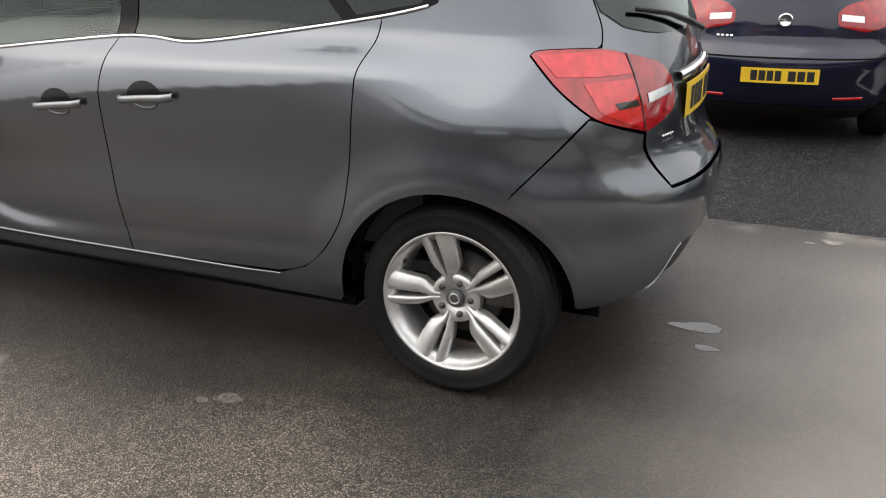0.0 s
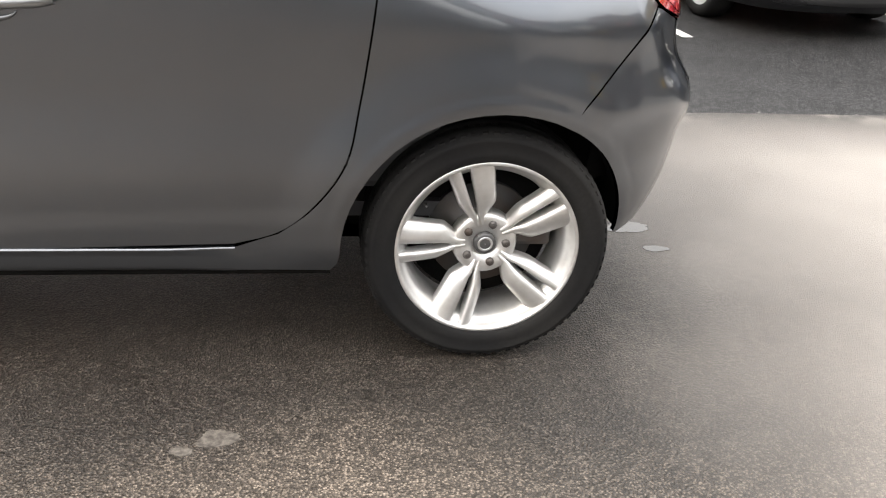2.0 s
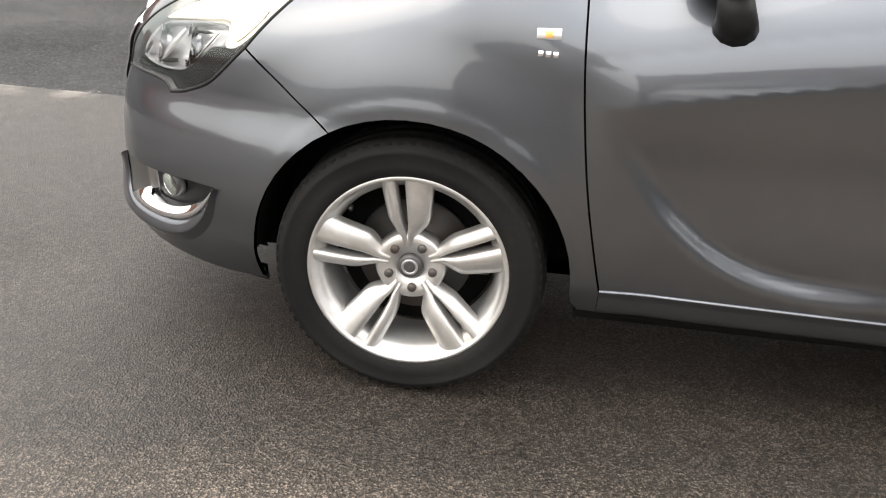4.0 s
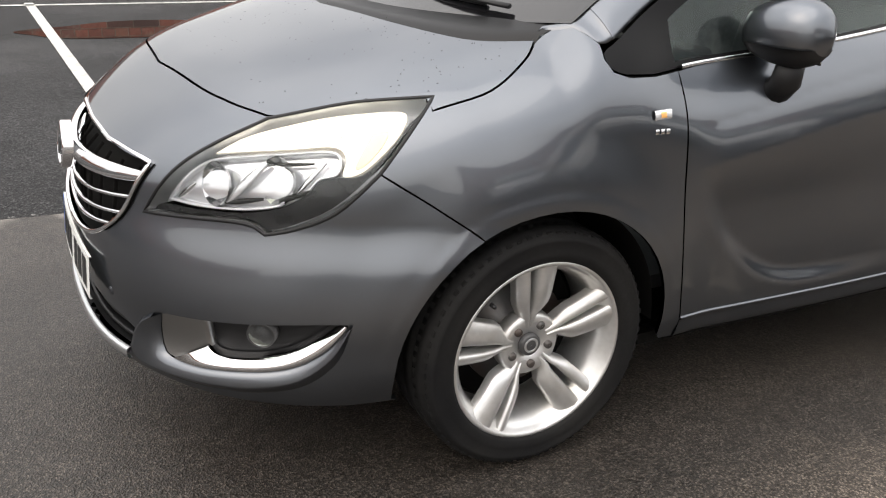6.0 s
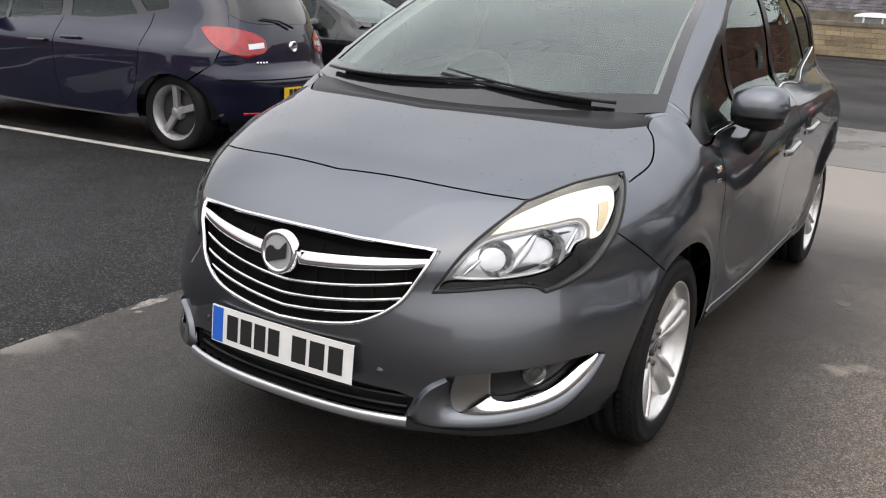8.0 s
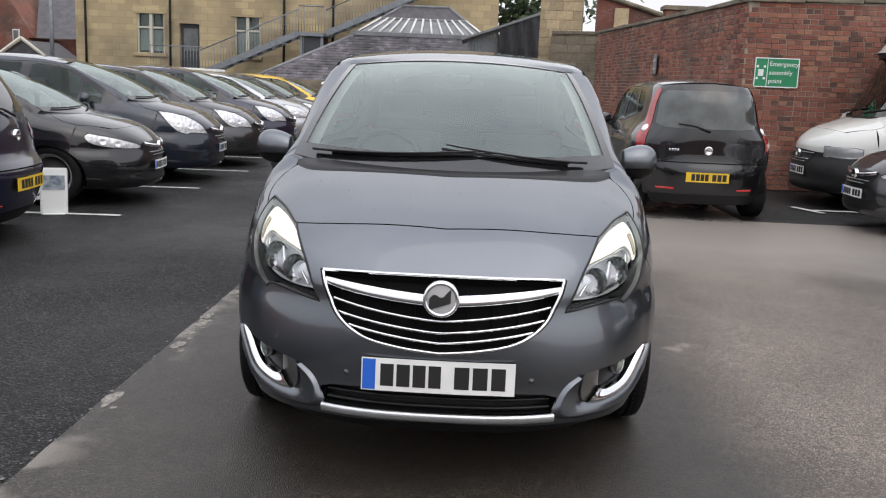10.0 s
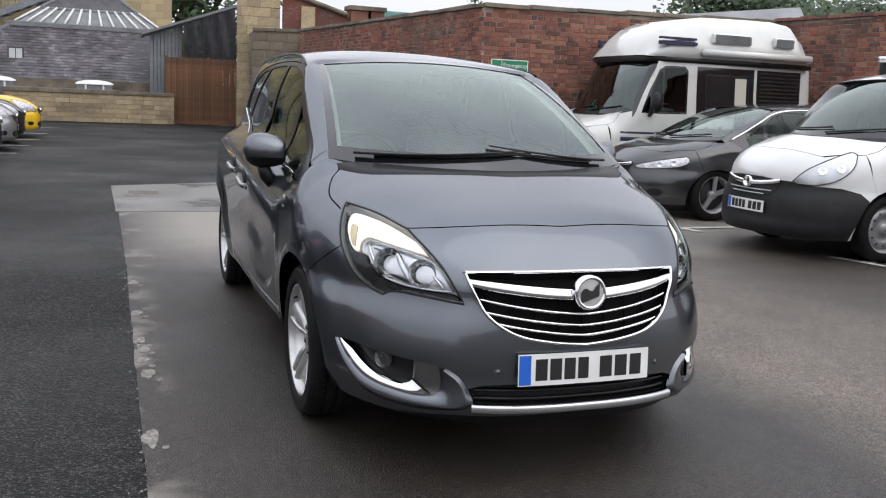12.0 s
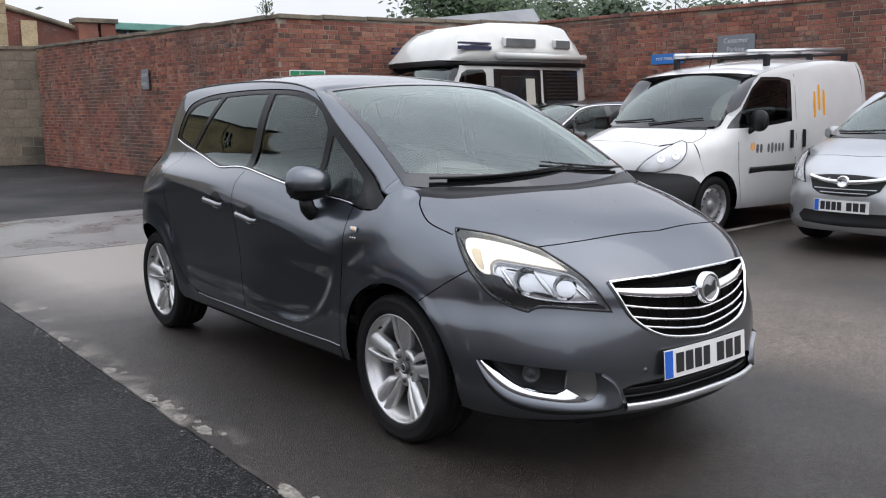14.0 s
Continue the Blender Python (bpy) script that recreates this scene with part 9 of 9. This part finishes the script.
c = vehicle("camper_van", "old white camper van with a high roof and navy stripes", "van", (6.845, 7.45, 0.0), -90, (1.06, 1.0, 1.0), CREAM, "", camper, camper_pane, ((0.74, -0.97, 2.02), (0.06, -0.015)), ((0.80, -1.46, 1.205), (0.20, 0.03)), camper_pillar,
            0.05, "box", "box", dark_bumper=VAN_GREY, spokes=0, radius=0.32, rear_pane=False, mirrors=(0.97, -1.00, 1.40, 0.16, 0.16), loop_dlo=camper_dlo, grille="plain", side_lines=False)
camper_body = set(c.children_recursive)
# high roof: a gutter band, then a moulded cap that slopes at the front
def rounded(w, r, n=5):
    pts = []
    for sx, a0 in ((1, 0.0), (-1, math.pi / 2)):
        for k in range(n):
            a = a0 + (math.pi / 2) * k / (n - 1)
            pts.append((sx * (w - r) + r * math.cos(a), math.sin(a)))
    return pts
rows = []
for y, z1 in ((-1.04, 2.09), (-0.97, 2.24), (-0.85, 2.39), (-0.68, 2.53), (-0.42, 2.64), (0.0, 2.70), (0.8, 2.72), (1.3, 2.72), (1.62, 2.68), (1.78, 2.52), (1.84, 2.07)):
    w = 0.90 - 0.12 * max(0, (-0.6 - y) / 0.56) ** 2
    rows.append([(w, y, 2.07)] + [(x * (1 - 0.16 * q), y, 2.07 + (z1 - 2.07) * q) for x, q in rounded(w, 0.26)] + [(-w, y, 2.07)])
cap = part("high_roof", grid_mesh("high_roof", rows), CREAM, c, "cream moulded high roof")
part("gutter_band", grid_mesh("gutter_band", [[(x * k, y, z) for x, y in ((0.55, -1.04), (0.82, -0.96), (0.90, -0.7), (0.91, 0.6), (0.91, 1.84), (0, 1.87), (-0.91, 1.84), (-0.91, 0.6), (-0.90, -0.7), (-0.82, -0.96), (-0.55, -1.04))] for k, z in ((0.97, 2.00), (1.0, 2.01), (1.0, 2.07), (0.97, 2.08))], True), BLACK_TRIM, c, "black gutter band")
for s in (1, -1):
    part("awning", tube("awning", [(s * 0.945, -0.20, 2.16), (s * 0.945, 1.78, 2.16)], 0.055, 10), CREAM, cap)
    for y0, y1 in ((0.02, 0.72), (1.14, 1.52)):
        wv = part("roof_window", slab_mesh("roof_window", *sorted((s * 0.80, s * 0.872)), y0, y1, 2.30, 2.46, 0.03), SATIN, cap)
        part("pane", slab_mesh("pane", *sorted((s * 0.868, s * 0.876)), y0 + 0.04, y1 - 0.04, 2.32, 2.44), ROOM_DARK, wv)
    for z, hgt in ((2.25, 0.05), (2.33, 0.03)):
        part("roof_stripe", slab_mesh("roof_stripe", *sorted((s * 0.80, s * 0.892 - s * (z - 2.2) * 0.25)), -0.88, -0.26, z, z + hgt, 0.0), NAVY_TAPE, cap)
    for y0, y1, nm in ((-0.22, 0.82, "side_window"), (0.88, 1.72, "slatted_window")):
        set_shape(camper)
        FLARE[0], SCOOP[0], BLUNT[0] = 0.012, 0.0, shape_blunt()
        loop = [(y0, 1.22), (y1, 1.22), (y1, 1.955), (y0, 1.955)]
        wn = skin(nm, loop, flank, GLOSS_BLACK, c, 1.0, 0.06, off=0.006, depth=0.01, side=s)
        if nm == "side_window":
            inner_loop = [(y0 + 0.15, 1.34), (y1 - 0.11, 1.34), (y1 - 0.11, 1.84), (y0 + 0.15, 1.84)]
            skin("inner_pane", inner_loop, flank, TAIL_GLASS, wn, 1.0, 0.08, off=0.010, depth=0.004, side=s)
            p, n = along(flank, inner_loop + [inner_loop[0]], 0.012)
            ribbon("pane_trim", p, n, 0.020, 0.004, BLACK_TRIM, wn, "", s)
            skin("curtain", [(y1 - 0.36, 1.37), (y1 - 0.15, 1.37), (y1 - 0.15, 1.81), (y1 - 0.36, 1.81)], flank, SASH, wn, 1.0, 0.05, off=0.0125, depth=0.001, side=s)
        else:
            for k in range(12):
                p, n = along(flank, [(y0 + 0.05, 1.265 + 0.058 * k), (y1 - 0.05, 1.265 + 0.058 * k)], 0.008)
                ribbon("vent_slat", p, n, 0.030, 0.006, BLACK_TRIM, wn, "", s)
        set_shape(HERO_SHAPE)
        FLARE[0], SCOOP[0], BLUNT[0] = 0.017, 0.023, 0.0
    for z, hgt in ((0.86, 0.06), (0.955, 0.028)):
        set_shape(camper)
        FLARE[0], SCOOP[0], BLUNT[0] = 0.012, 0.0, shape_blunt()
        p, n = along(flank, [(y, z) for y in np.linspace(-1.45, 1.85, 24)], 0.003)
        ribbon("side_stripe", p, n, hgt, 0.002, NAVY_TAPE, c, "", s)
        set_shape(HERO_SHAPE)
        FLARE[0], SCOOP[0], BLUNT[0] = 0.017, 0.023, 0.0

for ob in c.children_recursive:
    if ob not in camper_body and ob.type == "MESH":
        ob.data.transform(Matrix.Diagonal((1.06, 1.0, 1.0, 1.0)))

# a small white advertising board by the parked cars
ADVERT = material("printed_picture", (0.10, 0.15, 0.20), 0.4, second=(0.45, 0.47, 0.48), scale=14)
b = thing("advert_board", (-3.98, 3.42, -0.012), "small white advertising board leaning by a parked car", "sign board", turn=20)
me = slab_mesh("panel", -0.125, 0.125, -0.01, 0.01, 0.0, 0.46, 0.02)
me.transform(pose(0, 0, 0.0, -8))
part("panel", me, SIGN_WHITE, b)
me = slab_mesh("picture", -0.10, 0.10, -0.014, -0.0105, 0.24, 0.38)
me.transform(pose(0, 0, 0.0, -8))
part("picture", me, ADVERT, b)
me = slab_mesh("side_panel", -0.24, -0.125, 0.02, 0.035, 0.14, 0.38, 0.01)
part("side_panel", me, SIGN_WHITE, b)
part("foot", slab_mesh("foot", -0.10, 0.10, -0.04, 0.10, 0.0, 0.012, 0.004), SIGN_WHITE, b)
